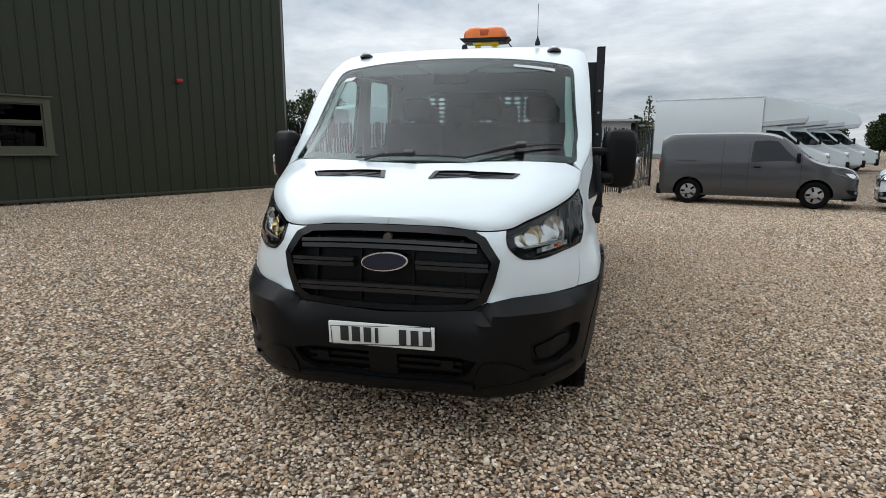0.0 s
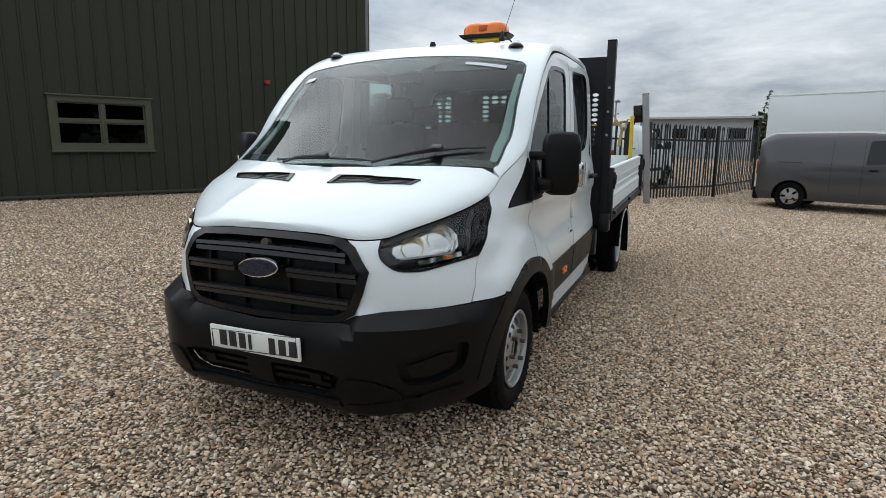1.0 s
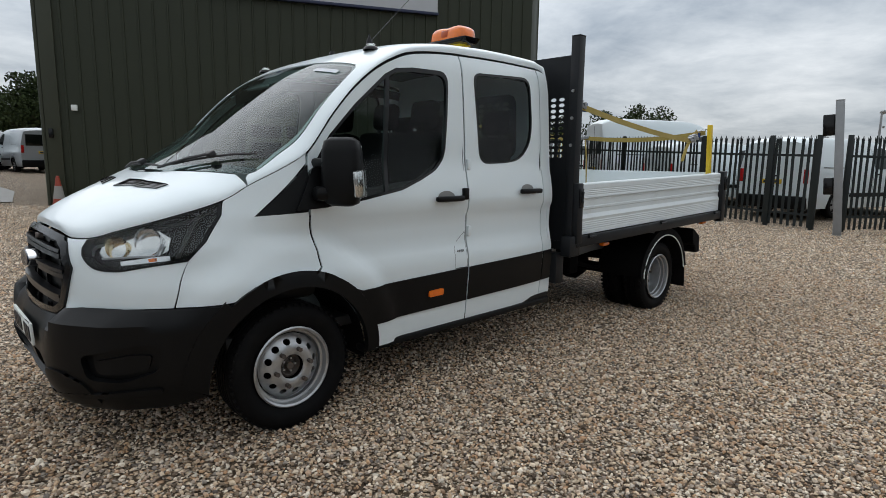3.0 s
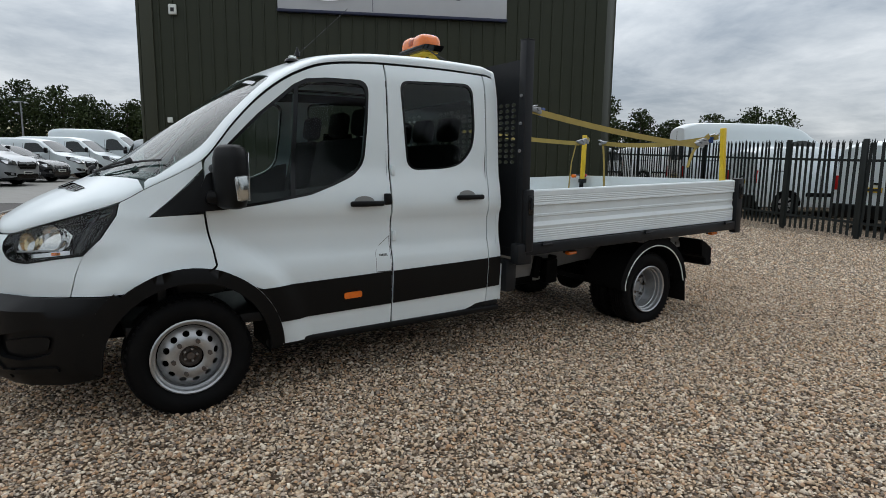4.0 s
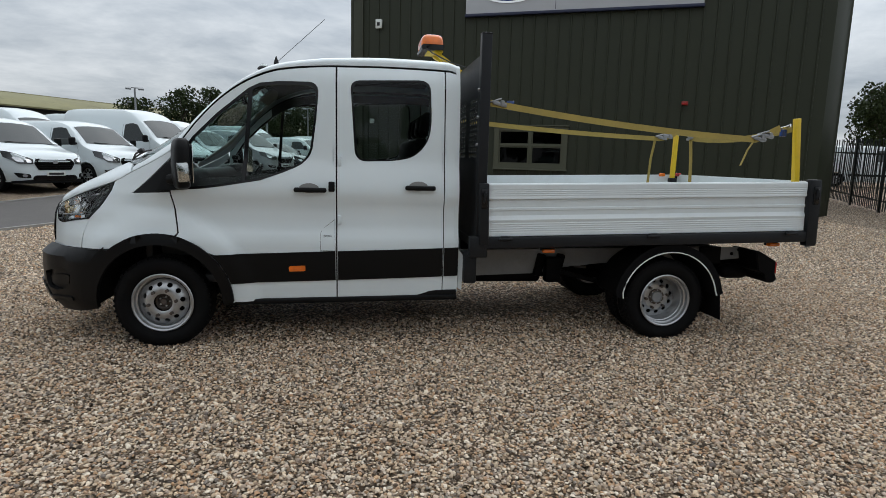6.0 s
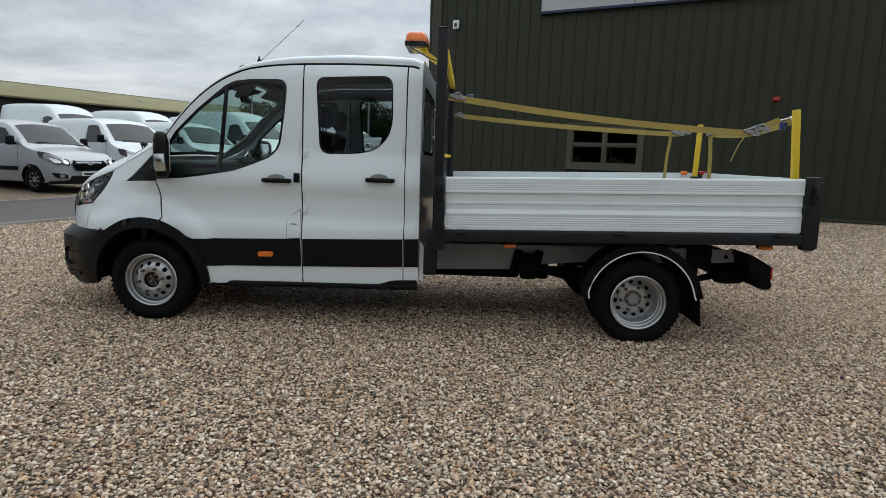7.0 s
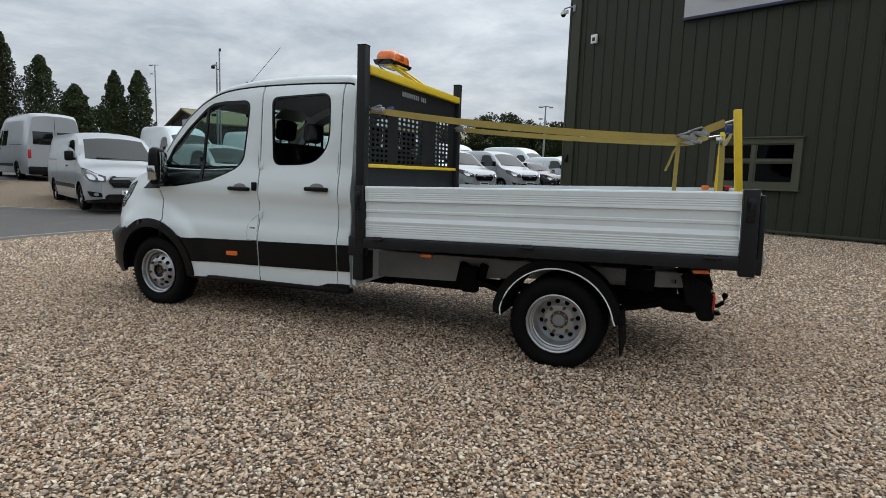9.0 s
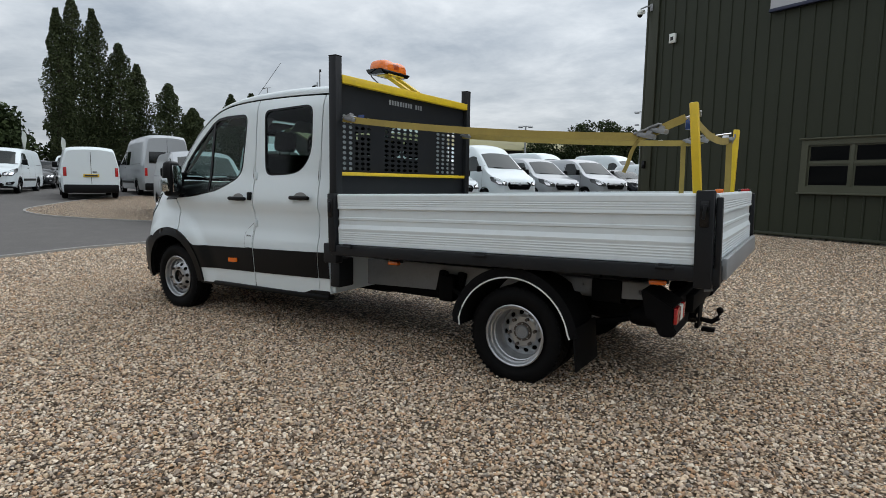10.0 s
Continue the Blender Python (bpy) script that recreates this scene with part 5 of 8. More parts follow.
# roof fittings
for s in (-1, 1):
    my = CENTRE + s * 0.68
    marker = part("roof_marker", lathe([(0.034, 0.0), (0.033, 0.010), (0.022, 0.020), (0.0, 0.024)], (0.715, my, 2.088), "z", 18), LENS, truck, "clear domed roof marker lamp")
    part("marker_base", lathe([(0.05, 0.0), (0.046, 0.012), (0.036, 0.02), (0.0, 0.02)], (0.715, my, 2.070), "z", 18), GLOSS_BLACK, marker)
    part("marker_bulb", lathe([(0.027, 0.0), (0.024, 0.010), (0.012, 0.017), (0.0, 0.019)], (0.715, my, 2.088), "z", 14), PAPER, marker)
part("roof_stub", lathe([(0.022, 0.0), (0.021, 0.018), (0.015, 0.034), (0.0, 0.036)], (0.86, -0.015, 2.128), "z", 16), GLOSS_BLACK, truck, "small black aerial stub")
aerial = part("aerial", tube([(0.80, -0.546, 2.15), (1.16, -0.52, 2.49)], 0.0022, 6), INK, truck, "thin black whip aerial")
part("aerial_foot", lathe([(0.02, 0.0), (0.018, 0.02), (0.008, 0.045), (0.004, 0.06)], (0.79, -0.548, 2.13), "z", 12), GLOSS_BLACK, aerial)
for a, b2, foot in (((-0.375, 0.36), (-0.375, -0.26), (-0.40, 0.30)), ((-0.345, -0.33), (-0.075, -0.765), (-0.385, -0.25))):
    pts = [crown(*on_crown(a[0] + (b2[0] - a[0]) * t, a[1] + (b2[1] - a[1]) * t)) + Vector((-0.008, 0, 0.014)) for t in (0, 0.25, 0.5, 0.75, 1)]
    wp = part("wiper", tube([crown(*on_crown(*foot)) + Vector((-0.012, 0, 0.012)), pts[1] + Vector((-0.022, 0, 0.008)), pts[2] + Vector((-0.012, 0, 0.014))], 0.0075, 6), INK, truck, "black wiper arm")
    part("wiper_blade", tube(pts, 0.0065, 6), INK, wp)
    part("wiper_joint", box((0.04, 0.06, 0.03), pts[2] + Vector((-0.01, 0, 0.012)), 0.008, (0, -30, 0)), INK, wp)
for s in (1, -1):
    arm = part("door_mirror", box((0.10, 0.15, 0.075), (0.15, -s * 1.0, 1.245), 0.03, (0, 0, -s * 12)), BLACK_PLASTIC, truck, "large black door mirror")
    bm = bmesh.new()
    rows = []
    for k, (z, w, d) in enumerate(((1.185, 0.11, 0.06), (1.20, 0.175, 0.09), (1.26, 0.208, 0.112), (1.36, 0.214, 0.114), (1.46, 0.208, 0.108), (1.51, 0.185, 0.09), (1.53, 0.12, 0.055))):
        rows.append([bm.verts.new((0.215 + d / 2 * math.copysign(abs(math.cos(a)) ** 0.55, math.cos(a)), -s * 1.10 + w / 2 * math.copysign(abs(math.sin(a)) ** 0.55, math.sin(a)), z)) for a in (2 * math.pi * j / 20 for j in range(20))])
    for a, c in zip(rows, rows[1:]):
        for j in range(20):
            bm.faces.new((a[j], a[(j + 1) % 20], c[(j + 1) % 20], c[j]))
    bm.faces.new(rows[0][::-1]), bm.faces.new(rows[-1])
    bmesh.ops.recalc_face_normals(bm, faces=bm.faces[:])
    sweep = Matrix.Translation((0.215, -s * 1.10, 0)) @ Matrix.Rotation(radians(s * 27), 4, "Z") @ Matrix.Translation((-0.215, s * 1.10, 0))

    def swept(b):
        bmesh.ops.transform(b, matrix=sweep, verts=b.verts)
        return b
    part("mirror_housing", swept(bm), BLACK_PLASTIC, arm, angle=50)
    part("mirror_arm", box((0.07, 0.16, 0.05), (0.17, -s * 0.99, 1.40), 0.02), BLACK_PLASTIC, arm)
    part("mirror_glass", swept(box((0.006, 0.16, 0.26), (0.2735, -s * 1.10, 1.36), 0.003)), CHROME, arm, "mirror glass")
    ind = part("mirror_indicator", swept(box((0.075, 0.035, 0.135), (0.205, -s * 1.201, 1.30), 0.014, (0, -5, 0))), LAMP_CHROME, arm, "clear indicator lens in the mirror")
    part("indicator_lens", swept(box((0.08, 0.02, 0.14), (0.205, -s * 1.216, 1.30), 0.008, (0, -5, 0))), LENS, ind)
    both = on_side([(0.02, 1.16), (0.19, 1.17), (0.175, 1.40), (0.115, 1.36)])
    part("mirror_foot", patch(side, both if s == 1 else flip(both), step=0.05, off=0.03, thick=0.035), BLACK_PLASTIC, arm)


# wheels
def tyre(at, r, w, parent, s, rim=0.212):
    """A tyre with rounded shoulders, tread blocks and a bead."""
    h = w / 2
    prof = [(rim - 0.01, -h * 0.62), (rim + 0.012, -h * 0.80), (rim + 0.05, -h * 0.98), (r - 0.045, -h * 0.99), (r - 0.018, -h * 0.86), (r - 0.004, -h * 0.72), (r, -h * 0.5)]
    for g in (-0.38, -0.12, 0.14, 0.4):
        prof += [(r, h * (g - 0.06)), (r - 0.009, h * (g - 0.045)), (r - 0.009, h * (g + 0.045)), (r, h * (g + 0.06))]
    prof += [(r, h * 0.5), (r - 0.004, h * 0.72), (r - 0.018, h * 0.86), (r - 0.045, h * 0.99), (rim + 0.05, h * 0.98), (rim + 0.012, h * 0.80), (rim - 0.01, h * 0.62)]
    bm = lathe(prof, at, "y", 64)
    for k in range(52):
        a = 2 * math.pi * (k + 0.5) / 52
        for e in (-1, 1):
            b = box((0.016, w * 0.13, 0.010), (0, e * h * 0.80, r - 0.010), 0.0)
            bmesh.ops.transform(b, matrix=Matrix.Translation(at) @ Matrix.Rotation(a, 4, "Y"), verts=b.verts)
            joined(bm, b)
    t = part("tyre", bm, TREAD, parent, "black road tyre")
    return t


def rim_disc(at, s, parent, depth, rim=0.207, holes=12, hub=0.066, nuts=6, bulge=0.0):
    """A steel wheel: barrel, pierced disc, nuts and hub. depth(r): how far out the disc stands at radius r."""
    h = 0.095
    barrel = [(rim + 0.012, h), (rim + 0.004, h + 0.006), (rim - 0.006, h), (rim - 0.009, h - 0.014), (rim - 0.010, h - 0.030), (rim - 0.022, h - 0.034), (rim - 0.023, h - 0.062), (rim - 0.029, h - 0.066), (rim - 0.034, h - 0.10), (rim - 0.036, -0.03), (rim - 0.034, -0.09), (rim - 0.005, -0.1)]
    r = part("rim", lathe(barrel, at, "y", 56, sign=-s), STEEL, parent, "silver steel rim")
    disc = [((rim - 0.033) * math.cos(a), (rim - 0.033) * math.sin(a)) for a in (2 * math.pi * k / 56 for k in range(56))]
    mid = [(hub * math.cos(a), hub * math.sin(a)) for a in (2 * math.pi * k / 28 for k in range(28))]
    cut = []
    for k in range(holes):
        a = 2 * math.pi * (k + 0.3) / holes
        cut.append([((0.138 + 0.016 * math.cos(b)) * math.cos(a) - 0.0195 * math.sin(b) * math.sin(a), (0.138 + 0.016 * math.cos(b)) * math.sin(a) + 0.0195 * math.sin(b) * math.cos(a)) for b in (2 * math.pi * j / 12 for j in range(12))])
    o = Vector(at)
    bm = patch(lambda u, v: o + Vector((u, -s * depth(math.hypot(u, v)), v)), disc, [mid, *cut], step=0.018, thick=0.006, inside=o + Vector((0, s * 3, 0)))
    part("disc", bm, STEEL, r)
    back = 0.05 - min(0.0, depth(0.1))
    part("dark_backing", cyl(rim - 0.035, 0.01, o + Vector((0, s * (back + 0.03), 0)), "y", 32), CHASSIS, r)
    part("brake_drum", cyl(0.125, 0.04, o + Vector((0, s * back, 0)), "y", 28), CHASSIS, r)
    for k in range(nuts):
        a = 2 * math.pi * (k + 0.15) / nuts
        part("wheel_nut", cyl(0.0125, 0.03, o + Vector((0.098 * math.cos(a), -s * (depth(0.098) + 0.012), 0.098 * math.sin(a))), "y", 6), RUST, r)
    return r


front_depth = smooth_curve([0.0, 0.066, 0.08, 0.118, 0.132, 0.165, 0.19], [0.085, 0.085, 0.092, 0.088, 0.078, 0.052, 0.03])
rear_depth = smooth_curve([0.0, 0.05, 0.08, 0.112, 0.122, 0.165, 0.19], [-0.055, -0.055, -0.055, -0.053, -0.066, -0.078, -0.084])
for s in (1, -1):
    at = (0.0, -s * 0.845, 0.333)
    w = part("front_wheel", cyl(0.06, 0.06, (at[0], at[1] + s * 0.03, at[2]), "y", 24), RUST, truck, "front wheel on a silver steel rim")
    tyre(at, 0.345, 0.215, w, s)
    rim_disc(at, s, w, front_depth)
    part("hub_ring", lathe([(0.064, 0.055), (0.052, 0.06), (0.04, 0.035), (0.024, 0.04), (0.02, 0.066), (0.0, 0.066)], at, "y", 24, sign=-s), RUST, w, "rusty hub bore")
    for k in range(5):
        a = 2 * math.pi * k / 5
        part("hub_bolt", cyl(0.007, 0.012, (at[0] + 0.036 * math.cos(a), at[1] - s * 0.045, at[2] + 0.036 * math.sin(a)), "y", 6), STEEL, w)
    for k, (yy, outer) in enumerate(((0.895, True), (0.655, False))):
        at = (3.945, -s * yy, 0.325)
        w = part("rear_wheel", cyl(0.06, 0.08, (at[0], at[1] - s * (-0.10 if outer else 0.0), at[2]), "y", 24), RUST, truck, "dual rear wheel on a silver steel rim")
        tyre(at, 0.345, 0.195, w, s)
        if outer:
            rim_disc(at, s, w, rear_depth, hub=0.05)
            part("hub_flange", lathe([(0.068, -0.065), (0.066, -0.044), (0.050, -0.042), (0.048, -0.05), (0.0, -0.05)], at, "y", 28, sign=-s), RUST, w, "dark hub flange")
            part("hub_cap", lathe([(0.050, -0.05), (0.049, -0.034), (0.044, -0.028), (0.034, -0.027), (0.032, -0.031), (0.0, -0.030)], at, "y", 28, sign=-s), GALV, w, "dull metal hub cap")
            for k in range(8):
                a = 2 * math.pi * k / 8
                part("hub_bolt", cyl(0.005, 0.008, (at[0] + 0.059 * math.cos(a), at[1] + s * 0.041, at[2] + 0.059 * math.sin(a)), "y", 6), STEEL, w)
        else:
            part("rim", lathe([(0.23, 0.09), (0.2, 0.05), (0.19, -0.09), (0.0, -0.09)], at, "y", 32, sign=-s), STEEL, w)

# chassis
for s in (1, -1):
    rail = [(2.17, 0.42), (3.0, 0.45), (3.22, 0.50), (3.6, 0.54), (4.4, 0.56), (4.72, 0.60), (4.74, 0.70), (2.17, 0.655)]
    part("frame_rail", prism(rail, 0.07, Matrix.Translation((0, -s * 0.44 if s == 1 else 0.37, 0)), 0.006), CHASSIS_GREY, truck, "pale grey chassis rail")
    part("rail_outrigger", box((0.10, 0.18, 0.24), (2.29, -s * 0.90, 0.60), 0.01), GREY_STEEL, truck)
    part("cab_corner_skirt", prism([(2.203, 0.43), (2.235, 0.41), (2.25, 0.68), (2.203, 0.74)], 0.05, Matrix.Translation((0, -0.93 if s == 1 else 0.88, 0)), 0.004), WHITE, truck)
    for x in (3.02, 3.2):
        part("hanger", box((0.07, 0.06, 0.20), (x, -s * 0.46, 0.53), 0.012, (0, 12, 0)), CHASSIS, truck)
    spring = [(3.1 + 1.7 * i / 12, -s * 0.52, 0.36 + 0.16 * ((i - 6) / 6) ** 2) for i in range(13)]
    part("leaf_spring", tube(spring, 0, flat=(0.07, 0.035, (0, 1, 0))), CHASSIS, truck)
    part("spring_shackle", box((0.05, 0.09, 0.16), (4.78, -s * 0.52, 0.57), 0.012, (0, -15, 0)), CHASSIS, truck)
    part("shock_absorber", cyl(0.032, 0.34, (4.12, -s * 0.40, 0.5), segs=14), CHASSIS, truck)
part("rear_axle", cyl(0.055, 1.4, (3.945, 0, 0.325), "y", 18), CHASSIS, truck)
part("differential", lathe([(0.0, -0.16), (0.1, -0.14), (0.17, -0.05), (0.17, 0.05), (0.1, 0.14), (0.0, 0.16)], (3.945, 0, 0.33), "y", 24), CHASSIS, truck)
part("propshaft", tube([(1.4, 0, 0.42), (3.8, 0, 0.36)], 0.045, 12), CHASSIS, truck)
part("fuel_tank", box((0.9, 0.5, 0.24), (1.7, 0.2, 0.38), 0.05), CHASSIS, truck)
part("gearbox", box((0.9, 0.36, 0.28), (0.7, 0, 0.42), 0.07), CHASSIS, truck)
part("air_tank", cyl(0.10, 0.5, (2.62, 0.22, 0.42), "x", 20), CHASSIS, truck)
part("battery_box", box((0.8, 0.3, 0.10), (2.66, -0.24, 0.41), 0.03), CHASSIS, truck)
part("tool_bracket", box((0.14, 0.10, 0.22), (3.12, -0.52, 0.50), 0.02), CHASSIS, truck)
part("exhaust", tube([(0.9, 0.35, 0.36), (2.6, 0.36, 0.38), (3.4, 0.62, 0.42), (4.6, 0.55, 0.45)], 0.035, 10), RUST, truck)
for x in (2.5, 3.3, 4.5, 4.95):
    part("cross_member", box((0.08, 0.8, 0.12), (x, 0, 0.58), 0.012), CHASSIS, truck)
part("tipper_ram", cyl(0.07, 0.5, (3.3, 0, 0.55), segs=18), CHASSIS, truck)
part("sub_frame", box((2.6, 0.72, 0.10), (3.75, 0, 0.755), 0.012, (0, -1.5, 0)), CHASSIS, truck)
part("rear_beam", box((0.06, 1.5, 0.12), (4.910, 0, 0.60), 0.01), CHASSIS, truck, "black rear beam")
tow = part("tow_bar", box((0.10, 1.0, 0.10), (4.890, 0.0, 0.47), 0.014), CHASSIS, truck, "black tow bar with ball hitch")
part("tow_plate", box((0.03, 0.16, 0.20), (4.970, 0.0, 0.44), 0.01), CHASSIS, tow)
part("tow_neck", tube([(4.980, 0, 0.40), (5.060, 0, 0.39), (5.100, 0, 0.42), (5.110, 0, 0.46)], 0.018, 10), CHASSIS, tow)
part("tow_ball", lathe([(0.0, -0.025), (0.018, -0.018), (0.025, 0.0), (0.018, 0.018), (0.0, 0.025)], (5.110, 0, 0.48), "z", 16), CHASSIS, tow)
part("tow_jaw", box((0.09, 0.06, 0.03), (5.040, 0, 0.33), 0.008), CHASSIS, tow)
part("spare_tyre", lathe([(0.16, -0.08), (0.30, -0.095), (0.335, -0.06), (0.335, 0.06), (0.30, 0.095), (0.16, 0.08)], (4.42, 0.0, 0.47), "z", 36), TREAD, truck, "spare tyre slung under the bed")
part("tow_socket", cyl(0.035, 0.06, (4.960, -0.22, 0.45), "x", 16), GLOSS_BLACK, tow)
for s in (1, -1):
    body = [(4.765, 0.735), (4.80, 0.735), (4.965, 0.645), (4.965, 0.532), (4.988, 0.500), (4.968, 0.464), (4.90, 0.460), (4.872, 0.485), (4.862, 0.535), (4.80, 0.57)]
    tl = part("tail_lamp", prism(body, 0.33, Matrix.Translation((0, -0.945 if s == 1 else 0.615, 0)), 0.008), CHASSIS, truck, "black rear lamp cluster with a stepped lower lip")
    part("stop_lens", box((0.028, 0.13, 0.10), (4.967, -s * 0.872, 0.592), 0.008), RED, tl, "red stop lens")
    part("clear_lens", box((0.026, 0.08, 0.10), (4.967, -s * 0.762, 0.592), 0.008), PAPER, tl, "pale reversing lens")
    part("inner_lens", box((0.026, 0.07, 0.10), (4.967, -s * 0.682, 0.592), 0.008), RED, tl)
    part("rail_end", prism([(4.26, 0.632), (4.22, 0.728), (4.81, 0.735), (4.81, 0.635), (4.62, 0.618)], 0.02, Matrix.Translation((0, -0.70 if s == 1 else 0.68, 0)), 0.004, holes=[[(4.33 + 0.012 * math.cos(a), 0.69 + 0.012 * math.sin(a)) for a in (math.pi * k / 4 for k in range(8))], [(4.70, 0.66), (4.735, 0.655), (4.735, 0.685), (4.70, 0.69)], [(4.76, 0.70), (4.78, 0.70), (4.78, 0.718), (4.76, 0.718)]]), CHASSIS_GREY, truck, "pale grey pierced bracket")
    part("hanger_plate", box((0.20, 0.03, 0.15), (4.49, -s * 0.715, 0.665), 0.01), CHASSIS, truck)
    part("silencer", lathe([(0.0, -0.135), (0.035, -0.13), (0.058, -0.105), (0.066, -0.06), (0.066, 0.06), (0.058, 0.105), (0.035, 0.13), (0.0, 0.135)], (4.765, -s * 0.66, 0.512), "x", 20), CHASSIS, truck)
    # mudguard over the dual wheels, with a pale edge
    bm, edge = bmesh.new(), []
    prof = [(3.945 + 0.415 * math.cos(radians(a)), 0.325 + 0.415 * math.sin(radians(a))) for a in range(6, 177, 6)]
    prof = [(3.545, 0.36)] + prof[::-1][1:-1] + [(4.365, 0.38)]
    for i in range(len(prof) - 1):
        (x0, z0), (x1, z1) = prof[i], prof[i + 1]
        bm.faces.new([bm.verts.new(q) for q in ((x0, -s * 1.045, z0), (x1, -s * 1.045, z1), (x1, -s * 0.56, z1), (x0, -s * 0.56, z0))])
    bmesh.ops.remove_doubles(bm, verts=bm.verts, dist=1e-4)
    bmesh.ops.solidify(bm, geom=bm.faces[:], thickness=0.006)
    guard = part("mudguard", bm, RUBBER, truck, "black plastic rear mudguard")
    lipo = prof + [(3.945 + (x - 3.945) * 1.14, 0.325 + (z - 0.325) * 1.14 + 0.01) for x, z in prof[::-1]]
    part("guard_skirt", prism(lipo, 0.012, Matrix.Translation((0, -1.05 if s == 1 else 1.04, 0))), RUBBER, guard)
    part("guard_edge", tube([(x, -s * 1.054, z) for x, z in prof], 0.0055, 6), PAPER, guard, "pale edge bead")
    part("mud_flap", box((0.012, 0.44, 0.28), (4.40, -s * 0.83, 0.31), 0.004, (0, -6, 0)), RUBBER, guard, "black rubber mud flap")

# ---- the bed, which is raked a little up towards the tail
bed = part("bed_floor", box((2.72, 2.10, 0.035), (1.32, 0, 0.0)), ALU, truck, "white aluminium bed floor")
RAKE = Matrix.Translation((2.41, 0, 0.862)) @ Matrix.Rotation(radians(-1.5), 4, "Y")
bed.matrix_basis = RAKE


def bed_part(name, bm, mat, label="", parent=None, angle=35):
    return part(name, bm, mat, parent if parent is not None else bed, label, angle)


PLANK = [(0.0, 0.010), (0.02, 0.010)] + [q for k in range(5) for q in ((0.026 + 0.017 * k, 0.010), (0.030 + 0.017 * k, 0.0084), (0.036 + 0.017 * k, 0.0084), (0.040 + 0.017 * k, 0.010))] + \
        [(0.124, 0.012), (0.156, -0.004), (0.19, -0.004), (0.196, 0.003), (0.212, 0.003), (0.218, -0.004), (0.278, -0.004), (0.283, 0.013), (0.293, 0.013)] + \
        [q for k in range(4) for q in ((0.298 + 0.015 * k, 0.012), (0.302 + 0.015 * k, 0.0104), (0.307 + 0.015 * k, 0.0104), (0.310 + 0.015 * k, 0.012))] + [(0.362, 0.012), (0.388, 0.012), (0.398, 0.006), (0.40, -0.006)]


def dropside(length, matrix):
    """A ribbed aluminium drop side, its outer face towards -y."""
    b = bmesh.new()
    prof = [(z, -d) for z, d in PLANK] + [(0.40, 0.03), (0.0, 0.03)]
    ends = [[b.verts.new((x, y, z)) for z, y in prof] for x in (0, length)]
    n = len(prof)
    for i in range(n):
        b.faces.new((ends[0][i], ends[0][(i + 1) % n], ends[1][(i + 1) % n], ends[1][i]))
    b.faces.new(ends[0][::-1]), b.faces.new(ends[1])
    bmesh.ops.recalc_face_normals(b, faces=b.faces[:])
    bmesh.ops.transform(b, matrix=matrix, verts=b.verts)
    return b


for s in (1, -1):
    m = Matrix.Translation((0.0, -1.062, 0.0)) if s == 1 else Matrix.Translation((2.665, 1.062, 0.0)) @ Matrix.Rotation(math.pi, 4, "Z")
    ds = bed_part("dropside", dropside(2.665, m), ALU, "white ribbed aluminium drop side", angle=20)
    bed_part("side_rail", box((2.80, 0.09, 0.085), (1.33, -s * 1.055, -0.05), 0.008), GREY_STEEL, "dark grey side rail")
    bed_part("front_pillar", box((0.075, 0.075, 0.47), (-0.045, -s * 1.07, 0.17), 0.01), GREY_STEEL, "dark grey corner pillar")
    bed_part("rear_pillar", box((0.095, 0.07, 0.545), (2.717, -s * 1.072, 0.145), 0.01), GREY_STEEL, "dark grey corner pillar")
    for x in (-0.045, 2.718):
        latch = bed_part("latch", box((0.05, 0.02, 0.15), (x, -s * 1.112, 0.29), 0.012), GLOSS_BLACK, "black recessed latch")
        part("latch_lever", box((0.018, 0.016, 0.085), (x, -s * 1.124, 0.30), 0.005, (0, 8, 0)), GREY_STEEL, latch)
    for x in (0.12, 1.32, 2.52):
        hg = bed_part("dropside_hinge", box((0.075, 0.028, 0.032), (x, -s * 1.108, -0.012), 0.006), GREY_STEEL)
        part("hinge_pin", cyl(0.010, 0.10, (x, -s * 1.118, -0.018), "x", 10), GREY_STEEL, hg)
    bed_part("rope_hook", tube([(2.76, -s * 1.04, -0.10), (2.76, -s * 1.04, -0.14), (2.72, -s * 1.04, -0.145)], 0.007, 6), GALV)
    for x in (0.50, 2.46):
        lamp = bed_part("side_marker", box((0.10, 0.05, 0.03), (x, -s * 0.995, -0.135 if x < 1 else -0.125), 0.012), AMBER, "amber side marker lamp")
        part("marker_bracket", box((0.12, 0.02, 0.06), (x, -s * 0.97, -0.105), 0.004), GREY_STEEL, lamp)
m = Matrix.Translation((2.767, -1.03, 0.0)) @ Matrix.Rotation(math.pi / 2, 4, "Z")
bed_part("tailgate", dropside(2.06, m), ALU, "white ribbed aluminium tailgate", angle=20)
for y in (-1.045, 1.045):
    bed_part("tailgate_pillar", box((0.034, 0.05, 0.50), (2.785, y, 0.13), 0.008), GREY_STEEL)
bed_part("rear_rail", box((0.08, 2.14, 0.10), (2.76, 0, -0.06), 0.008), GREY_STEEL, "dark grey rear rail")
bed_part("tail_cover", box((0.03, 1.9, 0.12), (2.81, 0, -0.03), 0.006), GALV, "bare metal strip under the tailgate")
for x in (0.1, 0.7, 1.3, 1.9, 2.5):
    bed_part("floor_bearer", box((0.06, 2.0, 0.07), (x, 0, -0.055), 0.006), GREY_STEEL)
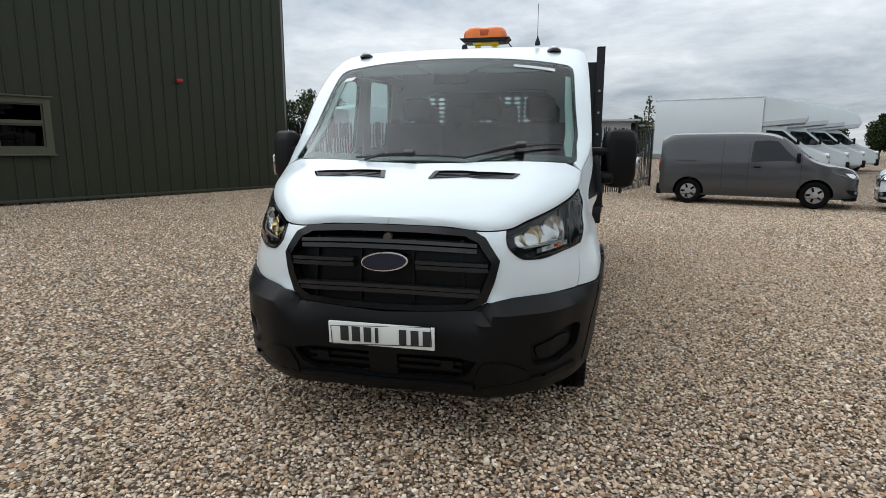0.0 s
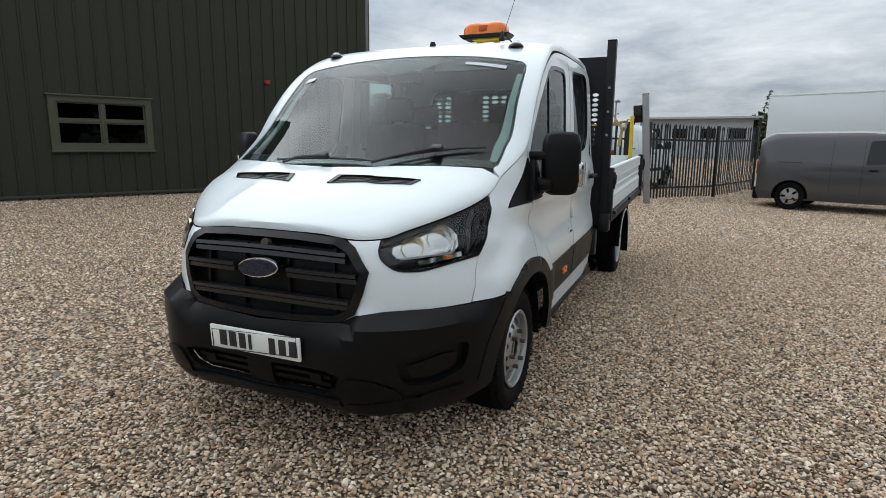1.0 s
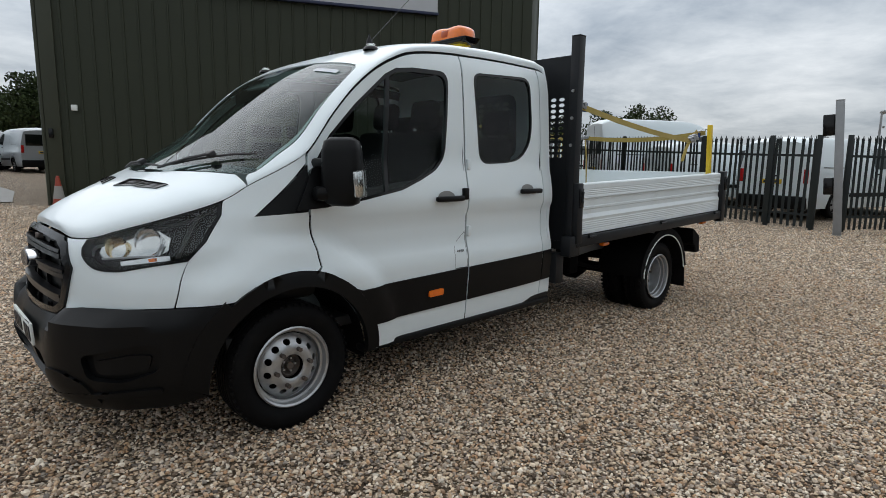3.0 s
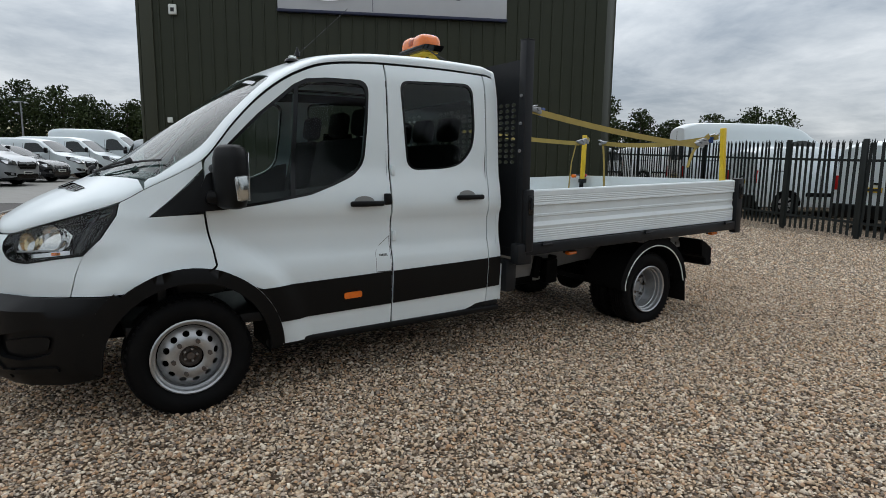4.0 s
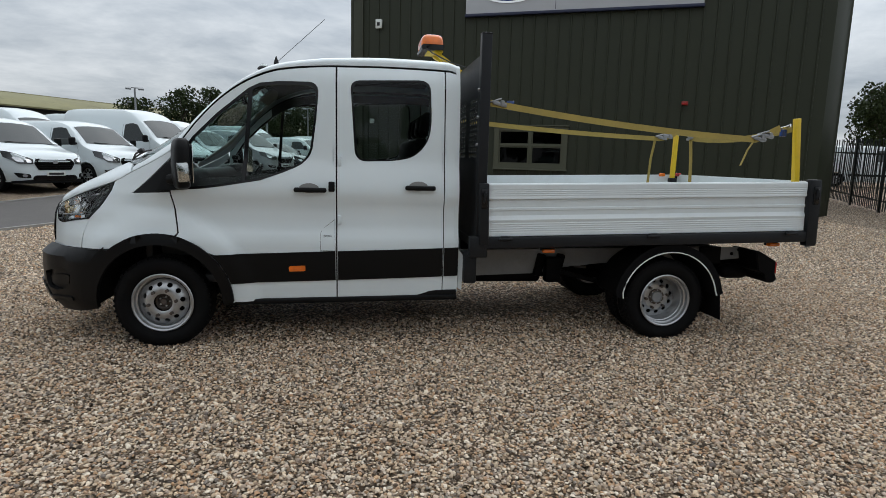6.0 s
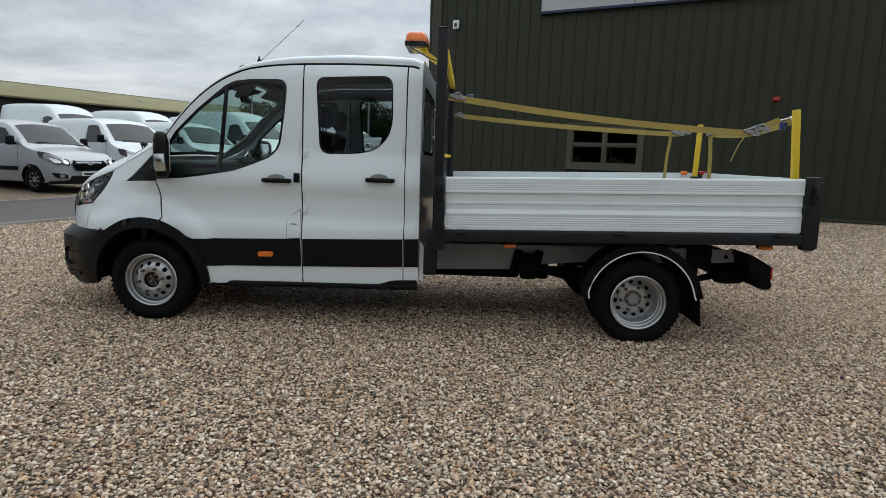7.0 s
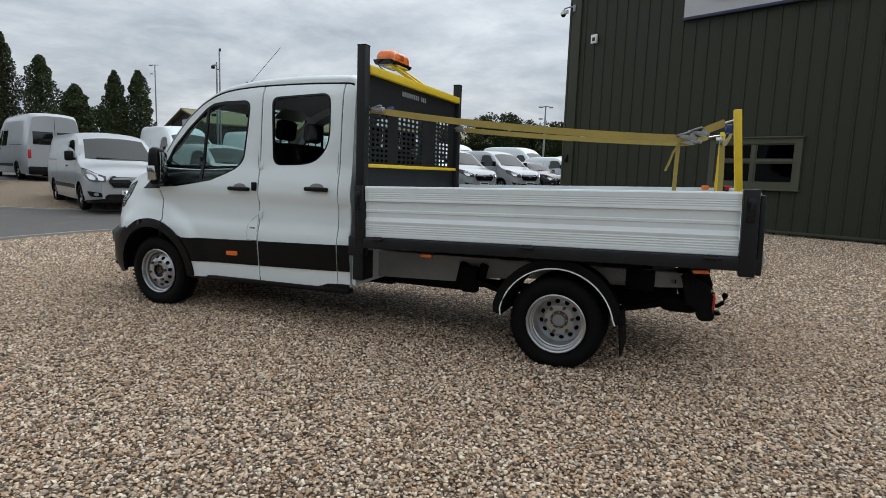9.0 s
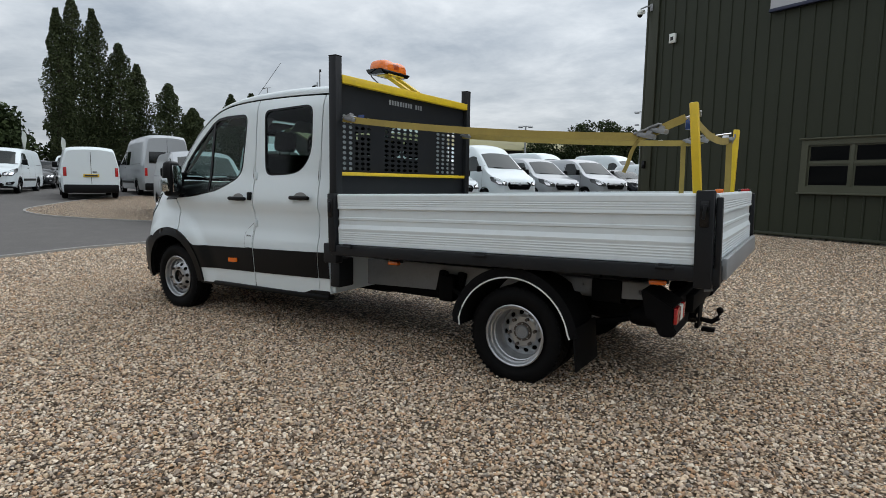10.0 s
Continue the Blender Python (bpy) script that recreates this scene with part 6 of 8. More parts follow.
for x, mt in ((2.53, AMBER), (2.73, RED)):
    bed_part("inner_marker", box((0.065, 0.03, 0.04), (x, 1.0, 0.40), 0.008), mt, "small reflector beside the rear post")

# ---- headboard
head = part("headboard", box((0.02, 2.02, 0.02), (2.335, 0, 0.80)), GREY_STEEL, truck, "dark grey steel headboard with pierced windows")
for s in (1, -1):
    part("headboard_post", box((0.075, 0.075, 1.62), (2.345, -s * 1.03, 1.535), 0.006), GREY_STEEL, head)
    part("post_cap", box((0.077, 0.077, 0.01), (2.345, -s * 1.03, 2.346), 0.003), GLOSS_BLACK, head)
    part("post_foot", box((0.14, 0.09, 0.16), (2.33, -s * 1.05, 0.78), 0.012), GREY_STEEL, head)
holes = []
for y0, cols, pitch in ((-0.95, 5, 0.076), (-0.40, 6, 0.093), (0.45, 4, 0.098)):
    for i in range(cols):
        for j in range(11):
            cy_, cz_ = y0 + pitch * (i + 0.5), 1.47 + j * 0.0425
            w, h = pitch * 0.36, 0.0148
            holes.append([(cy_ + w * math.cos(a), cz_ + h * math.sin(a)) for a in (2 * math.pi * k / 8 + 0.39 for k in range(8))])
part("headboard_panel", patch(lambda a, b2: Vector((2.335, a, b2)), [(-0.995, 0.74), (0.995, 0.74), (0.995, 2.214), (-0.995, 2.214)], holes, step=0.5, thick=0.006, inside=Vector((0, 0, 1.3))), GREY_STEEL, head, "dark panel with rows of punched slots", smooth=False)
part("top_rail", box((0.05, 1.985, 0.065), (2.364, 0, 2.176), 0.006), YELLOW, head, "yellow painted top rail")
part("lower_rail", box((0.035, 1.985, 0.03), (2.352, 0, 1.425), 0.006), YELLOW, head, "yellow painted lower rail")
for k in range(13):
    if k != 9:
        part("letter_bar", box((0.002, 0.026, 0.042), (2.3395, -0.315 + 0.041 * k, 2.075), 0.0008), GALV, head, "pale plain bar of lettering")
for z in (1.55, 1.75, 1.95):
    part("bolt", cyl(0.012, 0.012, (2.30, -1.03, z), "x", 8), GALV, head)

# ---- beacon bar on its bracket
beacon = part("beacon_bar", box((0.20, 0.40, 0.03), (2.06, 0.02, 2.397), 0.012), GLOSS_BLACK, truck, "amber twin beacon light bar on a yellow bracket")
bm = bmesh.new()
rows = []
for k in range(25):
    t = -1 + 2 * k / 24
    yy = 0.02 + 0.205 * t
    wid = 0.10 * (1 - 0.05 * math.exp(-(t / 0.25) ** 2)) * math.sqrt(max(0.02, 1 - abs(t) ** 8))
    hh = 0.104 * (1 - 0.07 * math.exp(-(t / 0.22) ** 2)) * (max(0.03, 1 - abs(t) ** 6)) ** 0.5
    rows.append([bm.verts.new((2.06 + wid * math.copysign(abs(math.cos(a)) ** 0.5, math.cos(a)), yy, 2.409 + hh * math.sin(a) ** 0.62 if math.sin(a) > 1e-6 else 2.409)) for a in (math.pi * j / 14 for j in range(15))])
for a, c in zip(rows, rows[1:]):
    for j in range(14):
        bm.faces.new((a[j], a[j + 1], c[j + 1], c[j]))
bm.faces.new(rows[0]), bm.faces.new(rows[-1][::-1])
bmesh.ops.recalc_face_normals(bm, faces=bm.faces[:])
part("beacon_lens", bm, AMBER, beacon, "amber double domed lens")
part("centre_block", box((0.194, 0.11, 0.075), (2.06, 0.02, 2.447), 0.02), surface("dull_amber_lens", (0.42, 0.07, 0.012), 0.3, vary=0.2, scale=18, bump=0), beacon, "darker amber middle section")
part("lamp_tray", prism([(-0.20, 2.372), (0.18, 2.372), (0.225, 2.41), (-0.245, 2.41)], 0.19, pose(1.965, 0.03, 0, 0, 0, 90) @ Matrix.Translation((0, -0.19, 0)), 0.006), GLOSS_BLACK, beacon, "black tapered lamp tray")
br = part("bracket_plate", box((0.14, 0.24, 0.012), (2.09, 0.02, 2.372), 0.004), YELLOW, beacon, "yellow bracket plate")
for y in (-0.06, 0.10):
    part("bracket_leg", tube([(2.10, y, 2.367), (2.34, y + 0.03, 2.21)], 0, flat=(0.05, 0.03, (0, 1, 0))), YELLOW, br)
part("loom", tube([(2.0, -0.18, 2.382), (2.05, -0.22, 2.335), (2.2, -0.3, 2.25), (2.32, -0.4, 2.2)], 0.006, 6), INK, beacon)

# ---- things lashed in the bed
for y, lab in ((-0.945, "yellow steel post standing at the bed's rear corner"), (0.945, "yellow steel post standing at the far rear corner")):
    post = thing("yellow_post", lab, "post", pose(5.03, y, 1.30), group="posts at the rear of the bed")
    part("tube_post", box((0.046, 0.046, 0.60), (0, 0, 0.245), 0.006, (0, -5.5 if y < 0 else 1, 0)), YELLOW, post)
    part("post_eye", tube([(0.0, -0.03 if y > 0 else 0.03, 0.49), (0.0, -0.06 if y > 0 else 0.06, 0.50), (0.0, -0.06 if y > 0 else 0.06, 0.47)], 0.007, 6), GALV, post)
    part("post_socket", box((0.075, 0.075, 0.05), (0, 0, -0.03), 0.006), GREY_STEEL, post)


def strap(name, label, points, width=0.05, across=(0, 0.25, 1)):
    s = thing(name, label, "strap", pose(*points[0]), group="lashing straps")
    o = Vector(points[0])
    part("webbing", tube([Vector(p) - o for p in points], 0, flat=(width, 0.004, across)), STRAP, s)
    return s


def sag(a, b, d, n=10):
    a, b = Vector(a), Vector(b)
    return [a.lerp(b, i / n) - Vector((0, 0, d * 4 * (i / n) * (1 - i / n))) for i in range(n + 1)]


def buckle(parent, at, rot=0.0):
    o = parent.matrix_world.translation
    bm = box((0.11, 0.05, 0.03), Vector(at) - o, 0.008, (0, 12, rot))
    b = part("ratchet", bm, GALV, parent, "steel ratchet buckle")
    part("ratchet_drum", cyl(0.016, 0.065, Vector(at) - o + Vector((0.02, 0, 0.012)), "y", 12), GALV, b)
    part("ratchet_handle", box((0.09, 0.045, 0.012), Vector(at) - o + Vector((-0.03, 0, 0.025)), 0.004, (0, -18, rot)), GALV, b)


sA = strap("strap", "long yellow lashing strap from the headboard to the near rear post", sag((2.40, -1.0, 1.86), (4.70, -0.875, 1.665), 0.03) + [(4.76, -0.865, 1.685), (4.86, -0.85, 1.735), (4.945, -0.835, 1.772)])
buckle(sA, (2.47, -0.99, 1.855)), buckle(sA, (4.73, -0.87, 1.672), -8), buckle(sA, (4.80, -0.865, 1.70), -20)
part("hook", tube([(2.545, 0.165, -0.088), (2.59, 0.15, -0.075), (2.61, 0.13, -0.06), (2.60, 0.12, -0.085)], 0.007, 6), CHROME, sA, "steel end hook")
part("tail", tube([(2.29, 0.13, -0.20), (2.245, 0.14, -0.28), (2.22, 0.15, -0.36), (2.20, 0.15, -0.41)], 0, flat=(0.04, 0.004, (0.4, 1, 0.2))), STRAP, sA, "loose strap end")
part("blue_tag", box((0.06, 0.012, 0.07), (0.16, 0.03, -0.01), 0.004), BLUE, sA, "small blue strap tag")
part("blue_tag", box((0.05, 0.03, 0.06), (2.57, 0.16, -0.13), 0.006), BLUE, sA, "small blue strap tag")
sB = strap("strap", "long yellow lashing strap from the headboard to the far rear post", sag((2.40, 0.87, 1.86), (4.70, 0.72, 1.725), 0.02) + [(4.78, 0.725, 1.735), (4.90, 0.74, 1.785)])
buckle(sB, (2.46, 0.87, 1.855)), buckle(sB, (4.73, 0.71, 1.735)), buckle(sB, (4.80, 0.715, 1.75), 10)
part("hook", tube([(2.50, -0.13, -0.075), (2.56, -0.06, -0.06), (2.60, 0.0, -0.05)], 0.007, 6), CHROME, sB, "steel end hook")
sC = strap("strap", "short yellow strap across the rear posts", sag((5.00, -0.90, 1.76), (5.02, 0.64, 1.735), 0.05))
buckle(sC, (5.02, 0.62, 1.735), 90)
strap("strap", "yellow strap hanging down from the far buckle", [(4.66, 0.72, 1.72), (4.655, 0.78, 1.5), (4.65, 0.82, 1.0)], 0.04, (1, 0.5, 0))
strap("strap", "yellow strap hanging down beside the rear post", [(5.02, 0.62, 1.72), (5.03, 0.60, 1.5), (5.04, 0.58, 1.0)], 0.045, (1, 0.3, 0))

# ---------------------------------------------------------------- other vehicles in the yard
SILVER = surface("silver_vehicle_paint", (0.40, 0.42, 0.44), 0.28, metal=0.3, rough_vary=0.01, vary=0.02, grain=0.03, coat=0.5, bump=0)
GREY_PAINT = surface("dark_grey_vehicle_paint", (0.060, 0.062, 0.066), 0.28, metal=0.2, rough_vary=0.01, vary=0.02, grain=0.05, coat=0.6, bump=0)
DARK_PAINT = surface("black_vehicle_paint", (0.02, 0.022, 0.026), 0.25, vary=0.08, coat=0.6, bump=0)
ALLOY = surface("alloy_wheel", (0.5, 0.5, 0.51), 0.3, metal=0.8, vary=0.1, bump=0)
LAMP_SMOKE = surface("smoked_lamp_lens", (0.06, 0.062, 0.066), 0.12, vary=0.3, scale=14, bump=0, coat=0.5)
YELLOW_PLATE = surface("yellow_number_plate", (0.65, 0.45, 0.03), 0.45, vary=0.05, bump=0)

# name: length, half width, roof line (x, z), belt height, windscreen foot and head (x), wheel x, wheel radius
KINDS = {
    "long": (5.34, 0.985, [(0, 0.80), (0.05, 0.92), (0.3, 1.04), (0.75, 1.14), (0.95, 1.21), (1.35, 1.52), (1.75, 1.81), (2.05, 1.92), (2.6, 1.97), (4.9, 1.97), (5.22, 1.93), (5.34, 1.84)], 1.20, 0.93, 1.72, (0.93, 4.23), 0.33),
    "panel": (4.62, 0.96, [(0, 0.80), (0.05, 0.92), (0.3, 1.02), (0.75, 1.13), (0.95, 1.20), (1.35, 1.52), (1.7, 1.78), (2.0, 1.88), (2.5, 1.92), (4.25, 1.91), (4.53, 1.86), (4.62, 1.77)], 1.14, 0.93, 1.70, (0.88, 3.84), 0.34),
    "mid": (4.97, 0.985, [(0, 0.80), (0.05, 0.92), (0.3, 1.04), (0.75, 1.14), (0.95, 1.21), (1.35, 1.52), (1.75, 1.81), (2.05, 1.92), (2.6, 1.97), (4.5, 1.97), (4.85, 1.93), (4.97, 1.84)], 1.20, 0.93, 1.72, (0.93, 3.87), 0.33),
    "tall": (5.53, 1.0, [(0, 0.86), (0.05, 0.99), (0.35, 1.13), (0.75, 1.29), (0.95, 1.42), (1.4, 1.8), (1.85, 2.15), (2.15, 2.36), (2.7, 2.48), (4.9, 2.52), (5.4, 2.47), (5.53, 2.36)], 1.32, 0.92, 1.78, (1.02, 4.32), 0.34),
    "small": (4.42, 0.92, [(0, 0.74), (0.05, 0.88), (0.4, 1.02), (0.85, 1.10), (1.05, 1.16), (1.4, 1.44), (1.78, 1.70), (2.15, 1.79), (2.8, 1.82), (3.9, 1.81), (4.3, 1.76), (4.42, 1.66)], 1.14, 1.02, 1.74, (0.86, 3.64), 0.32),
    "big": (6.0, 1.02, [(0, 0.90), (0.05, 1.02), (0.35, 1.16), (0.75, 1.32), (0.95, 1.45), (1.4, 1.85), (1.85, 2.22), (2.15, 2.45), (2.7, 2.57), (5.4, 2.62), (5.88, 2.58), (6.0, 2.48)], 1.34, 0.92, 1.8, (1.0, 4.64), 0.35),
    "car": (4.3, 0.9, [(0, 0.62), (0.05, 0.74), (0.4, 0.86), (0.95, 0.95), (1.15, 1.0), (1.5, 1.22), (1.9, 1.42), (2.3, 1.48), (3.2, 1.47), (3.8, 1.36), (4.15, 1.1), (4.3, 0.9)], 0.95, 1.12, 1.88, (0.85, 3.45), 0.32),
}

BUILT = {}


def vehicle(kind, paint, label, category, place, group="", rear_glass=False, plate=None, rim_mat=None, side_glass=False, high_cab=False):
    """A parked van or car: x runs back from its nose, the body wrapped round sections with wheel openings cut."""
    L, W, roof, belt, g0, g1, wheels, wr = KINDS[kind]
    rim_mat, plate = rim_mat or STEEL, YELLOW_PLATE
    key = (kind, paint.name, rear_glass, plate.name, rim_mat.name, side_glass)
    if key in BUILT:
        twin = copy_thing(BUILT[key], place)
        if not group and "group" in twin:
            del twin["group"]
        return tagged(twin, label, category, group)
    v = BUILT[key] = thing("car" if kind == "car" else "van", label, category, place, group)
    zt = smooth_curve([p[0] for p in roof], [p[1] for p in roof])
    wid = smooth_curve([0, 0.04, 0.12, 0.28, 0.55, 1.0, L - 0.6, L - 0.12, L], [W * 0.70, W * 0.79, W * 0.88, W * 0.95, W * 0.99, W, W, W * 0.975, W * 0.93])
    zb = 0.24

    def section(x, s):
        m = s if s <= 1 else 2 - s
        w, t = wid(x), zt(x)
        b = min(belt, t - 0.10)
        tall = max(0.0, t - b)
        wt = w - min(0.20, tall * 0.21) - 0.015
        pts = [(0.0, w - 0.05, zb), (0.12, w - 0.005, zb + 0.18), (0.30, w, zb + (b - zb) * 0.55), (0.5, w - 0.012, b), (0.74, wt + 0.02, t - min(0.13, tall * 0.4)), (0.84, wt - 0.055, t - 0.035), (1.0, 0.0, t + 0.02)]
        for (s0, y0, z0), (s1, y1, z1) in zip(pts, pts[1:]):
            if m <= s1:
                k = (m - s0) / (s1 - s0)
                if s1 == 1.0:
                    y, z = y0 * (1 - k), z0 + (z1 - z0) * (1 - (1 - k) ** 2)
                else:
                    y, z = y0 + (y1 - y0) * k, z0 + (z1 - z0) * k
                break
        return Vector((x, -y if s <= 1 else y, z))

    def s_of(x, z):
        lo, hi = 0.0, 0.84
        for _ in range(24):
            m = (lo + hi) / 2
            if section(x, m).z < z:
                lo = m
            else:
                hi = m
        return lo

    def s_of_y(x, y):
        lo, hi = 0.5, 1.0
        for _ in range(24):
            m = (lo + hi) / 2
            if -section(x, m).y > y:
                lo = m
            else:
                hi = m
        return lo

    def near(pts, far=False):
        o = [(x, s_of(x, z)) for x, z in pts]
        return o if not far else [(x, 2 - s) for x, s in o]

    mid = Vector((L * 0.5, 0, 0.9))
    holes = []
    for wx in wheels:
        ring = [(wx + (wr + 0.055) * math.cos(a), max(zb + 0.005, wr + (wr + 0.055) * math.sin(a))) for a in (math.pi * k / 12 - 0.12 + 0.24 * (k / 12 - 0.0) * 0 for k in range(-1, 14))]
        ring = [(x, z) for x, z in ring]
        for far in (False, True):
            holes.append(near(ring, far))
    body = part("body", patch(section, [(0.0, 0.004), (L, 0.004), (L, 1.996), (0.0, 1.996)], holes, grid=(0.15, 0.06), inside=mid), paint, v, angle=40)
    nose = [section(0.0, k / 12) for k in range(25)]
    tail = [section(L, k / 12) for k in range(25)]
    for nm, loop in (("nose_panel", nose), ("tail_panel", tail[::-1])):
        bm = bmesh.new()
        bm.faces.new([bm.verts.new(p) for p in loop])
        part(nm, bm, paint, v)
    part("floor_pan", box((L - 0.3, W * 1.2, 0.1), (L / 2, 0, zb + 0.05), 0.02), CHASSIS, v)
    for wx in wheels:
        part("wheel_well", box((wr * 2.3, W * 1.62, wr * 1.2), (wx, 0, wr * 1.25), 0.05), CHASSIS, v)
    # glass
    foot, headx = g0 + 0.05, g1
    scr = []
    for k in range(9):
        t = -1 + k / 4
        x = foot + 0.10 * t * t
        s = s_of_y(x, abs(t) * wid(x) * 0.80)
        scr.append((x, s if t <= 0 else 2 - s))
    for k in range(9):
        t = 1 - k / 4
        x = headx - 0.02 * t * t
        s = s_of_y(x, abs(t) * wid(x) * 0.70)
        scr.append((x, s if t <= 0 else 2 - s))
    ws = part("windscreen", patch(section, scr, grid=(0.12, 0.06), off=0.006, inside=mid), PRIVACY, v, "dark reflecting windscreen")
    part("wiper", tube([section(foot + 0.06, 0.80) + Vector((-0.02, 0, 0.02)), section(foot + 0.09, 1.1) + Vector((-0.02, 0, 0.02))], 0.012, 5), INK, ws)
    top = min(zt(g1 + 0.5) - 0.22, belt + 0.62)
    cab = [(g0 + 0.32, belt + 0.03), (g1 + 0.08, top), (g1 + 0.62, top), (g1 + 0.66, belt + 0.0)]
    side_panes = [cab]
    if side_glass or kind == "car":
        side_panes += [[(g1 + 0.74, belt), (g1 + 0.74, top), (g1 + 1.5, top - (0.04 if kind == "car" else 0)), (g1 + (1.75 if kind == "car" else 1.5), belt)]]
    for far in (False, True):
        for pane in side_panes:
            part("side_window", patch(section, near(rounded(pane, 0.05, 3), far), grid=(0.15, 0.08), off=0.005, inside=mid), PRIVACY, v, "dark side window")
        # door seams, handles, rub strip and mirrors
        for x in (g0 + 0.28, g1 + 0.70, min(L - 1.6, g1 + 1.95)):
            part("door_seam", patch(section, near([(x, 0.45), (x + 0.012, 0.45), (x + 0.012, top), (x, top)], far), grid=(0.3, 0.08), off=0.002, inside=mid), INK, v)
        sg = 1 if far else -1
        p = section(g1 + 0.50, s_of(g1 + 0.5, belt - 0.12))
        part("door_handle", box((0.17, 0.03, 0.035), (p.x, sg * (abs(p.y) + 0.015), p.z), 0.012), BLACK_PLASTIC, v)
        if kind != "panel":
            part("rub_strip", patch(section, near([(wheels[0] + wr + 0.15, 0.52), (wheels[1] - wr - 0.15, 0.52), (wheels[1] - wr - 0.15, 0.62), (wheels[0] + wr + 0.15, 0.62)], far), grid=(0.3, 0.08), off=0.014, thick=0.02, inside=mid), BLACK_PLASTIC, v)
        p = section(g0 + 0.36, s_of(g0 + 0.36, belt + 0.08))
        mir = part("door_mirror", box((0.10, 0.20, 0.24 if kind != "car" else 0.15), (p.x, sg * (abs(p.y) + 0.14), p.z + 0.05), 0.04), BLACK_PLASTIC if kind != "car" else paint, v)
        part("mirror_arm", box((0.06, 0.12, 0.06), (p.x, sg * (abs(p.y) + 0.03), p.z - 0.02), 0.02), BLACK_PLASTIC, mir)
        if kind != "car":
            zz = belt + 0.02
            part("load_rail", patch(section, near([(g1 + 1.95, zz), (L - 0.45, zz), (L - 0.45, zz + 0.02), (g1 + 1.95, zz + 0.02)], far), grid=(0.3, 0.08), off=0.006, inside=mid), INK, v)

    def face(y, z, off=0.0):
        lo, hi = 0.0, 0.6
        a = abs(y)
        if a <= wid(0.0):
            x = 0.0
        else:
            for _ in range(24):
                m = (lo + hi) / 2
                if wid(m) + 0.006 < a:
                    lo = m
                else:
                    hi = m
            x = lo
        lift = max(0.0, z - (roof[0][1] - 0.02))
        return Vector((x + lift * 0.6, y, z))

    hz = roof[1][1]
    inn = Vector((L, 0, 0.6))

    def front(name, pts, mat, label="", off=0.012, thick=0.03, both=True):
        for sg in ((1, -1) if both else (1,)):
            part(name, patch(face, [(sg * y, z) for y, z in pts], grid=(0.1, 0.1), off=off, thick=thick, inside=inn), mat, v, label)
    deep = 0.52 if kind in ("tall", "big") else 0.33
    front("bumper", [(-W * 0.95, 0.22), (W * 0.95, 0.22), (W * 0.97, deep - 0.05), (W * 0.6, deep), (-W * 0.6, deep), (-W * 0.97, deep - 0.05)], BLACK_PLASTIC, "black lower bumper", both=False)
    front("lower_intake", rounded([(-W * 0.56, 0.27), (W * 0.56, 0.27), (W * 0.64, 0.36), (W * 0.56, 0.43), (-W * 0.56, 0.43), (-W * 0.64, 0.36)], 0.03), GLOSS_BLACK, "black lower air intake", off=0.016, both=False)
    hexagon = lambda m: rounded([(-W * 0.44 - m, hz - 0.33 - m), (W * 0.44 + m, hz - 0.33 - m), (W * 0.55 + m * 1.4, hz - 0.17), (W * 0.46 + m, hz - 0.06 + m), (-W * 0.46 - m, hz - 0.06 + m), (-W * 0.55 - m * 1.4, hz - 0.17)], 0.03)
    front("grille_surround", hexagon(0.022), GALV if paint is not WHITE else BLACK_PLASTIC, off=0.010, both=False)
    front("grille", hexagon(0.0), GLOSS_BLACK, "black grille", off=0.016, both=False)
    for k in range(4):
        z, w = hz - 0.30 + k * 0.065, W * (0.45 + 0.08 * (k > 0) - 0.05 * (k > 2))
        front("grille_bar", [(-w, z), (w, z), (w, z + 0.014), (-w, z + 0.014)], BLACK_PLASTIC, off=0.026, thick=0.02, both=False)
    front("badge", [(0.075 * math.cos(q), hz - 0.155 + 0.032 * math.sin(q)) for q in (2 * math.pi * k / 16 for k in range(16))], GALV, off=0.034, thick=0.02, both=False)
    lamp = rounded([(W * 0.60, hz - 0.20), (W * 0.90, hz - 0.19), (W * 0.99, hz - 0.04), (W * 0.99, hz + 0.14), (W * 0.93, hz + 0.10), (W * 0.78, hz + 0.0), (W * 0.58, hz - 0.07)], 0.025)
    front("headlamp", lamp, LAMP_SMOKE, "headlamp")
    front("reflector", rounded([(W * 0.64, hz - 0.165), (W * 0.75, hz - 0.16), (W * 0.775, hz - 0.05), (W * 0.65, hz - 0.095)], 0.03), CHROME, off=0.015, thick=0.01)
    front("reflector", rounded([(W * 0.80, hz - 0.155), (W * 0.91, hz - 0.14), (W * 0.945, hz - 0.02), (W * 0.82, hz - 0.04)], 0.03), CHROME, off=0.015, thick=0.01)
    front("fog_recess", rounded([(W * 0.68, 0.36), (W * 0.90, 0.37), (W * 0.95, 0.50), (W * 0.70, 0.46)], 0.03), BLACK_PLASTIC, off=0.018)
    front("fog_lamp", [(W * 0.80 + 0.045 * math.cos(q), 0.425 + 0.04 * math.sin(q)) for q in (2 * math.pi * k / 14 for k in range(14))], GALV, off=0.026, thick=0.02)
    pl = part("number_plate", box((0.02, 0.52, 0.11), (-0.03, 0, 0.47), 0.004), PAPER, v, "number plate")
    part("plate_bar", box((0.006, 0.42, 0.06), (-0.041, 0, 0.47), 0.002), INK, pl)
    # tail
    rp = part("number_plate", box((0.02, 0.52, 0.11), (L + 0.015, 0, 0.88), 0.004), plate, v, "yellow rear number plate")
    part("plate_bar", box((0.006, 0.42, 0.06), (L + 0.026, 0, 0.88), 0.002), INK, rp)
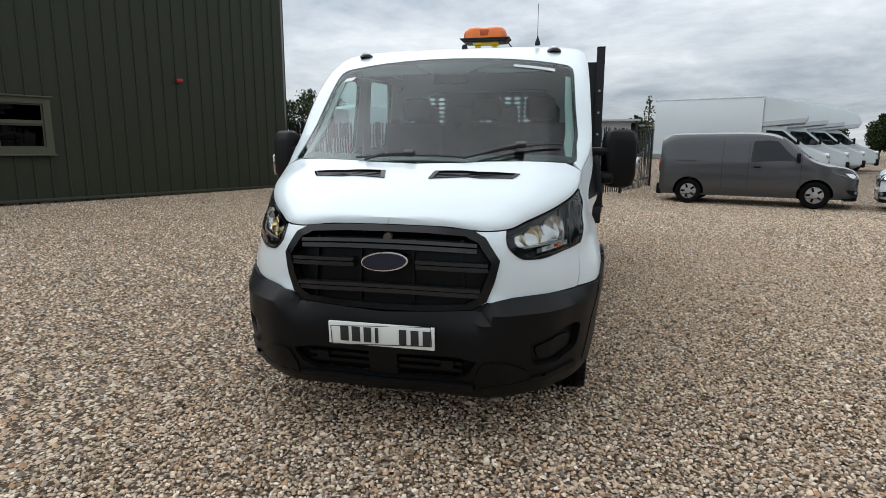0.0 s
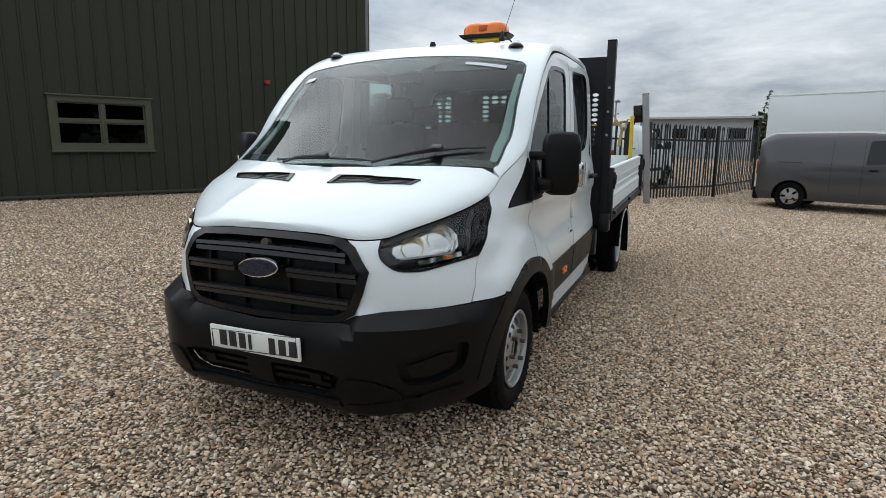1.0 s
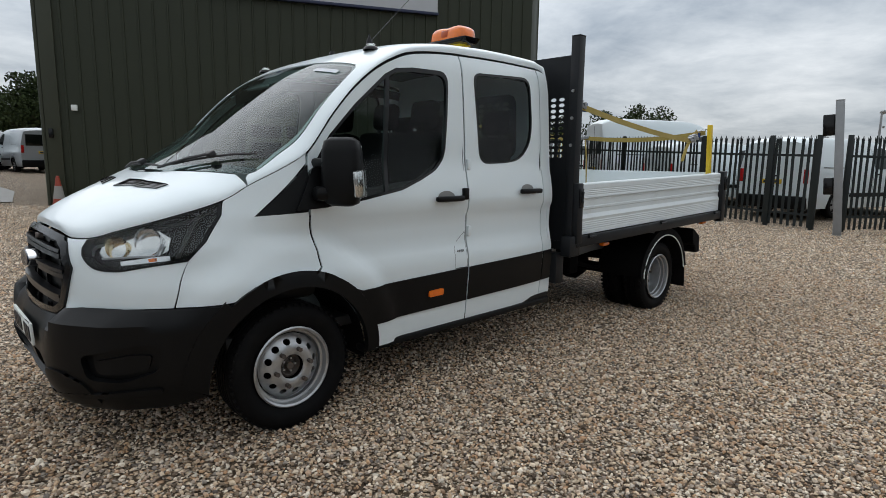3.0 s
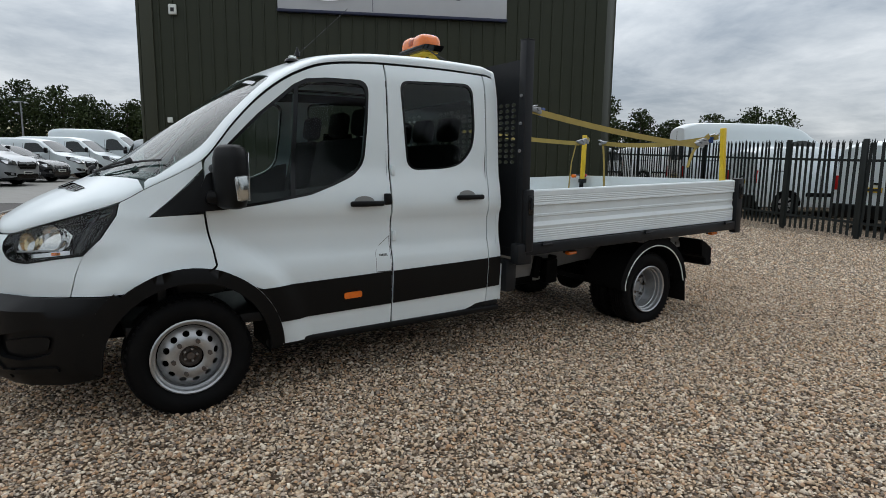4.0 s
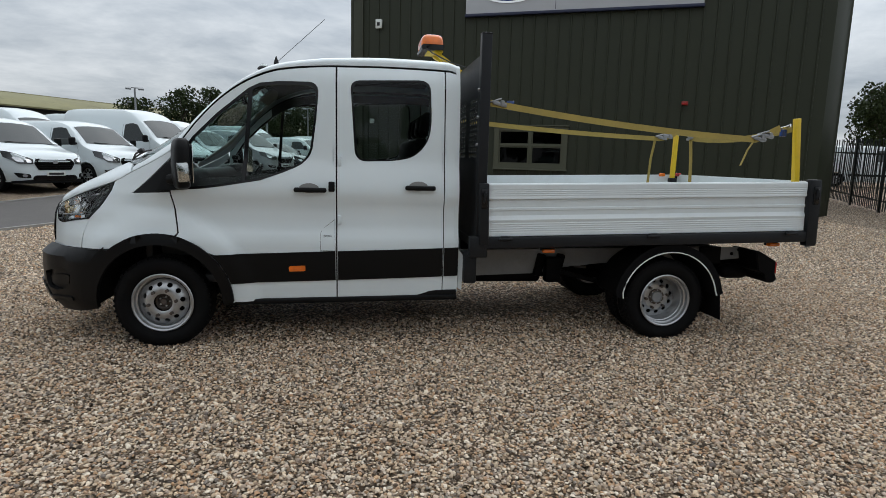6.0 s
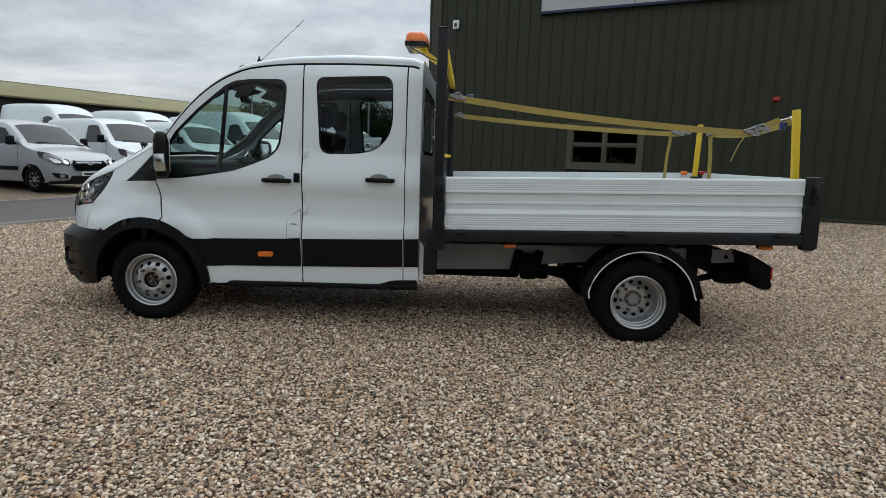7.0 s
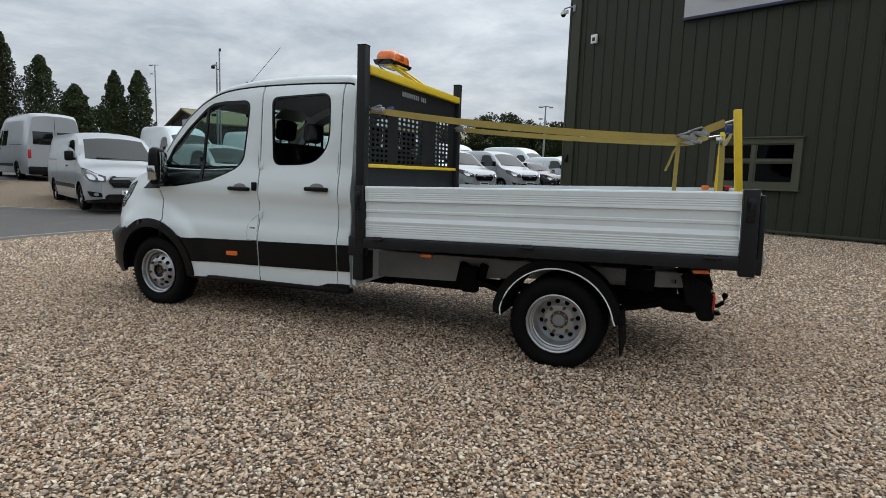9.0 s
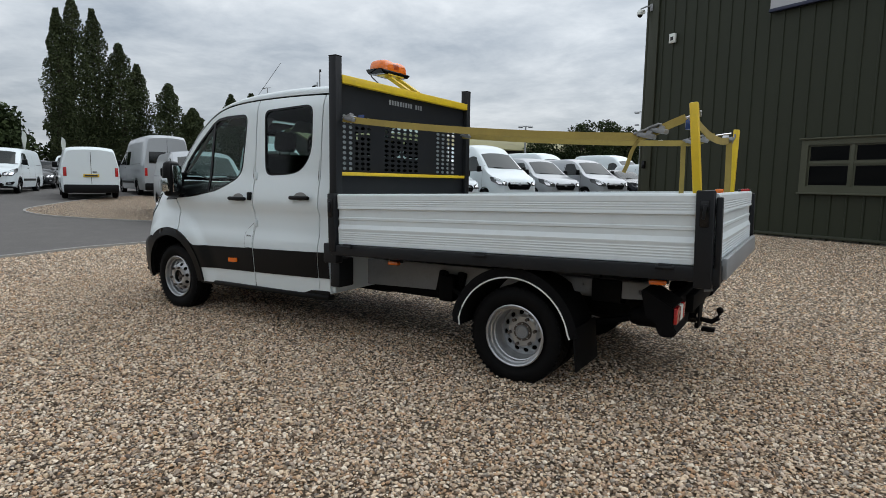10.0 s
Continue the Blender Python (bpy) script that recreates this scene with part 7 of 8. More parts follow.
    part("rear_bumper", box((0.16, W * 1.84, 0.32), (L + 0.0, 0, 0.38), 0.05), BLACK_PLASTIC, v, "black rear bumper")
    part("rear_seam", box((0.006, 0.014, zt(L) - 0.62), (L + 0.003, 0.0, 0.55 + (zt(L) - 0.62) / 2)), INK, v)
    for sg in (-1, 1):
        tall = 0.34 if kind != "car" else 0.16
        part("tail_lamp", box((0.07, 0.11, tall), (L - 0.005, sg * W * 0.86, 1.02 if kind != "car" else 0.78), 0.02), RED, v, "red rear lamp")
        if rear_glass:
            part("rear_window", box((0.012, W * 0.66, 0.5), (L + 0.003, sg * W * 0.40, min(zt(L) - 0.42, belt + 0.30)), 0.004), PRIVACY, v, "dark rear door glass")
    part("rear_handle", box((0.03, 0.14, 0.04), (L + 0.012, 0.12, 1.02), 0.01), BLACK_PLASTIC, v)
    # wheels
    for wx in wheels:
        for sg in (-1, 1):
            at = (wx, sg * (W - 0.125), wr)
            w = part("wheel", lathe([(wr * 0.62, 0.075), (wr * 0.6, 0.05), (wr * 0.2, 0.06), (0.0, 0.065)], at, "y", 20, sign=sg), rim_mat, v, "road wheel")
            part("tyre", lathe([(wr * 0.6, 0.07), (wr * 0.68, 0.10), (wr * 0.92, 0.1), (wr, 0.07), (wr, -0.07), (wr * 0.92, -0.1)], at, "y", 26, sign=sg), TREAD, w)
            # near-black blocks on the wheel face stand in for the rim's shaded openings
            bm = bmesh.new()
            n = 5 if rim_mat is ALLOY else 8
            for k in range(n):
                a = 2 * math.pi * k / n
                b = box((wr * 0.15, 0.012, wr * 0.30), (wr * 0.40 * math.cos(a), sg * 0.066, wr * 0.40 * math.sin(a)), 0.0, (0, -math.degrees(a) + 90, 0))
                bmesh.ops.translate(b, vec=at, verts=b.verts)
                joined(bm, b)
            part("dark_rim_openings", bm, CHASSIS, w)
    return v


def parked(x, y, heading, L=0.0):
    """Pose of a vehicle whose middle stands at x, y and whose nose points to heading (degrees from +x)."""
    h = radians(heading)
    return pose(x + math.cos(h) * L / 2, y + math.sin(h) * L / 2, gh(x, y), 0, 0, heading + 180)


ROW = "vans parked in the yard row"
H0 = -28
vehicle("small", SILVER, "silver small van parked on the gravel island", "van", parked(-9.4, 9.9, -16, 4.4), ROW)
vehicle("long", SILVER, "silver mid-size van parked at the road's edge", "van", parked(-10.2, 6.4, -25, 5.34), ROW, rim_mat=ALLOY)
vehicle("mid", WHITE, "white mid-size van parked behind the silver one", "van", parked(-8.9, 13.0, H0, 4.97), ROW)
vehicle("mid", WHITE, "white mid-size van with a black grille", "van", parked(-7.6, 15.2, H0, 4.97), ROW)
vehicle("tall", WHITE, "white high-roof van in the parked row", "van", parked(-6.6, 17.8, H0, 5.5), ROW)
vehicle("mid", SILVER, "silver van with a black grille in the row", "van", parked(-5.4, 20.2, H0, 4.97), ROW, rim_mat=ALLOY)
vehicle("mid", SILVER, "silver van with alloy wheels in the row", "van", parked(-4.0, 22.7, H0, 4.97), ROW, rim_mat=ALLOY)
vehicle("car", DARK_PAINT, "black car parked between the vans", "car", parked(-2.7, 25.4, H0, 4.3), ROW, rim_mat=ALLOY)
vehicle("small", WHITE, "white small van near the end of the row", "van", parked(-1.6, 28.2, H0, 4.4), ROW)
vehicle("mid", WHITE, "white van at the far end of the row", "van", parked(-0.3, 31.2, H0, 4.97), ROW)
for x, y, k in ((-15.6, 14.2, "tall"), (-13.9, 17.6, "tall"), (-12.4, 21.0, "tall"), (-10.6, 24.6, "tall"), (-8.4, 28.6, "tall"), (-5.4, 33.5, "tall")):
    vehicle(k, WHITE, "white high-roof van in the second row", "van", parked(x, y, H0 + 4, 5.5), "vans in the second row")
vehicle("big", SILVER, "silver high-roof van seen from behind on the island", "van", parked(-21.1, 11.5, 161, 6.0), rear_glass=True, side_glass=True)
vehicle("mid", WHITE, "white van seen from behind with a yellow plate", "van", parked(-19.9, 7.95, 157, 4.97))
vehicle("mid", WHITE, "white van parked across the road", "van", parked(-25.0, 6.9, -35, 4.97), rim_mat=ALLOY)
vehicle("car", DARK_PAINT, "black car parked across the road", "car", parked(-29.5, 10.2, -30, 4.3), rim_mat=ALLOY)
vehicle("car", GREY_PAINT, "dark grey car parked across the road", "car", parked(-33.0, 12.3, -30, 4.3), rim_mat=ALLOY)
vehicle("mid", WHITE, "white van at the far side of the road", "van", parked(-37.0, 15.4, -30, 4.97))
vehicle("small", SILVER, "silver small van far down the road", "van", parked(-42.0, 19.0, -30, 4.4))
vehicle("mid", SILVER, "silver van seen from behind beside the shed", "van", parked(3.3, 30.5, 96, 4.97), rear_glass=True)
vehicle("tall", WHITE, "white high-roof van behind the row", "van", parked(1.4, 34.0, -28, 5.5))
# beyond the truck's tail
vehicle("panel", GREY_PAINT, "dark grey panel van standing on the gravel", "van", parked(14.0, -5.62, -109, 4.62), rim_mat=ALLOY)
BACK = "vans behind the fence"
vehicle("tall", WHITE, "white high-roof van behind the fence", "van", parked(18.1, 5.7, -38, 5.53), rear_glass=True, group=BACK)
vehicle("small", WHITE, "white small van close behind the fence", "van", parked(16.85, 3.4, -34, 4.4), rim_mat=ALLOY, group=BACK)
vehicle("mid", WHITE, "white van seen from behind close behind the fence", "van", parked(16.9, 0.62, -17, 4.97), rim_mat=ALLOY, group=BACK)
vehicle("mid", WHITE, "white van at the back of the compound", "van", parked(26.0, 19.6, -40, 4.97), group=BACK)
vehicle("mid", WHITE, "white van at the back of the compound", "van", parked(28.4, 17.0, -40, 4.97), group=BACK)
vehicle("mid", WHITE, "white van with a dark lower body beside the grey one", "van", parked(12.2, -10.55, 70, 4.97))


def box_truck(place, label):
    """A box van with a rounded pod over its cab; x runs back from the nose."""
    v = thing("box_truck", label, "truck", place, "white box trucks in a row")
    cab = [(0, 0.35), (0, 0.86), (0.05, 1.0), (0.75, 1.28), (0.95, 1.42), (1.65, 2.0), (1.85, 2.1), (2.35, 2.12), (2.35, 0.35)]
    part("cab", prism(cab, 1.96, Matrix.Translation((0, -0.98, 0)), 0.07), WHITE, v)
    part("box_body", box((4.1, 2.2, 2.25), (4.4, 0, 2.1), 0.03), WHITE, v)
    part("corner_trim", box((0.05, 2.22, 2.27), (2.36, 0, 2.1), 0.012), ALU, v)
    for sg in (-1, 1):
        part("top_trim", box((4.12, 0.05, 0.06), (4.4, sg * 1.09, 3.21), 0.012), ALU, v)
        part("bottom_trim", box((4.12, 0.05, 0.09), (4.4, sg * 1.09, 1.0), 0.012), ALU, v)
        part("side_window", prism([(1.05, 1.40), (1.62, 1.88), (2.18, 1.92), (2.2, 1.36), (1.2, 1.32)], 0.01, Matrix.Translation((0, -0.988 if sg < 0 else 0.978, 0))), PRIVACY, v, "dark side window")
        part("door_mirror", box((0.1, 0.2, 0.3), (1.05, sg * 1.12, 1.5), 0.04), BLACK_PLASTIC, v)
        part("headlamp", box((0.22, 0.2, 0.2), (0.1, sg * 0.86, 0.93), 0.05), CHROME, v)
        for wx in (0.95, 4.75):
            w = part("wheel", lathe([(0.2, 0.075), (0.19, 0.04), (0.07, 0.06), (0.0, 0.065)], (wx, sg * 0.88, 0.34), "y", 20, sign=sg), STEEL, v)
            part("tyre", lathe([(0.2, 0.07), (0.23, 0.10), (0.31, 0.1), (0.34, 0.07), (0.34, -0.07), (0.31, -0.1)], (wx, sg * 0.88, 0.34), "y", 26, sign=sg), TREAD, w)
            part("wheel_opening", prism([(wx + 0.41 * math.cos(a), 0.34 + 0.41 * math.sin(a)) for a in (math.pi * k / 10 for k in range(11))], 0.012, Matrix.Translation((0, -0.992 if sg < 0 else 0.98, 0))), CHASSIS, v)
    pod = [(2.35, 2.12), (2.35, 3.22), (1.9, 3.2), (1.35, 3.02), (0.95, 2.72), (0.80, 2.42), (0.86, 2.26), (1.2, 2.18)]
    pd = part("roof_pod", prism(rounded(pod, 0.1, 3), 2.14, Matrix.Translation((0, -1.07, 0)), 0.06), WHITE, v, "rounded white pod over the cab")
    part("pod_skirt", prism([(0.9, 2.2), (2.35, 2.06), (2.35, 2.24), (0.88, 2.36)], 2.16, Matrix.Translation((0, -1.08, 0))), SIGN_GREY, pd, "grey lower edge of the pod")
    part("windscreen", patch(lambda a, b: Vector((1.02 + 0.66 * b, a, 1.47 + 0.54 * b)), rounded([(-0.84, 0.02), (0.84, 0.02), (0.76, 0.95), (-0.76, 0.95)], 0.06, 3), grid=(0.3, 0.3), off=0.012, inside=Vector((3, 0, 0))), PRIVACY, v, "dark windscreen")
    part("grille", box((0.05, 1.0, 0.26), (0.0, 0, 0.84), 0.02), GLOSS_BLACK, v)
    part("bumper", box((0.2, 1.92, 0.34), (0.02, 0, 0.46), 0.06), BLACK_PLASTIC, v)
    part("chassis", box((5.8, 0.8, 0.2), (3.4, 0, 0.62), 0.02), CHASSIS, v)
    return v


first = box_truck(parked(23.4, -7.5, -110, 6.4), "white box truck with a rounded cab pod")
for k in range(1, 4):
    copy_thing(first, parked(23.4 + 2.75 * k, -7.5 - 1.75 * k, -110, 6.4))

# ---------------------------------------------------------------- palisade fence


def fence(name, line, label, height=2.0):
    """Upright pales on two rails between posts, each pale with a three-pointed head."""
    f = thing(name, label, "fence")
    bm = bmesh.new()
    w = 0.031
    pts = [(-w, 0.05), (w, 0.05), (w, height - 0.13), (w * 1.25, height - 0.03), (w * 0.45, height - 0.085), (0.0, height), (-w * 0.45, height - 0.085), (-w * 1.25, height - 0.03), (-w, height - 0.13)]
    front, back = [bm.verts.new((x, -0.004 - 0.012 * (1 - abs(x) / w), z)) for x, z in pts], [bm.verts.new((x, 0.004, z)) for x, z in pts]
    bm.faces.new(front), bm.faces.new(back[::-1])
    for i in range(len(pts)):
        bm.faces.new((front[i], back[i], back[(i + 1) % len(pts)], front[(i + 1) % len(pts)]))
    bmesh.ops.recalc_face_normals(bm, faces=bm.faces[:])
    me = bpy.data.meshes.new("pale")
    bm.to_mesh(me)
    bm.free()
    me.materials.append(FENCE)
    rng = random.Random(7)
    for (x0, y0), (x1, y1) in zip(line, line[1:]):
        d = math.dist((x0, y0), (x1, y1))
        turn = math.degrees(math.atan2(y1 - y0, x1 - x0))
        n = int(d / 0.128)
        for i in range(n):
            t = (i + 0.5) / n
            x, y = x0 + (x1 - x0) * t, y0 + (y1 - y0) * t
            p = new("pale", me)
            p.parent = f
            p.matrix_basis = pose(x, y, gh(x, y) + rng.uniform(-0.012, 0.012), rng.uniform(-0.8, 0.8), rng.uniform(-0.9, 0.9), turn + rng.uniform(-2, 2))
        for z in (0.32, height - 0.42):
            a, b = (x0, y0, gh(x0, y0) + z), (x1, y1, gh(x1, y1) + z)
            part("rail", tube([a, b], 0, flat=(0.05, 0.012, (0, 0, 1))), FENCE, f)
        m = max(1, round(d / 2.75))
        for i in range(m + 1):
            t = i / m
            x, y = x0 + (x1 - x0) * t, y0 + (y1 - y0) * t
            part("post", box((0.10, 0.055, height + 0.02), (x, y, gh(x, y) + height / 2), 0.006, (0, 0, turn)), FENCE, f)
    return f


fence("fence", [(19.2, 16.5), (17.4, 12.4), (15.6, 8.6), (14.4, 5.4), (13.35, 2.6), (12.9, 0.9), (12.75, -0.05)], "dark green steel palisade fence beside the yard")
fence("fence", [(12.95, -0.55), (15.4, -2.2), (18.3, -3.4)], "dark green steel palisade fence beyond the gate post")
gate_post = thing("gate_post", "leaning pale grey steel gate post", "post", pose(12.3, -0.64, gh(12.3, -0.6) - 0.06, -4.2, 0.6, 14))
part("column", box((0.15, 0.15, 2.74), (0, 0, 1.36), 0.01), GALV, gate_post)
part("cap", box((0.155, 0.155, 0.02), (0, 0, 2.735), 0.006), GALV, gate_post)
part("lock_box", box((0.06, 0.24, 0.42), (0.06, 0.16, 2.27), 0.02), GLOSS_BLACK, gate_post, "black lock box")
part("lower_box", box((0.06, 0.2, 0.34), (0.06, 0.15, 1.05), 0.02), GLOSS_BLACK, gate_post, "black lock box")
part("base_plate", box((0.3, 0.3, 0.03), (0, 0, 0.01), 0.004), GALV, gate_post)

# ---------------------------------------------------------------- trees, lamps and far buildings
BARK = surface("bark", (0.07, 0.055, 0.042), 0.9, vary=0.3, scale=4, fine=30, grain=0.4, bump=0.01)


def leaf_mat(name, dark, light):
    mat = bpy.data.materials.new(name)
    nt, b = nodes_of(mat)
    g = nt.nodes.new("ShaderNodeNewGeometry")
    col = ramp_of(nt, g.outputs["Random Per Island"], [(0.0, dark), (1.0, light)])
    col = mixed(nt, maths(nt, "MULTIPLY", noise_tex(nt, 0.5, 4), 0.7), col, tuple(c * 0.55 for c in dark))
    socket(nt, b, "Base Color", col)
    b.inputs["Roughness"].default_value = 0.6
    b.inputs["Specular IOR Level"].default_value = 0.08
    return mat


LEAF = leaf_mat("oak_leaves", (0.024, 0.036, 0.014), (0.062, 0.084, 0.032))
POPLAR_LEAF = leaf_mat("poplar_leaves", (0.036, 0.050, 0.024), (0.105, 0.122, 0.055))


def tree(name, label, x, y, height, radius, leaves, seed, columnar=False, size=0.34, count=2600, group=""):
    """A tapered trunk with limbs and a crown of many small leaf sprays."""
    rng = np.random.default_rng(seed)
    t = thing(name, label, "tree", pose(x, y, gh(x, y)), group)
    low = 0.06 if columnar else 0.18
    bm = bmesh.new()
    rings = []
    for k in range(7):
        q = k / 6
        r = max(0.03, height * (0.024 if not columnar else 0.017) * (1 - q) ** 0.8)
        c = Vector((0.02 * height * math.sin(q * 4 + seed), 0.02 * height * math.cos(q * 3 + seed), q * height * 0.92))
        rings.append([bm.verts.new(c + Vector((r * math.cos(a), r * math.sin(a), 0))) for a in (2 * math.pi * j / 8 for j in range(8))])
    for a, c in zip(rings, rings[1:]):
        for j in range(8):
            bm.faces.new((a[j], a[(j + 1) % 8], c[(j + 1) % 8], c[j]))
    part("trunk", bm, BARK, t)
    lumps = []
    n_l = 20 if not columnar else 26
    for k in range(n_l):
        q = (k + rng.random()) / n_l
        z = height * (low + (0.97 - low) * q)
        if columnar:
            rr = radius * (0.35 + 0.75 * math.sin(math.pi * min(1, (q * 0.92 + 0.10)) ** 0.85)) * rng.uniform(0.55, 1.05)
        else:
            rr = radius * math.sqrt(max(0.05, 1 - ((q - 0.42) / 0.62) ** 2)) * rng.uniform(0.45, 1.0)
        a = rng.random() * 2 * math.pi
        off = rr * (0.35 if columnar else 0.62)
        lumps.append((off * math.cos(a), off * math.sin(a), z, rr * (0.62 if columnar else 0.55)))
        if k % 3 == 0:
            bm = tube([(0, 0, z * 0.75), (off * math.cos(a) * 0.5, off * math.sin(a) * 0.5, z * 0.88), (off * math.cos(a), off * math.sin(a), z)], height * 0.006, 5)
            part("limb", bm, BARK, t)
    L = np.array(lumps)
    w = L[:, 3] ** 2
    pick = rng.choice(len(L), count, p=w / w.sum())
    d = rng.normal(size=(count, 3))
    d /= np.linalg.norm(d, axis=1)[:, None]
    rad = L[pick, 3] * rng.uniform(0.2, 1.25, count) ** 0.55
    P = L[pick, :3] + d * rad[:, None] * np.array((1, 1, 0.85))
    if columnar:
        # a spire of steep branches: uneven, widest at a third of its height
        q = rng.beta(1.25, 1.35, count)
        ang = rng.random(count) * 2 * math.pi
        env = radius * np.sin(np.pi * (0.12 + 0.86 * q) ** 0.8) ** 0.75
        lobes = 1 + 0.16 * np.sin(3 * ang + 9 * q + seed) + 0.14 * np.sin(23 * q + 2 * ang) + 0.10 * np.sin(47 * q + seed)
        rr = env * lobes * rng.uniform(0.0, 1.0, count) ** 0.42 * 1.12
        P = np.stack([rr * np.cos(ang), rr * np.sin(ang), height * (low + (1 - low) * q) + rr * 0.5], 1)
    P = P[(P[:, 2] > height * low * 0.7) & (P[:, 2] < height)]
    n = len(P)
    u = rng.normal(size=(n, 3))
    u /= np.linalg.norm(u, axis=1)[:, None]
    v = np.cross(u, rng.normal(size=(n, 3)))
    v /= np.linalg.norm(v, axis=1)[:, None]
    s = size * rng.uniform(0.5, 1.2, (n, 1))
    k4 = [(-1, 0), (-0.1, 0.62), (1, 0), (0.1, -0.62)]
    V = np.concatenate([(P + u * s * a + v * s * b)[:, None] for a, b in k4], axis=1).reshape(-1, 3)
    F = np.arange(n * 4).reshape(n, 4)
    me = bpy.data.meshes.new("crown")
    me.from_pydata(V.tolist(), [], F.tolist())
    me.materials.append(leaves)
    ob = new("crown", me)
    ob.parent = t
    return t


def polar(x, y, deg, d):
    return x + d * math.cos(radians(deg)), y + d * math.sin(radians(deg))


for k, (x0, y0, deg, d, h, r) in enumerate(((5.6, -4.5, 154.45, 60, 15.6, 1.25), (5.6, -4.5, 155.5, 59, 14.2, 1.05), (5.6, -4.5, 153.0, 61, 15.0, 1.15), (5.6, -4.5, 151.2, 61, 12.3, 1.35),
                                              (5.6, -4.5, 149.9, 62, 10.8, 1.15), (5.6, -4.5, 147.5, 60, 9.0, 1.25), (5.6, -4.5, 145.6, 43, 5.2, 0.85), (3.7, -5.3, 140.7, 62, 8.8, 1.0), (3.7, -5.3, 138.9, 62, 9.0, 1.15))):
    tree("tree", "tall columnar poplar behind the parked cars" if h > 12 else "green poplar behind the parked vans", *polar(x0, y0, deg, d), h, r, POPLAR_LEAF, 40 + k, True, 0.105, 15000 if h > 12 else 11000, "row of poplars")
for k, (x, y, h, r) in enumerate(((-45, 13.5, 5.8, 3.0), (-52, 22, 6.5, 3.0), (-62, 30, 7.0, 3.5), (-66, 50, 7.5, 3.5), (-52, 8, 6.0, 3.2))):
    tree("tree", "dark leafy tree beyond the road", x, y, h, r, LEAF, 80 + k, False, 0.2, 6000, "trees beyond the road")
for k in range(15):
    x = -20 + 2.6 * k + (k * 37 % 5) * 0.3
    y = 57 + (k * 53 % 7) * 0.8
    tree("tree", "dense dark green tree in the boundary belt", x, y, 5.9 + (k * 29 % 5) * 0.42, 2.9, LEAF, 120 + k, False, 0.15, 5600, "boundary belt of trees")
for k, (x, y, h, r) in enumerate(((6.2, 52.5, 7.0, 2.6), (9.6, 53.5, 8.6, 2.4), (7.6, 50.5, 6.4, 2.4), (40, 33.5, 7.2, 2.6), (43.5, 36, 7.6, 3.0), (46, 33.0, 6.2, 2.6), (50, 32.5, 5.4, 2.8), (54, 30, 6.0, 2.6), (57, 27.5, 6.8, 3.2), (62, 26, 3.4, 2.4), (60, -6.4, 4.3, 1.3), (62.5, -8.0, 3.9, 1.5), (63, -10.6, 3.7, 1.3), (52, -21.5, 3.8, 1.8), (60, -33, 4.8, 1.9), (58, -28.0, 4.2, 1.5))):
    tree("tree", "dark green tree beyond the yard", x, y, h, r, LEAF, 160 + k, False, 0.15, 4800, "trees beyond the yard")


tree("tree", "thin young poplar beside the box truck", 36.3, -5.2, 4.4, 0.42, POPLAR_LEAF, 301, True, 0.09, 420)


def lamp_post(x, y, h, label, heads=2):
    p = thing("street_lamp", label, "lamp post", pose(x, y, gh(x, y), 0, 0, 20))
    part("pole", lathe([(0.09, 0.0), (0.075, h * 0.5), (0.055, h)], axis="z", segs=12), GALV, p)
    part("cross_arm", box((0.9, 0.06, 0.06), (0, 0, h), 0.01), GALV, p)
    for k in range(heads):
        sx = -0.38 if k == 0 else 0.38
        part("floodlight", box((0.34, 0.28, 0.11), (sx, -0.1, h - 0.06), 0.03, (24, 0, 0)), GALV, p, "grey floodlight head")
    part("sensor", box((0.3, 0.12, 0.12), (-0.35, -0.1, h - 0.95), 0.03), GALV, p)
    return p


lamp_post(-5.2, 39.4, 5.85, "tall twin floodlight post above the vans")
lamp_post(-13.5, 37.4, 4.95, "tall twin floodlight post beyond the vans")
lamp_post(-3.6, 56.0, 5.4, "distant twin floodlight post before the trees")
lamp_post(41.9, 7.0, 3.4, "distant floodlight post beyond the fence", 2)
lamp_post(42.5, 4.3, 4.0, "floodlight post with a camera beyond the fence", 2)
lamp_post(*polar(4.7, -5.1, 138.3, 72), 11.0, "slim distant lamp post beside the shed", 1)
mast = thing("camera_mast", "tall slim twin pole mast carrying cameras", "mast", pose(-27.5, 29.2, gh(-27.5, 29.2)))
for sx in (-0.075, 0.075):
    part("pole", lathe([(0.07, 0.0), (0.065, 5.0), (0.05, 9.0 if sx > 0 else 8.1)], (sx, sx * 0.9, 0), "z", 12), GALV, mast)
for z in (3.0, 5.4, 7.6):
    part("tie", box((0.3, 0.2, 0.06), (0, 0, z), 0.01), GALV, mast)
part("camera_arm", box((0.4, 0.08, 0.08), (-0.22, -0.1, 7.9), 0.02), GALV, mast)
part("camera_head", box((0.26, 0.2, 0.24), (-0.34, -0.15, 7.75), 0.06), GLOSS_BLACK, mast)
part("lower_camera", box((0.34, 0.24, 0.2), (-0.32, -0.18, 4.3), 0.05), GLOSS_BLACK, mast)
part("tip", cyl(0.08, 0.2, (0.11, 0.1, 9.0), segs=10), GLOSS_BLACK, mast)

MOSS = surface("mossy_green_roof", (0.25, 0.235, 0.115), 0.8, vary=0.2, scale=0.25, fine=4, grain=0.2, dirt=(0.10, 0.085, 0.045), dirt_amount=0.7)
DARK_WALL = surface("dark_shed_wall", (0.022, 0.022, 0.018), 0.8, vary=0.2, scale=0.6)


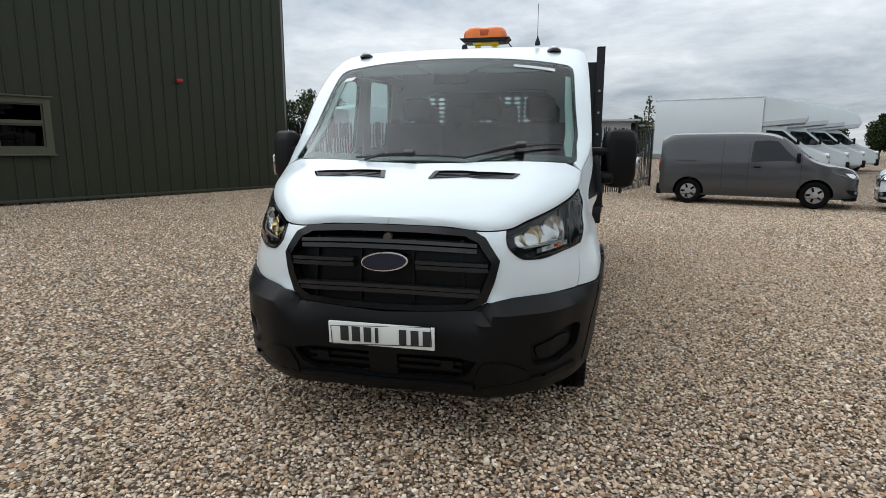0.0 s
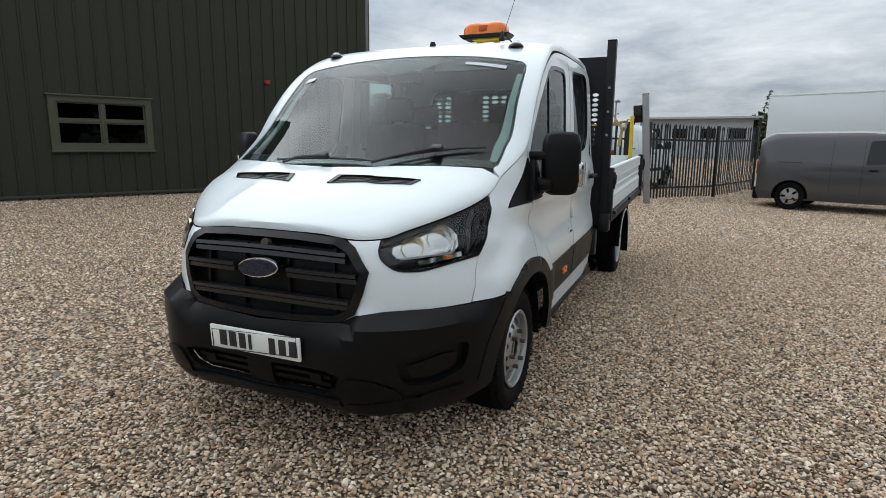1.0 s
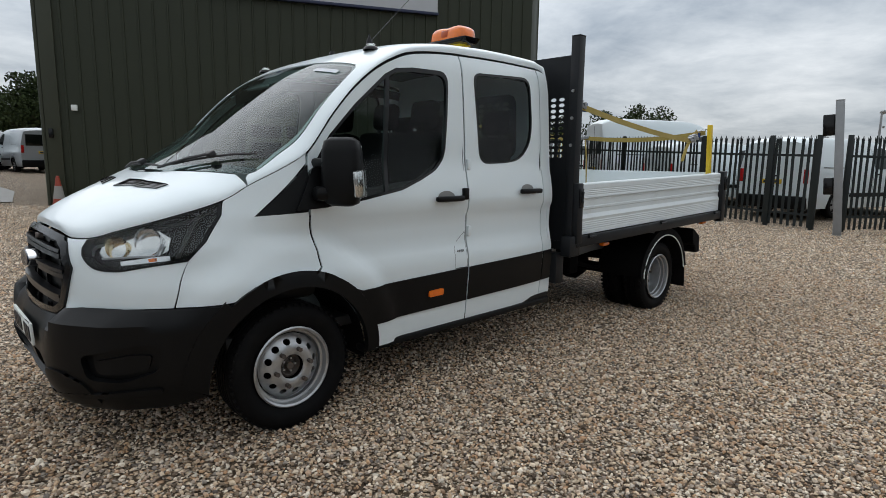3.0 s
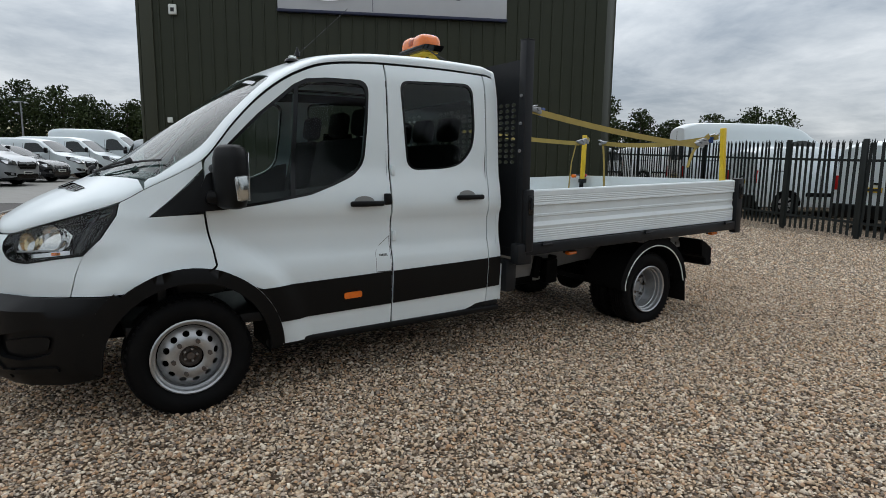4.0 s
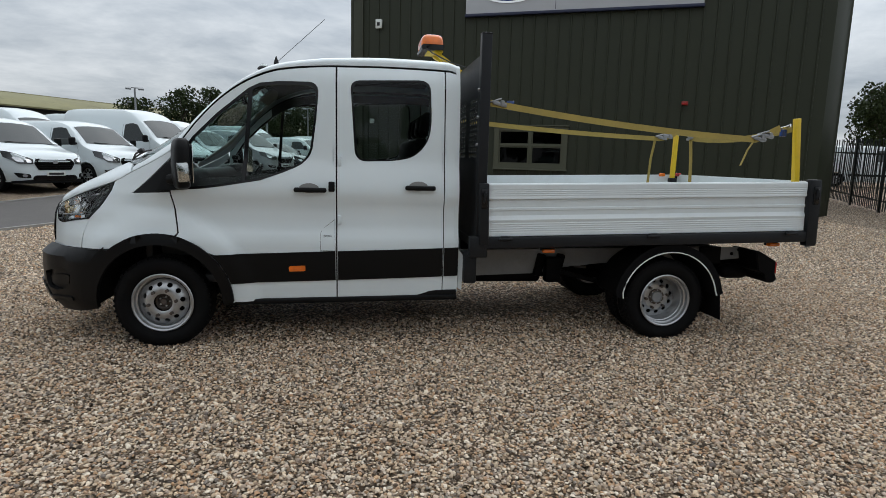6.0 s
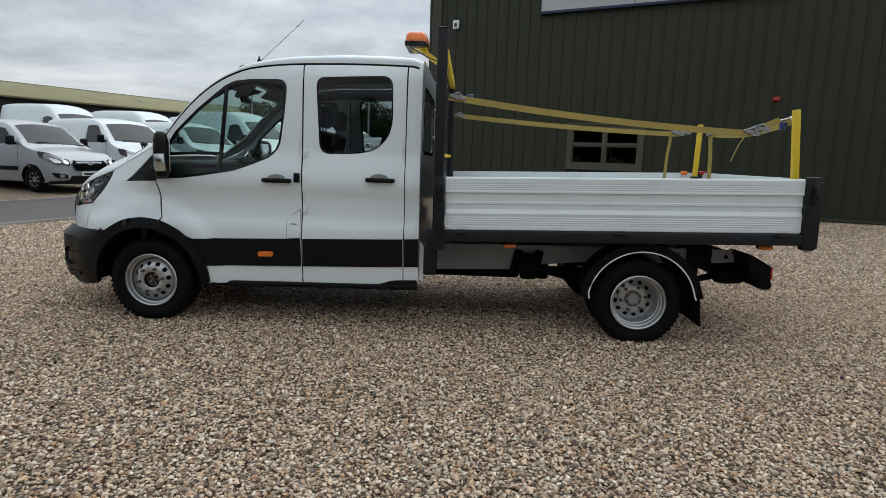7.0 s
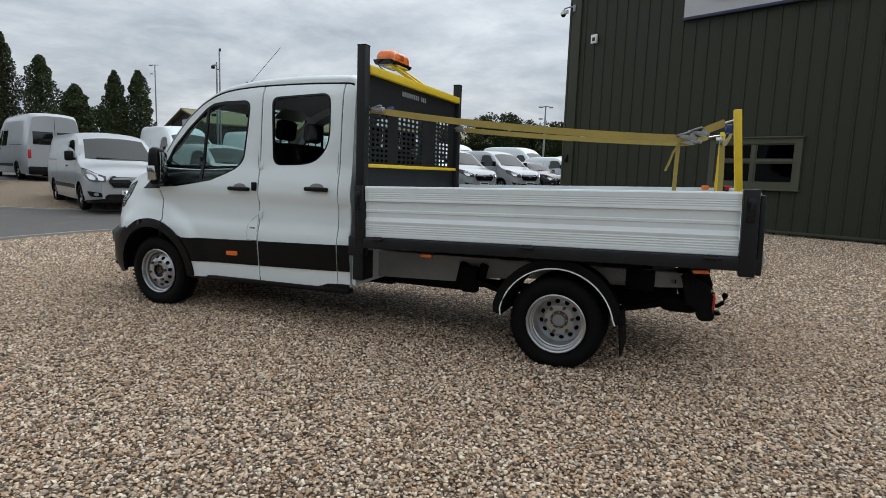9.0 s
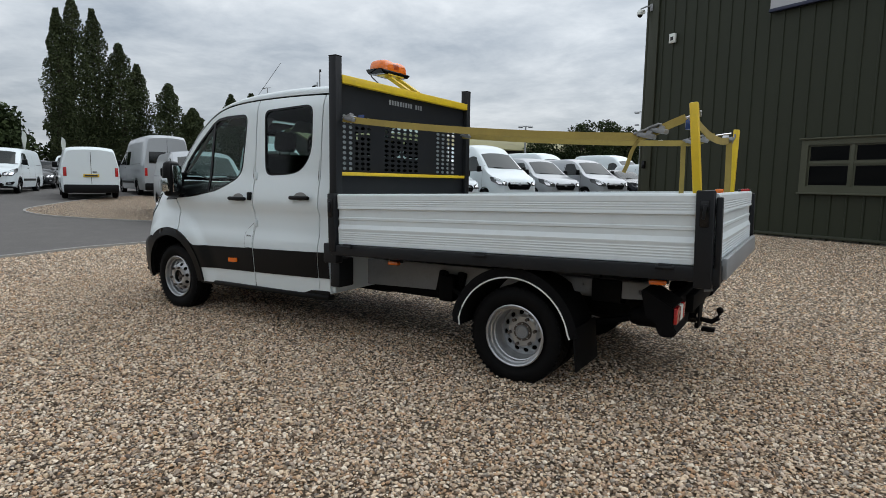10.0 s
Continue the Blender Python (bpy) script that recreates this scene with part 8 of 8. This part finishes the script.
def long_shed():
    a = math.degrees(math.atan2(0.88, 0.47))
    s = thing("long_shed", "long dark shed with a mossy green roof", "building", pose(-33.0, 33.8, gh(-34, 32) - 0.2, 0, 0, a))
    Ln, D, ev, rd = 76.0, 13.0, 4.3, 5.8
    part("front_wall", box((Ln, 0.3, ev), (Ln / 2, 0.15, ev / 2)), DARK_WALL, s)
    part("back_wall", box((Ln, 0.3, ev), (Ln / 2, D - 0.15, ev / 2)), DARK_WALL, s)
    for x in (0.15, Ln - 0.15):
        part("gable", prism([(0, 0), (D, 0), (D, ev), (D / 2, rd - 0.15), (0, ev)], 0.3, Matrix.Translation((x - 0.15, 0, 0)) @ Matrix.Rotation(math.pi / 2, 4, "Z") @ Matrix.Translation((0, -0.3, 0))), DARK_WALL, s)
    sl = math.degrees(math.atan2(rd - ev, D / 2))
    w = math.hypot(rd - ev, D / 2) + 0.5
    part("roof_slope", box((Ln + 0.8, w, 0.14), (Ln / 2, D / 4 - 0.2, (ev + rd) / 2 - 0.02), 0.01, (sl, 0, 0)), MOSS, s)
    part("roof_slope", box((Ln + 0.8, w, 0.14), (Ln / 2, D * 0.75 + 0.2, (ev + rd) / 2 - 0.02), 0.01, (-sl, 0, 0)), MOSS, s)
    part("ridge_cap", box((Ln + 0.8, 0.4, 0.1), (Ln / 2, D / 2, rd + 0.06), 0.02), MOSS, s)
    part("gutter", box((Ln + 0.8, 0.16, 0.14), (Ln / 2, -0.35, ev - 0.12), 0.03), DARK_WALL, s)
    for x in (3.0, 9.0, 20.0, 31.0, 44.0, 56.0):
        lt = part("wall_light", box((0.35, 0.25, 0.3), (x, -0.15, ev - 0.9), 0.04), PAPER, s)
    for x in (6.0, 15.0, 26.0, 38.0, 50.0):
        part("shutter_door", box((3.6, 0.08, 3.0), (x, -0.03, 1.5), 0.01), FLASHING, s)
    part("vent_panel", box((0.05, 1.6, 1.0), (-0.03, D / 2, 4.4), 0.01), SIGN_GREY, s)
    return s


long_shed()
GREY_CLAD = surface("pale_grey_cladding", (0.46, 0.49, 0.52), 0.6, vary=0.08, scale=0.5)


def far_block(x, y, turn, w, d, h, label, canopy=True):
    b = thing("building", label, "building", pose(x, y, gh(x, y) - 0.2, 0, 0, turn))
    part("wall", box((d, w, h), (0, 0, h / 2), 0.03), GREY_CLAD, b)
    part("roof", box((d + 1.6, w + 1.6, 0.2), (0, 0, h + 0.10), 0.03), GREY_CLAD, b)
    n = int(w / 2.2)
    for k in range(n):
        yy = -w / 2 + (k + 0.5) * w / n
        win = part("window", box((0.1, 1.3, 0.9), (-d / 2 - 0.02, yy, h - 1.3), 0.01), GLOSS_BLACK, b)
        part("sill", box((0.16, 1.4, 0.08), (-d / 2 - 0.05, yy, h - 1.8), 0.01), GREY_CLAD, win)
    if canopy:
        for yy in (-w / 2 - 0.5, w / 2 + 0.5):
            part("column", cyl(0.12, h, (-d / 2 - 0.6, yy, h / 2), segs=10), DARK_WALL, b)
    return b


far_block(60.0, -1.2, -3, 9.6, 8, 3.75, "pale grey office with a flat canopy roof")
far_block(64.0, -9.0, -6, 9.0, 6, 3.4, "low grey outbuilding beyond the fence", False)


def flag(x, y, h):
    f = thing("flag_pole", "white feather flag on a pole", "flag", pose(x, y, gh(x, y)))
    part("pole", cyl(0.035, h, (0, 0, h / 2), segs=8), GALV, f)
    bm = bmesh.new()
    rows = [[bm.verts.new((0.04 + q * 0.42 * (1 - 0.4 * abs(k / 8 - 0.4)), 0.08 * math.sin(k * 0.8 + q * 2), h * (0.45 + 0.55 * k / 8) - 0.25 * q)) for q in (0, 0.33, 0.66, 1)] for k in range(9)]
    for a, c in zip(rows, rows[1:]):
        for j in range(3):
            bm.faces.new((a[j], a[j + 1], c[j + 1], c[j]))
    bmesh.ops.solidify(bm, geom=bm.faces[:], thickness=0.01)
    part("cloth", bm, PAPER, f)


flag(*polar(5.6, -4.5, 158.2, 46), 3.4)
flag(*polar(5.6, -4.5, 155.6, 50), 3.3)

# trees on the side that only the windows mirror
for k in range(13):
    x = -30 + 5.2 * k
    tall = k % 4 == 1
    tree("tree", "leafy tree on the yard's near boundary", x, -33 - (k * 31 % 6), 11.5 if tall else 7.0 + (k * 17 % 4), 1.9 if tall else 3.4, POPLAR_LEAF if tall else LEAF, 220 + k, tall, 0.34, 2200, "near boundary trees")

# ---------------------------------------------------------------- loose pebbles on the yard round the truck


NEAR_FIELD = [(-2.9, 1.3), (-3.0, -0.9), (-1.9, -2.5), (-0.3, -3.9), (1.2, -4.4), (3.2, -4.55), (4.6, -4.3), (6.3, -3.4), (7.3, -1.6), (7.3, 1.6), (5.2, 1.6), (5.0, -0.2), (0.3, -0.35), (-0.7, 1.3)]


def pebble_field():
    """Rounded stones, one by one, where the eye passes near."""
    rng = np.random.default_rng(11)
    step = 0.0192
    xs, ys = np.arange(-3.1, 7.4, step), np.arange(-4.6, 1.7, step)
    X, Y = (q.ravel() for q in np.meshgrid(xs, ys))
    X, Y = X + rng.uniform(-0.55, 0.55, X.size) * step, Y + rng.uniform(-0.55, 0.55, Y.size) * step
    keep = inside_of(X + rng.normal(0, 0.12, X.size), Y + rng.normal(0, 0.12, X.size), NEAR_FIELD) & (rng.random(X.size) < 0.9)
    X, Y = X[keep], Y[keep]
    n = X.size
    ring = 4
    T = [(0, 0, 1.0)] + [(0.62 * math.cos(2 * math.pi * k / ring), 0.62 * math.sin(2 * math.pi * k / ring), 0.74) for k in range(ring)] + [(math.cos(2 * math.pi * (k + 0.5) / ring), math.sin(2 * math.pi * (k + 0.5) / ring), -0.15) for k in range(ring)]
    F = [(0, 1 + k, 1 + (k + 1) % ring) for k in range(ring)] + [f for k in range(ring) for f in ((1 + k, 1 + ring + k, 1 + (k + 1) % ring), (1 + (k + 1) % ring, 1 + ring + k, 1 + ring + (k + 1) % ring))]
    T, F = np.array(T), np.array(F)
    a = rng.gamma(14.0, 0.0112 / 14.0, n).clip(0.006, 0.023)
    size = np.stack([a, a * rng.uniform(0.55, 0.9, n), a * rng.uniform(0.5, 0.8, n)], 1)
    P = T[None] * (1 + rng.normal(0, 0.13, (n, T.shape[0], 1))) * size[:, None]
    tilt, roll, turn = rng.normal(0, 0.42, n), rng.normal(0, 0.42, n), rng.uniform(0, 2 * math.pi, n)
    for ang, (i, j) in ((tilt, (1, 2)), (roll, (0, 2)), (turn, (0, 1))):
        c, s = np.cos(ang)[:, None], np.sin(ang)[:, None]
        p, q = P[:, :, i].copy(), P[:, :, j].copy()
        P[:, :, i], P[:, :, j] = c * p - s * q, s * p + c * q
    Z = np.array([gh(x, y) for x, y in zip(X, Y)]) + rng.uniform(-0.006, 0.013, n)
    P += np.stack([X, Y, Z], 1)[:, None]
    V = P.reshape(-1, 3)
    tri = (F[None] + (np.arange(n) * T.shape[0])[:, None, None]).reshape(-1, 3)
    me = bpy.data.meshes.new("pebbles")
    me.vertices.add(len(V))
    me.vertices.foreach_set("co", V.astype(np.float32).ravel())
    me.loops.add(tri.size)
    me.loops.foreach_set("vertex_index", tri.astype(np.int32).ravel())
    me.polygons.add(len(tri))
    me.polygons.foreach_set("loop_start", np.arange(0, tri.size, 3, dtype=np.int32))
    me.update(calc_edges=True)
    me.shade_flat()
    me.materials.append(PEBBLES)
    return tagged(new("pebbles", me), "loose brown, cream and grey pebbles on the yard", "gravel", kind="stuff")


pebble_field()


def far_pebbles():
    """Coarser stones over the rest of the yard."""
    rng = np.random.default_rng(23)
    step = 0.0446
    xs, ys = np.arange(-6.0, 17.0, step), np.arange(-8.5, 14.0, step)
    X, Y = (q.ravel() for q in np.meshgrid(xs, ys))
    X, Y = X + rng.uniform(-0.5, 0.5, X.size) * step, Y + rng.uniform(-0.5, 0.5, Y.size) * step
    keep = (X * 0.4226 + Y * 0.9063 < 12.45) & ~inside_of(X, Y, NEAR_EDGE + [(-2.0, 17.5), (-60.0, 60.0), (-60.0, -40.0), (-8.0, -40.0)])
    keep &= ~inside_of(X, Y, NEAR_FIELD) & ~((X > 0.2) & (X < 4.9) & (Y > -0.6) & (Y < 1.0))
    keep &= (X < 12.8) | (Y < -0.2)
    keep &= ~((X < 2.0) & (Y < -4.5)) & (rng.random(X.size) < 0.92)
    X, Y = X[keep], Y[keep]
    n = X.size
    T = np.array([(0, 0, 1.0), (1, 0, -0.1), (0.2, 0.95, -0.1), (-1, 0.15, -0.1), (-0.1, -1, -0.1)])
    F = np.array([(0, 1, 2), (0, 2, 3), (0, 3, 4), (0, 4, 1)])
    a = rng.gamma(10.0, 0.0165 / 10.0, n).clip(0.008, 0.03)
    P = T[None] * (1 + rng.normal(0, 0.16, (n, 5, 1))) * np.stack([a, a * rng.uniform(0.6, 0.95, n), a * rng.uniform(0.55, 0.95, n)], 1)[:, None]
    turn = rng.uniform(0, 2 * math.pi, n)
    c, s = np.cos(turn)[:, None], np.sin(turn)[:, None]
    p, q = P[:, :, 0].copy(), P[:, :, 1].copy()
    P[:, :, 0], P[:, :, 1] = c * p - s * q, s * p + c * q
    P += np.stack([X, Y, np.array([gh(x, y) for x, y in zip(X, Y)])], 1)[:, None]
    V = P.reshape(-1, 3)
    tri = (F[None] + (np.arange(n) * 5)[:, None, None]).reshape(-1, 3)
    me = bpy.data.meshes.new("pebbles")
    me.vertices.add(len(V))
    me.vertices.foreach_set("co", V.astype(np.float32).ravel())
    me.loops.add(tri.size)
    me.loops.foreach_set("vertex_index", tri.astype(np.int32).ravel())
    me.polygons.add(len(tri))
    me.polygons.foreach_set("loop_start", np.arange(0, tri.size, 3, dtype=np.int32))
    me.update(calc_edges=True)
    me.shade_flat()
    me.materials.append(PEBBLES)
    return tagged(new("pebbles", me), "loose tan and grey stones across the yard", "gravel", kind="stuff")


far_pebbles()
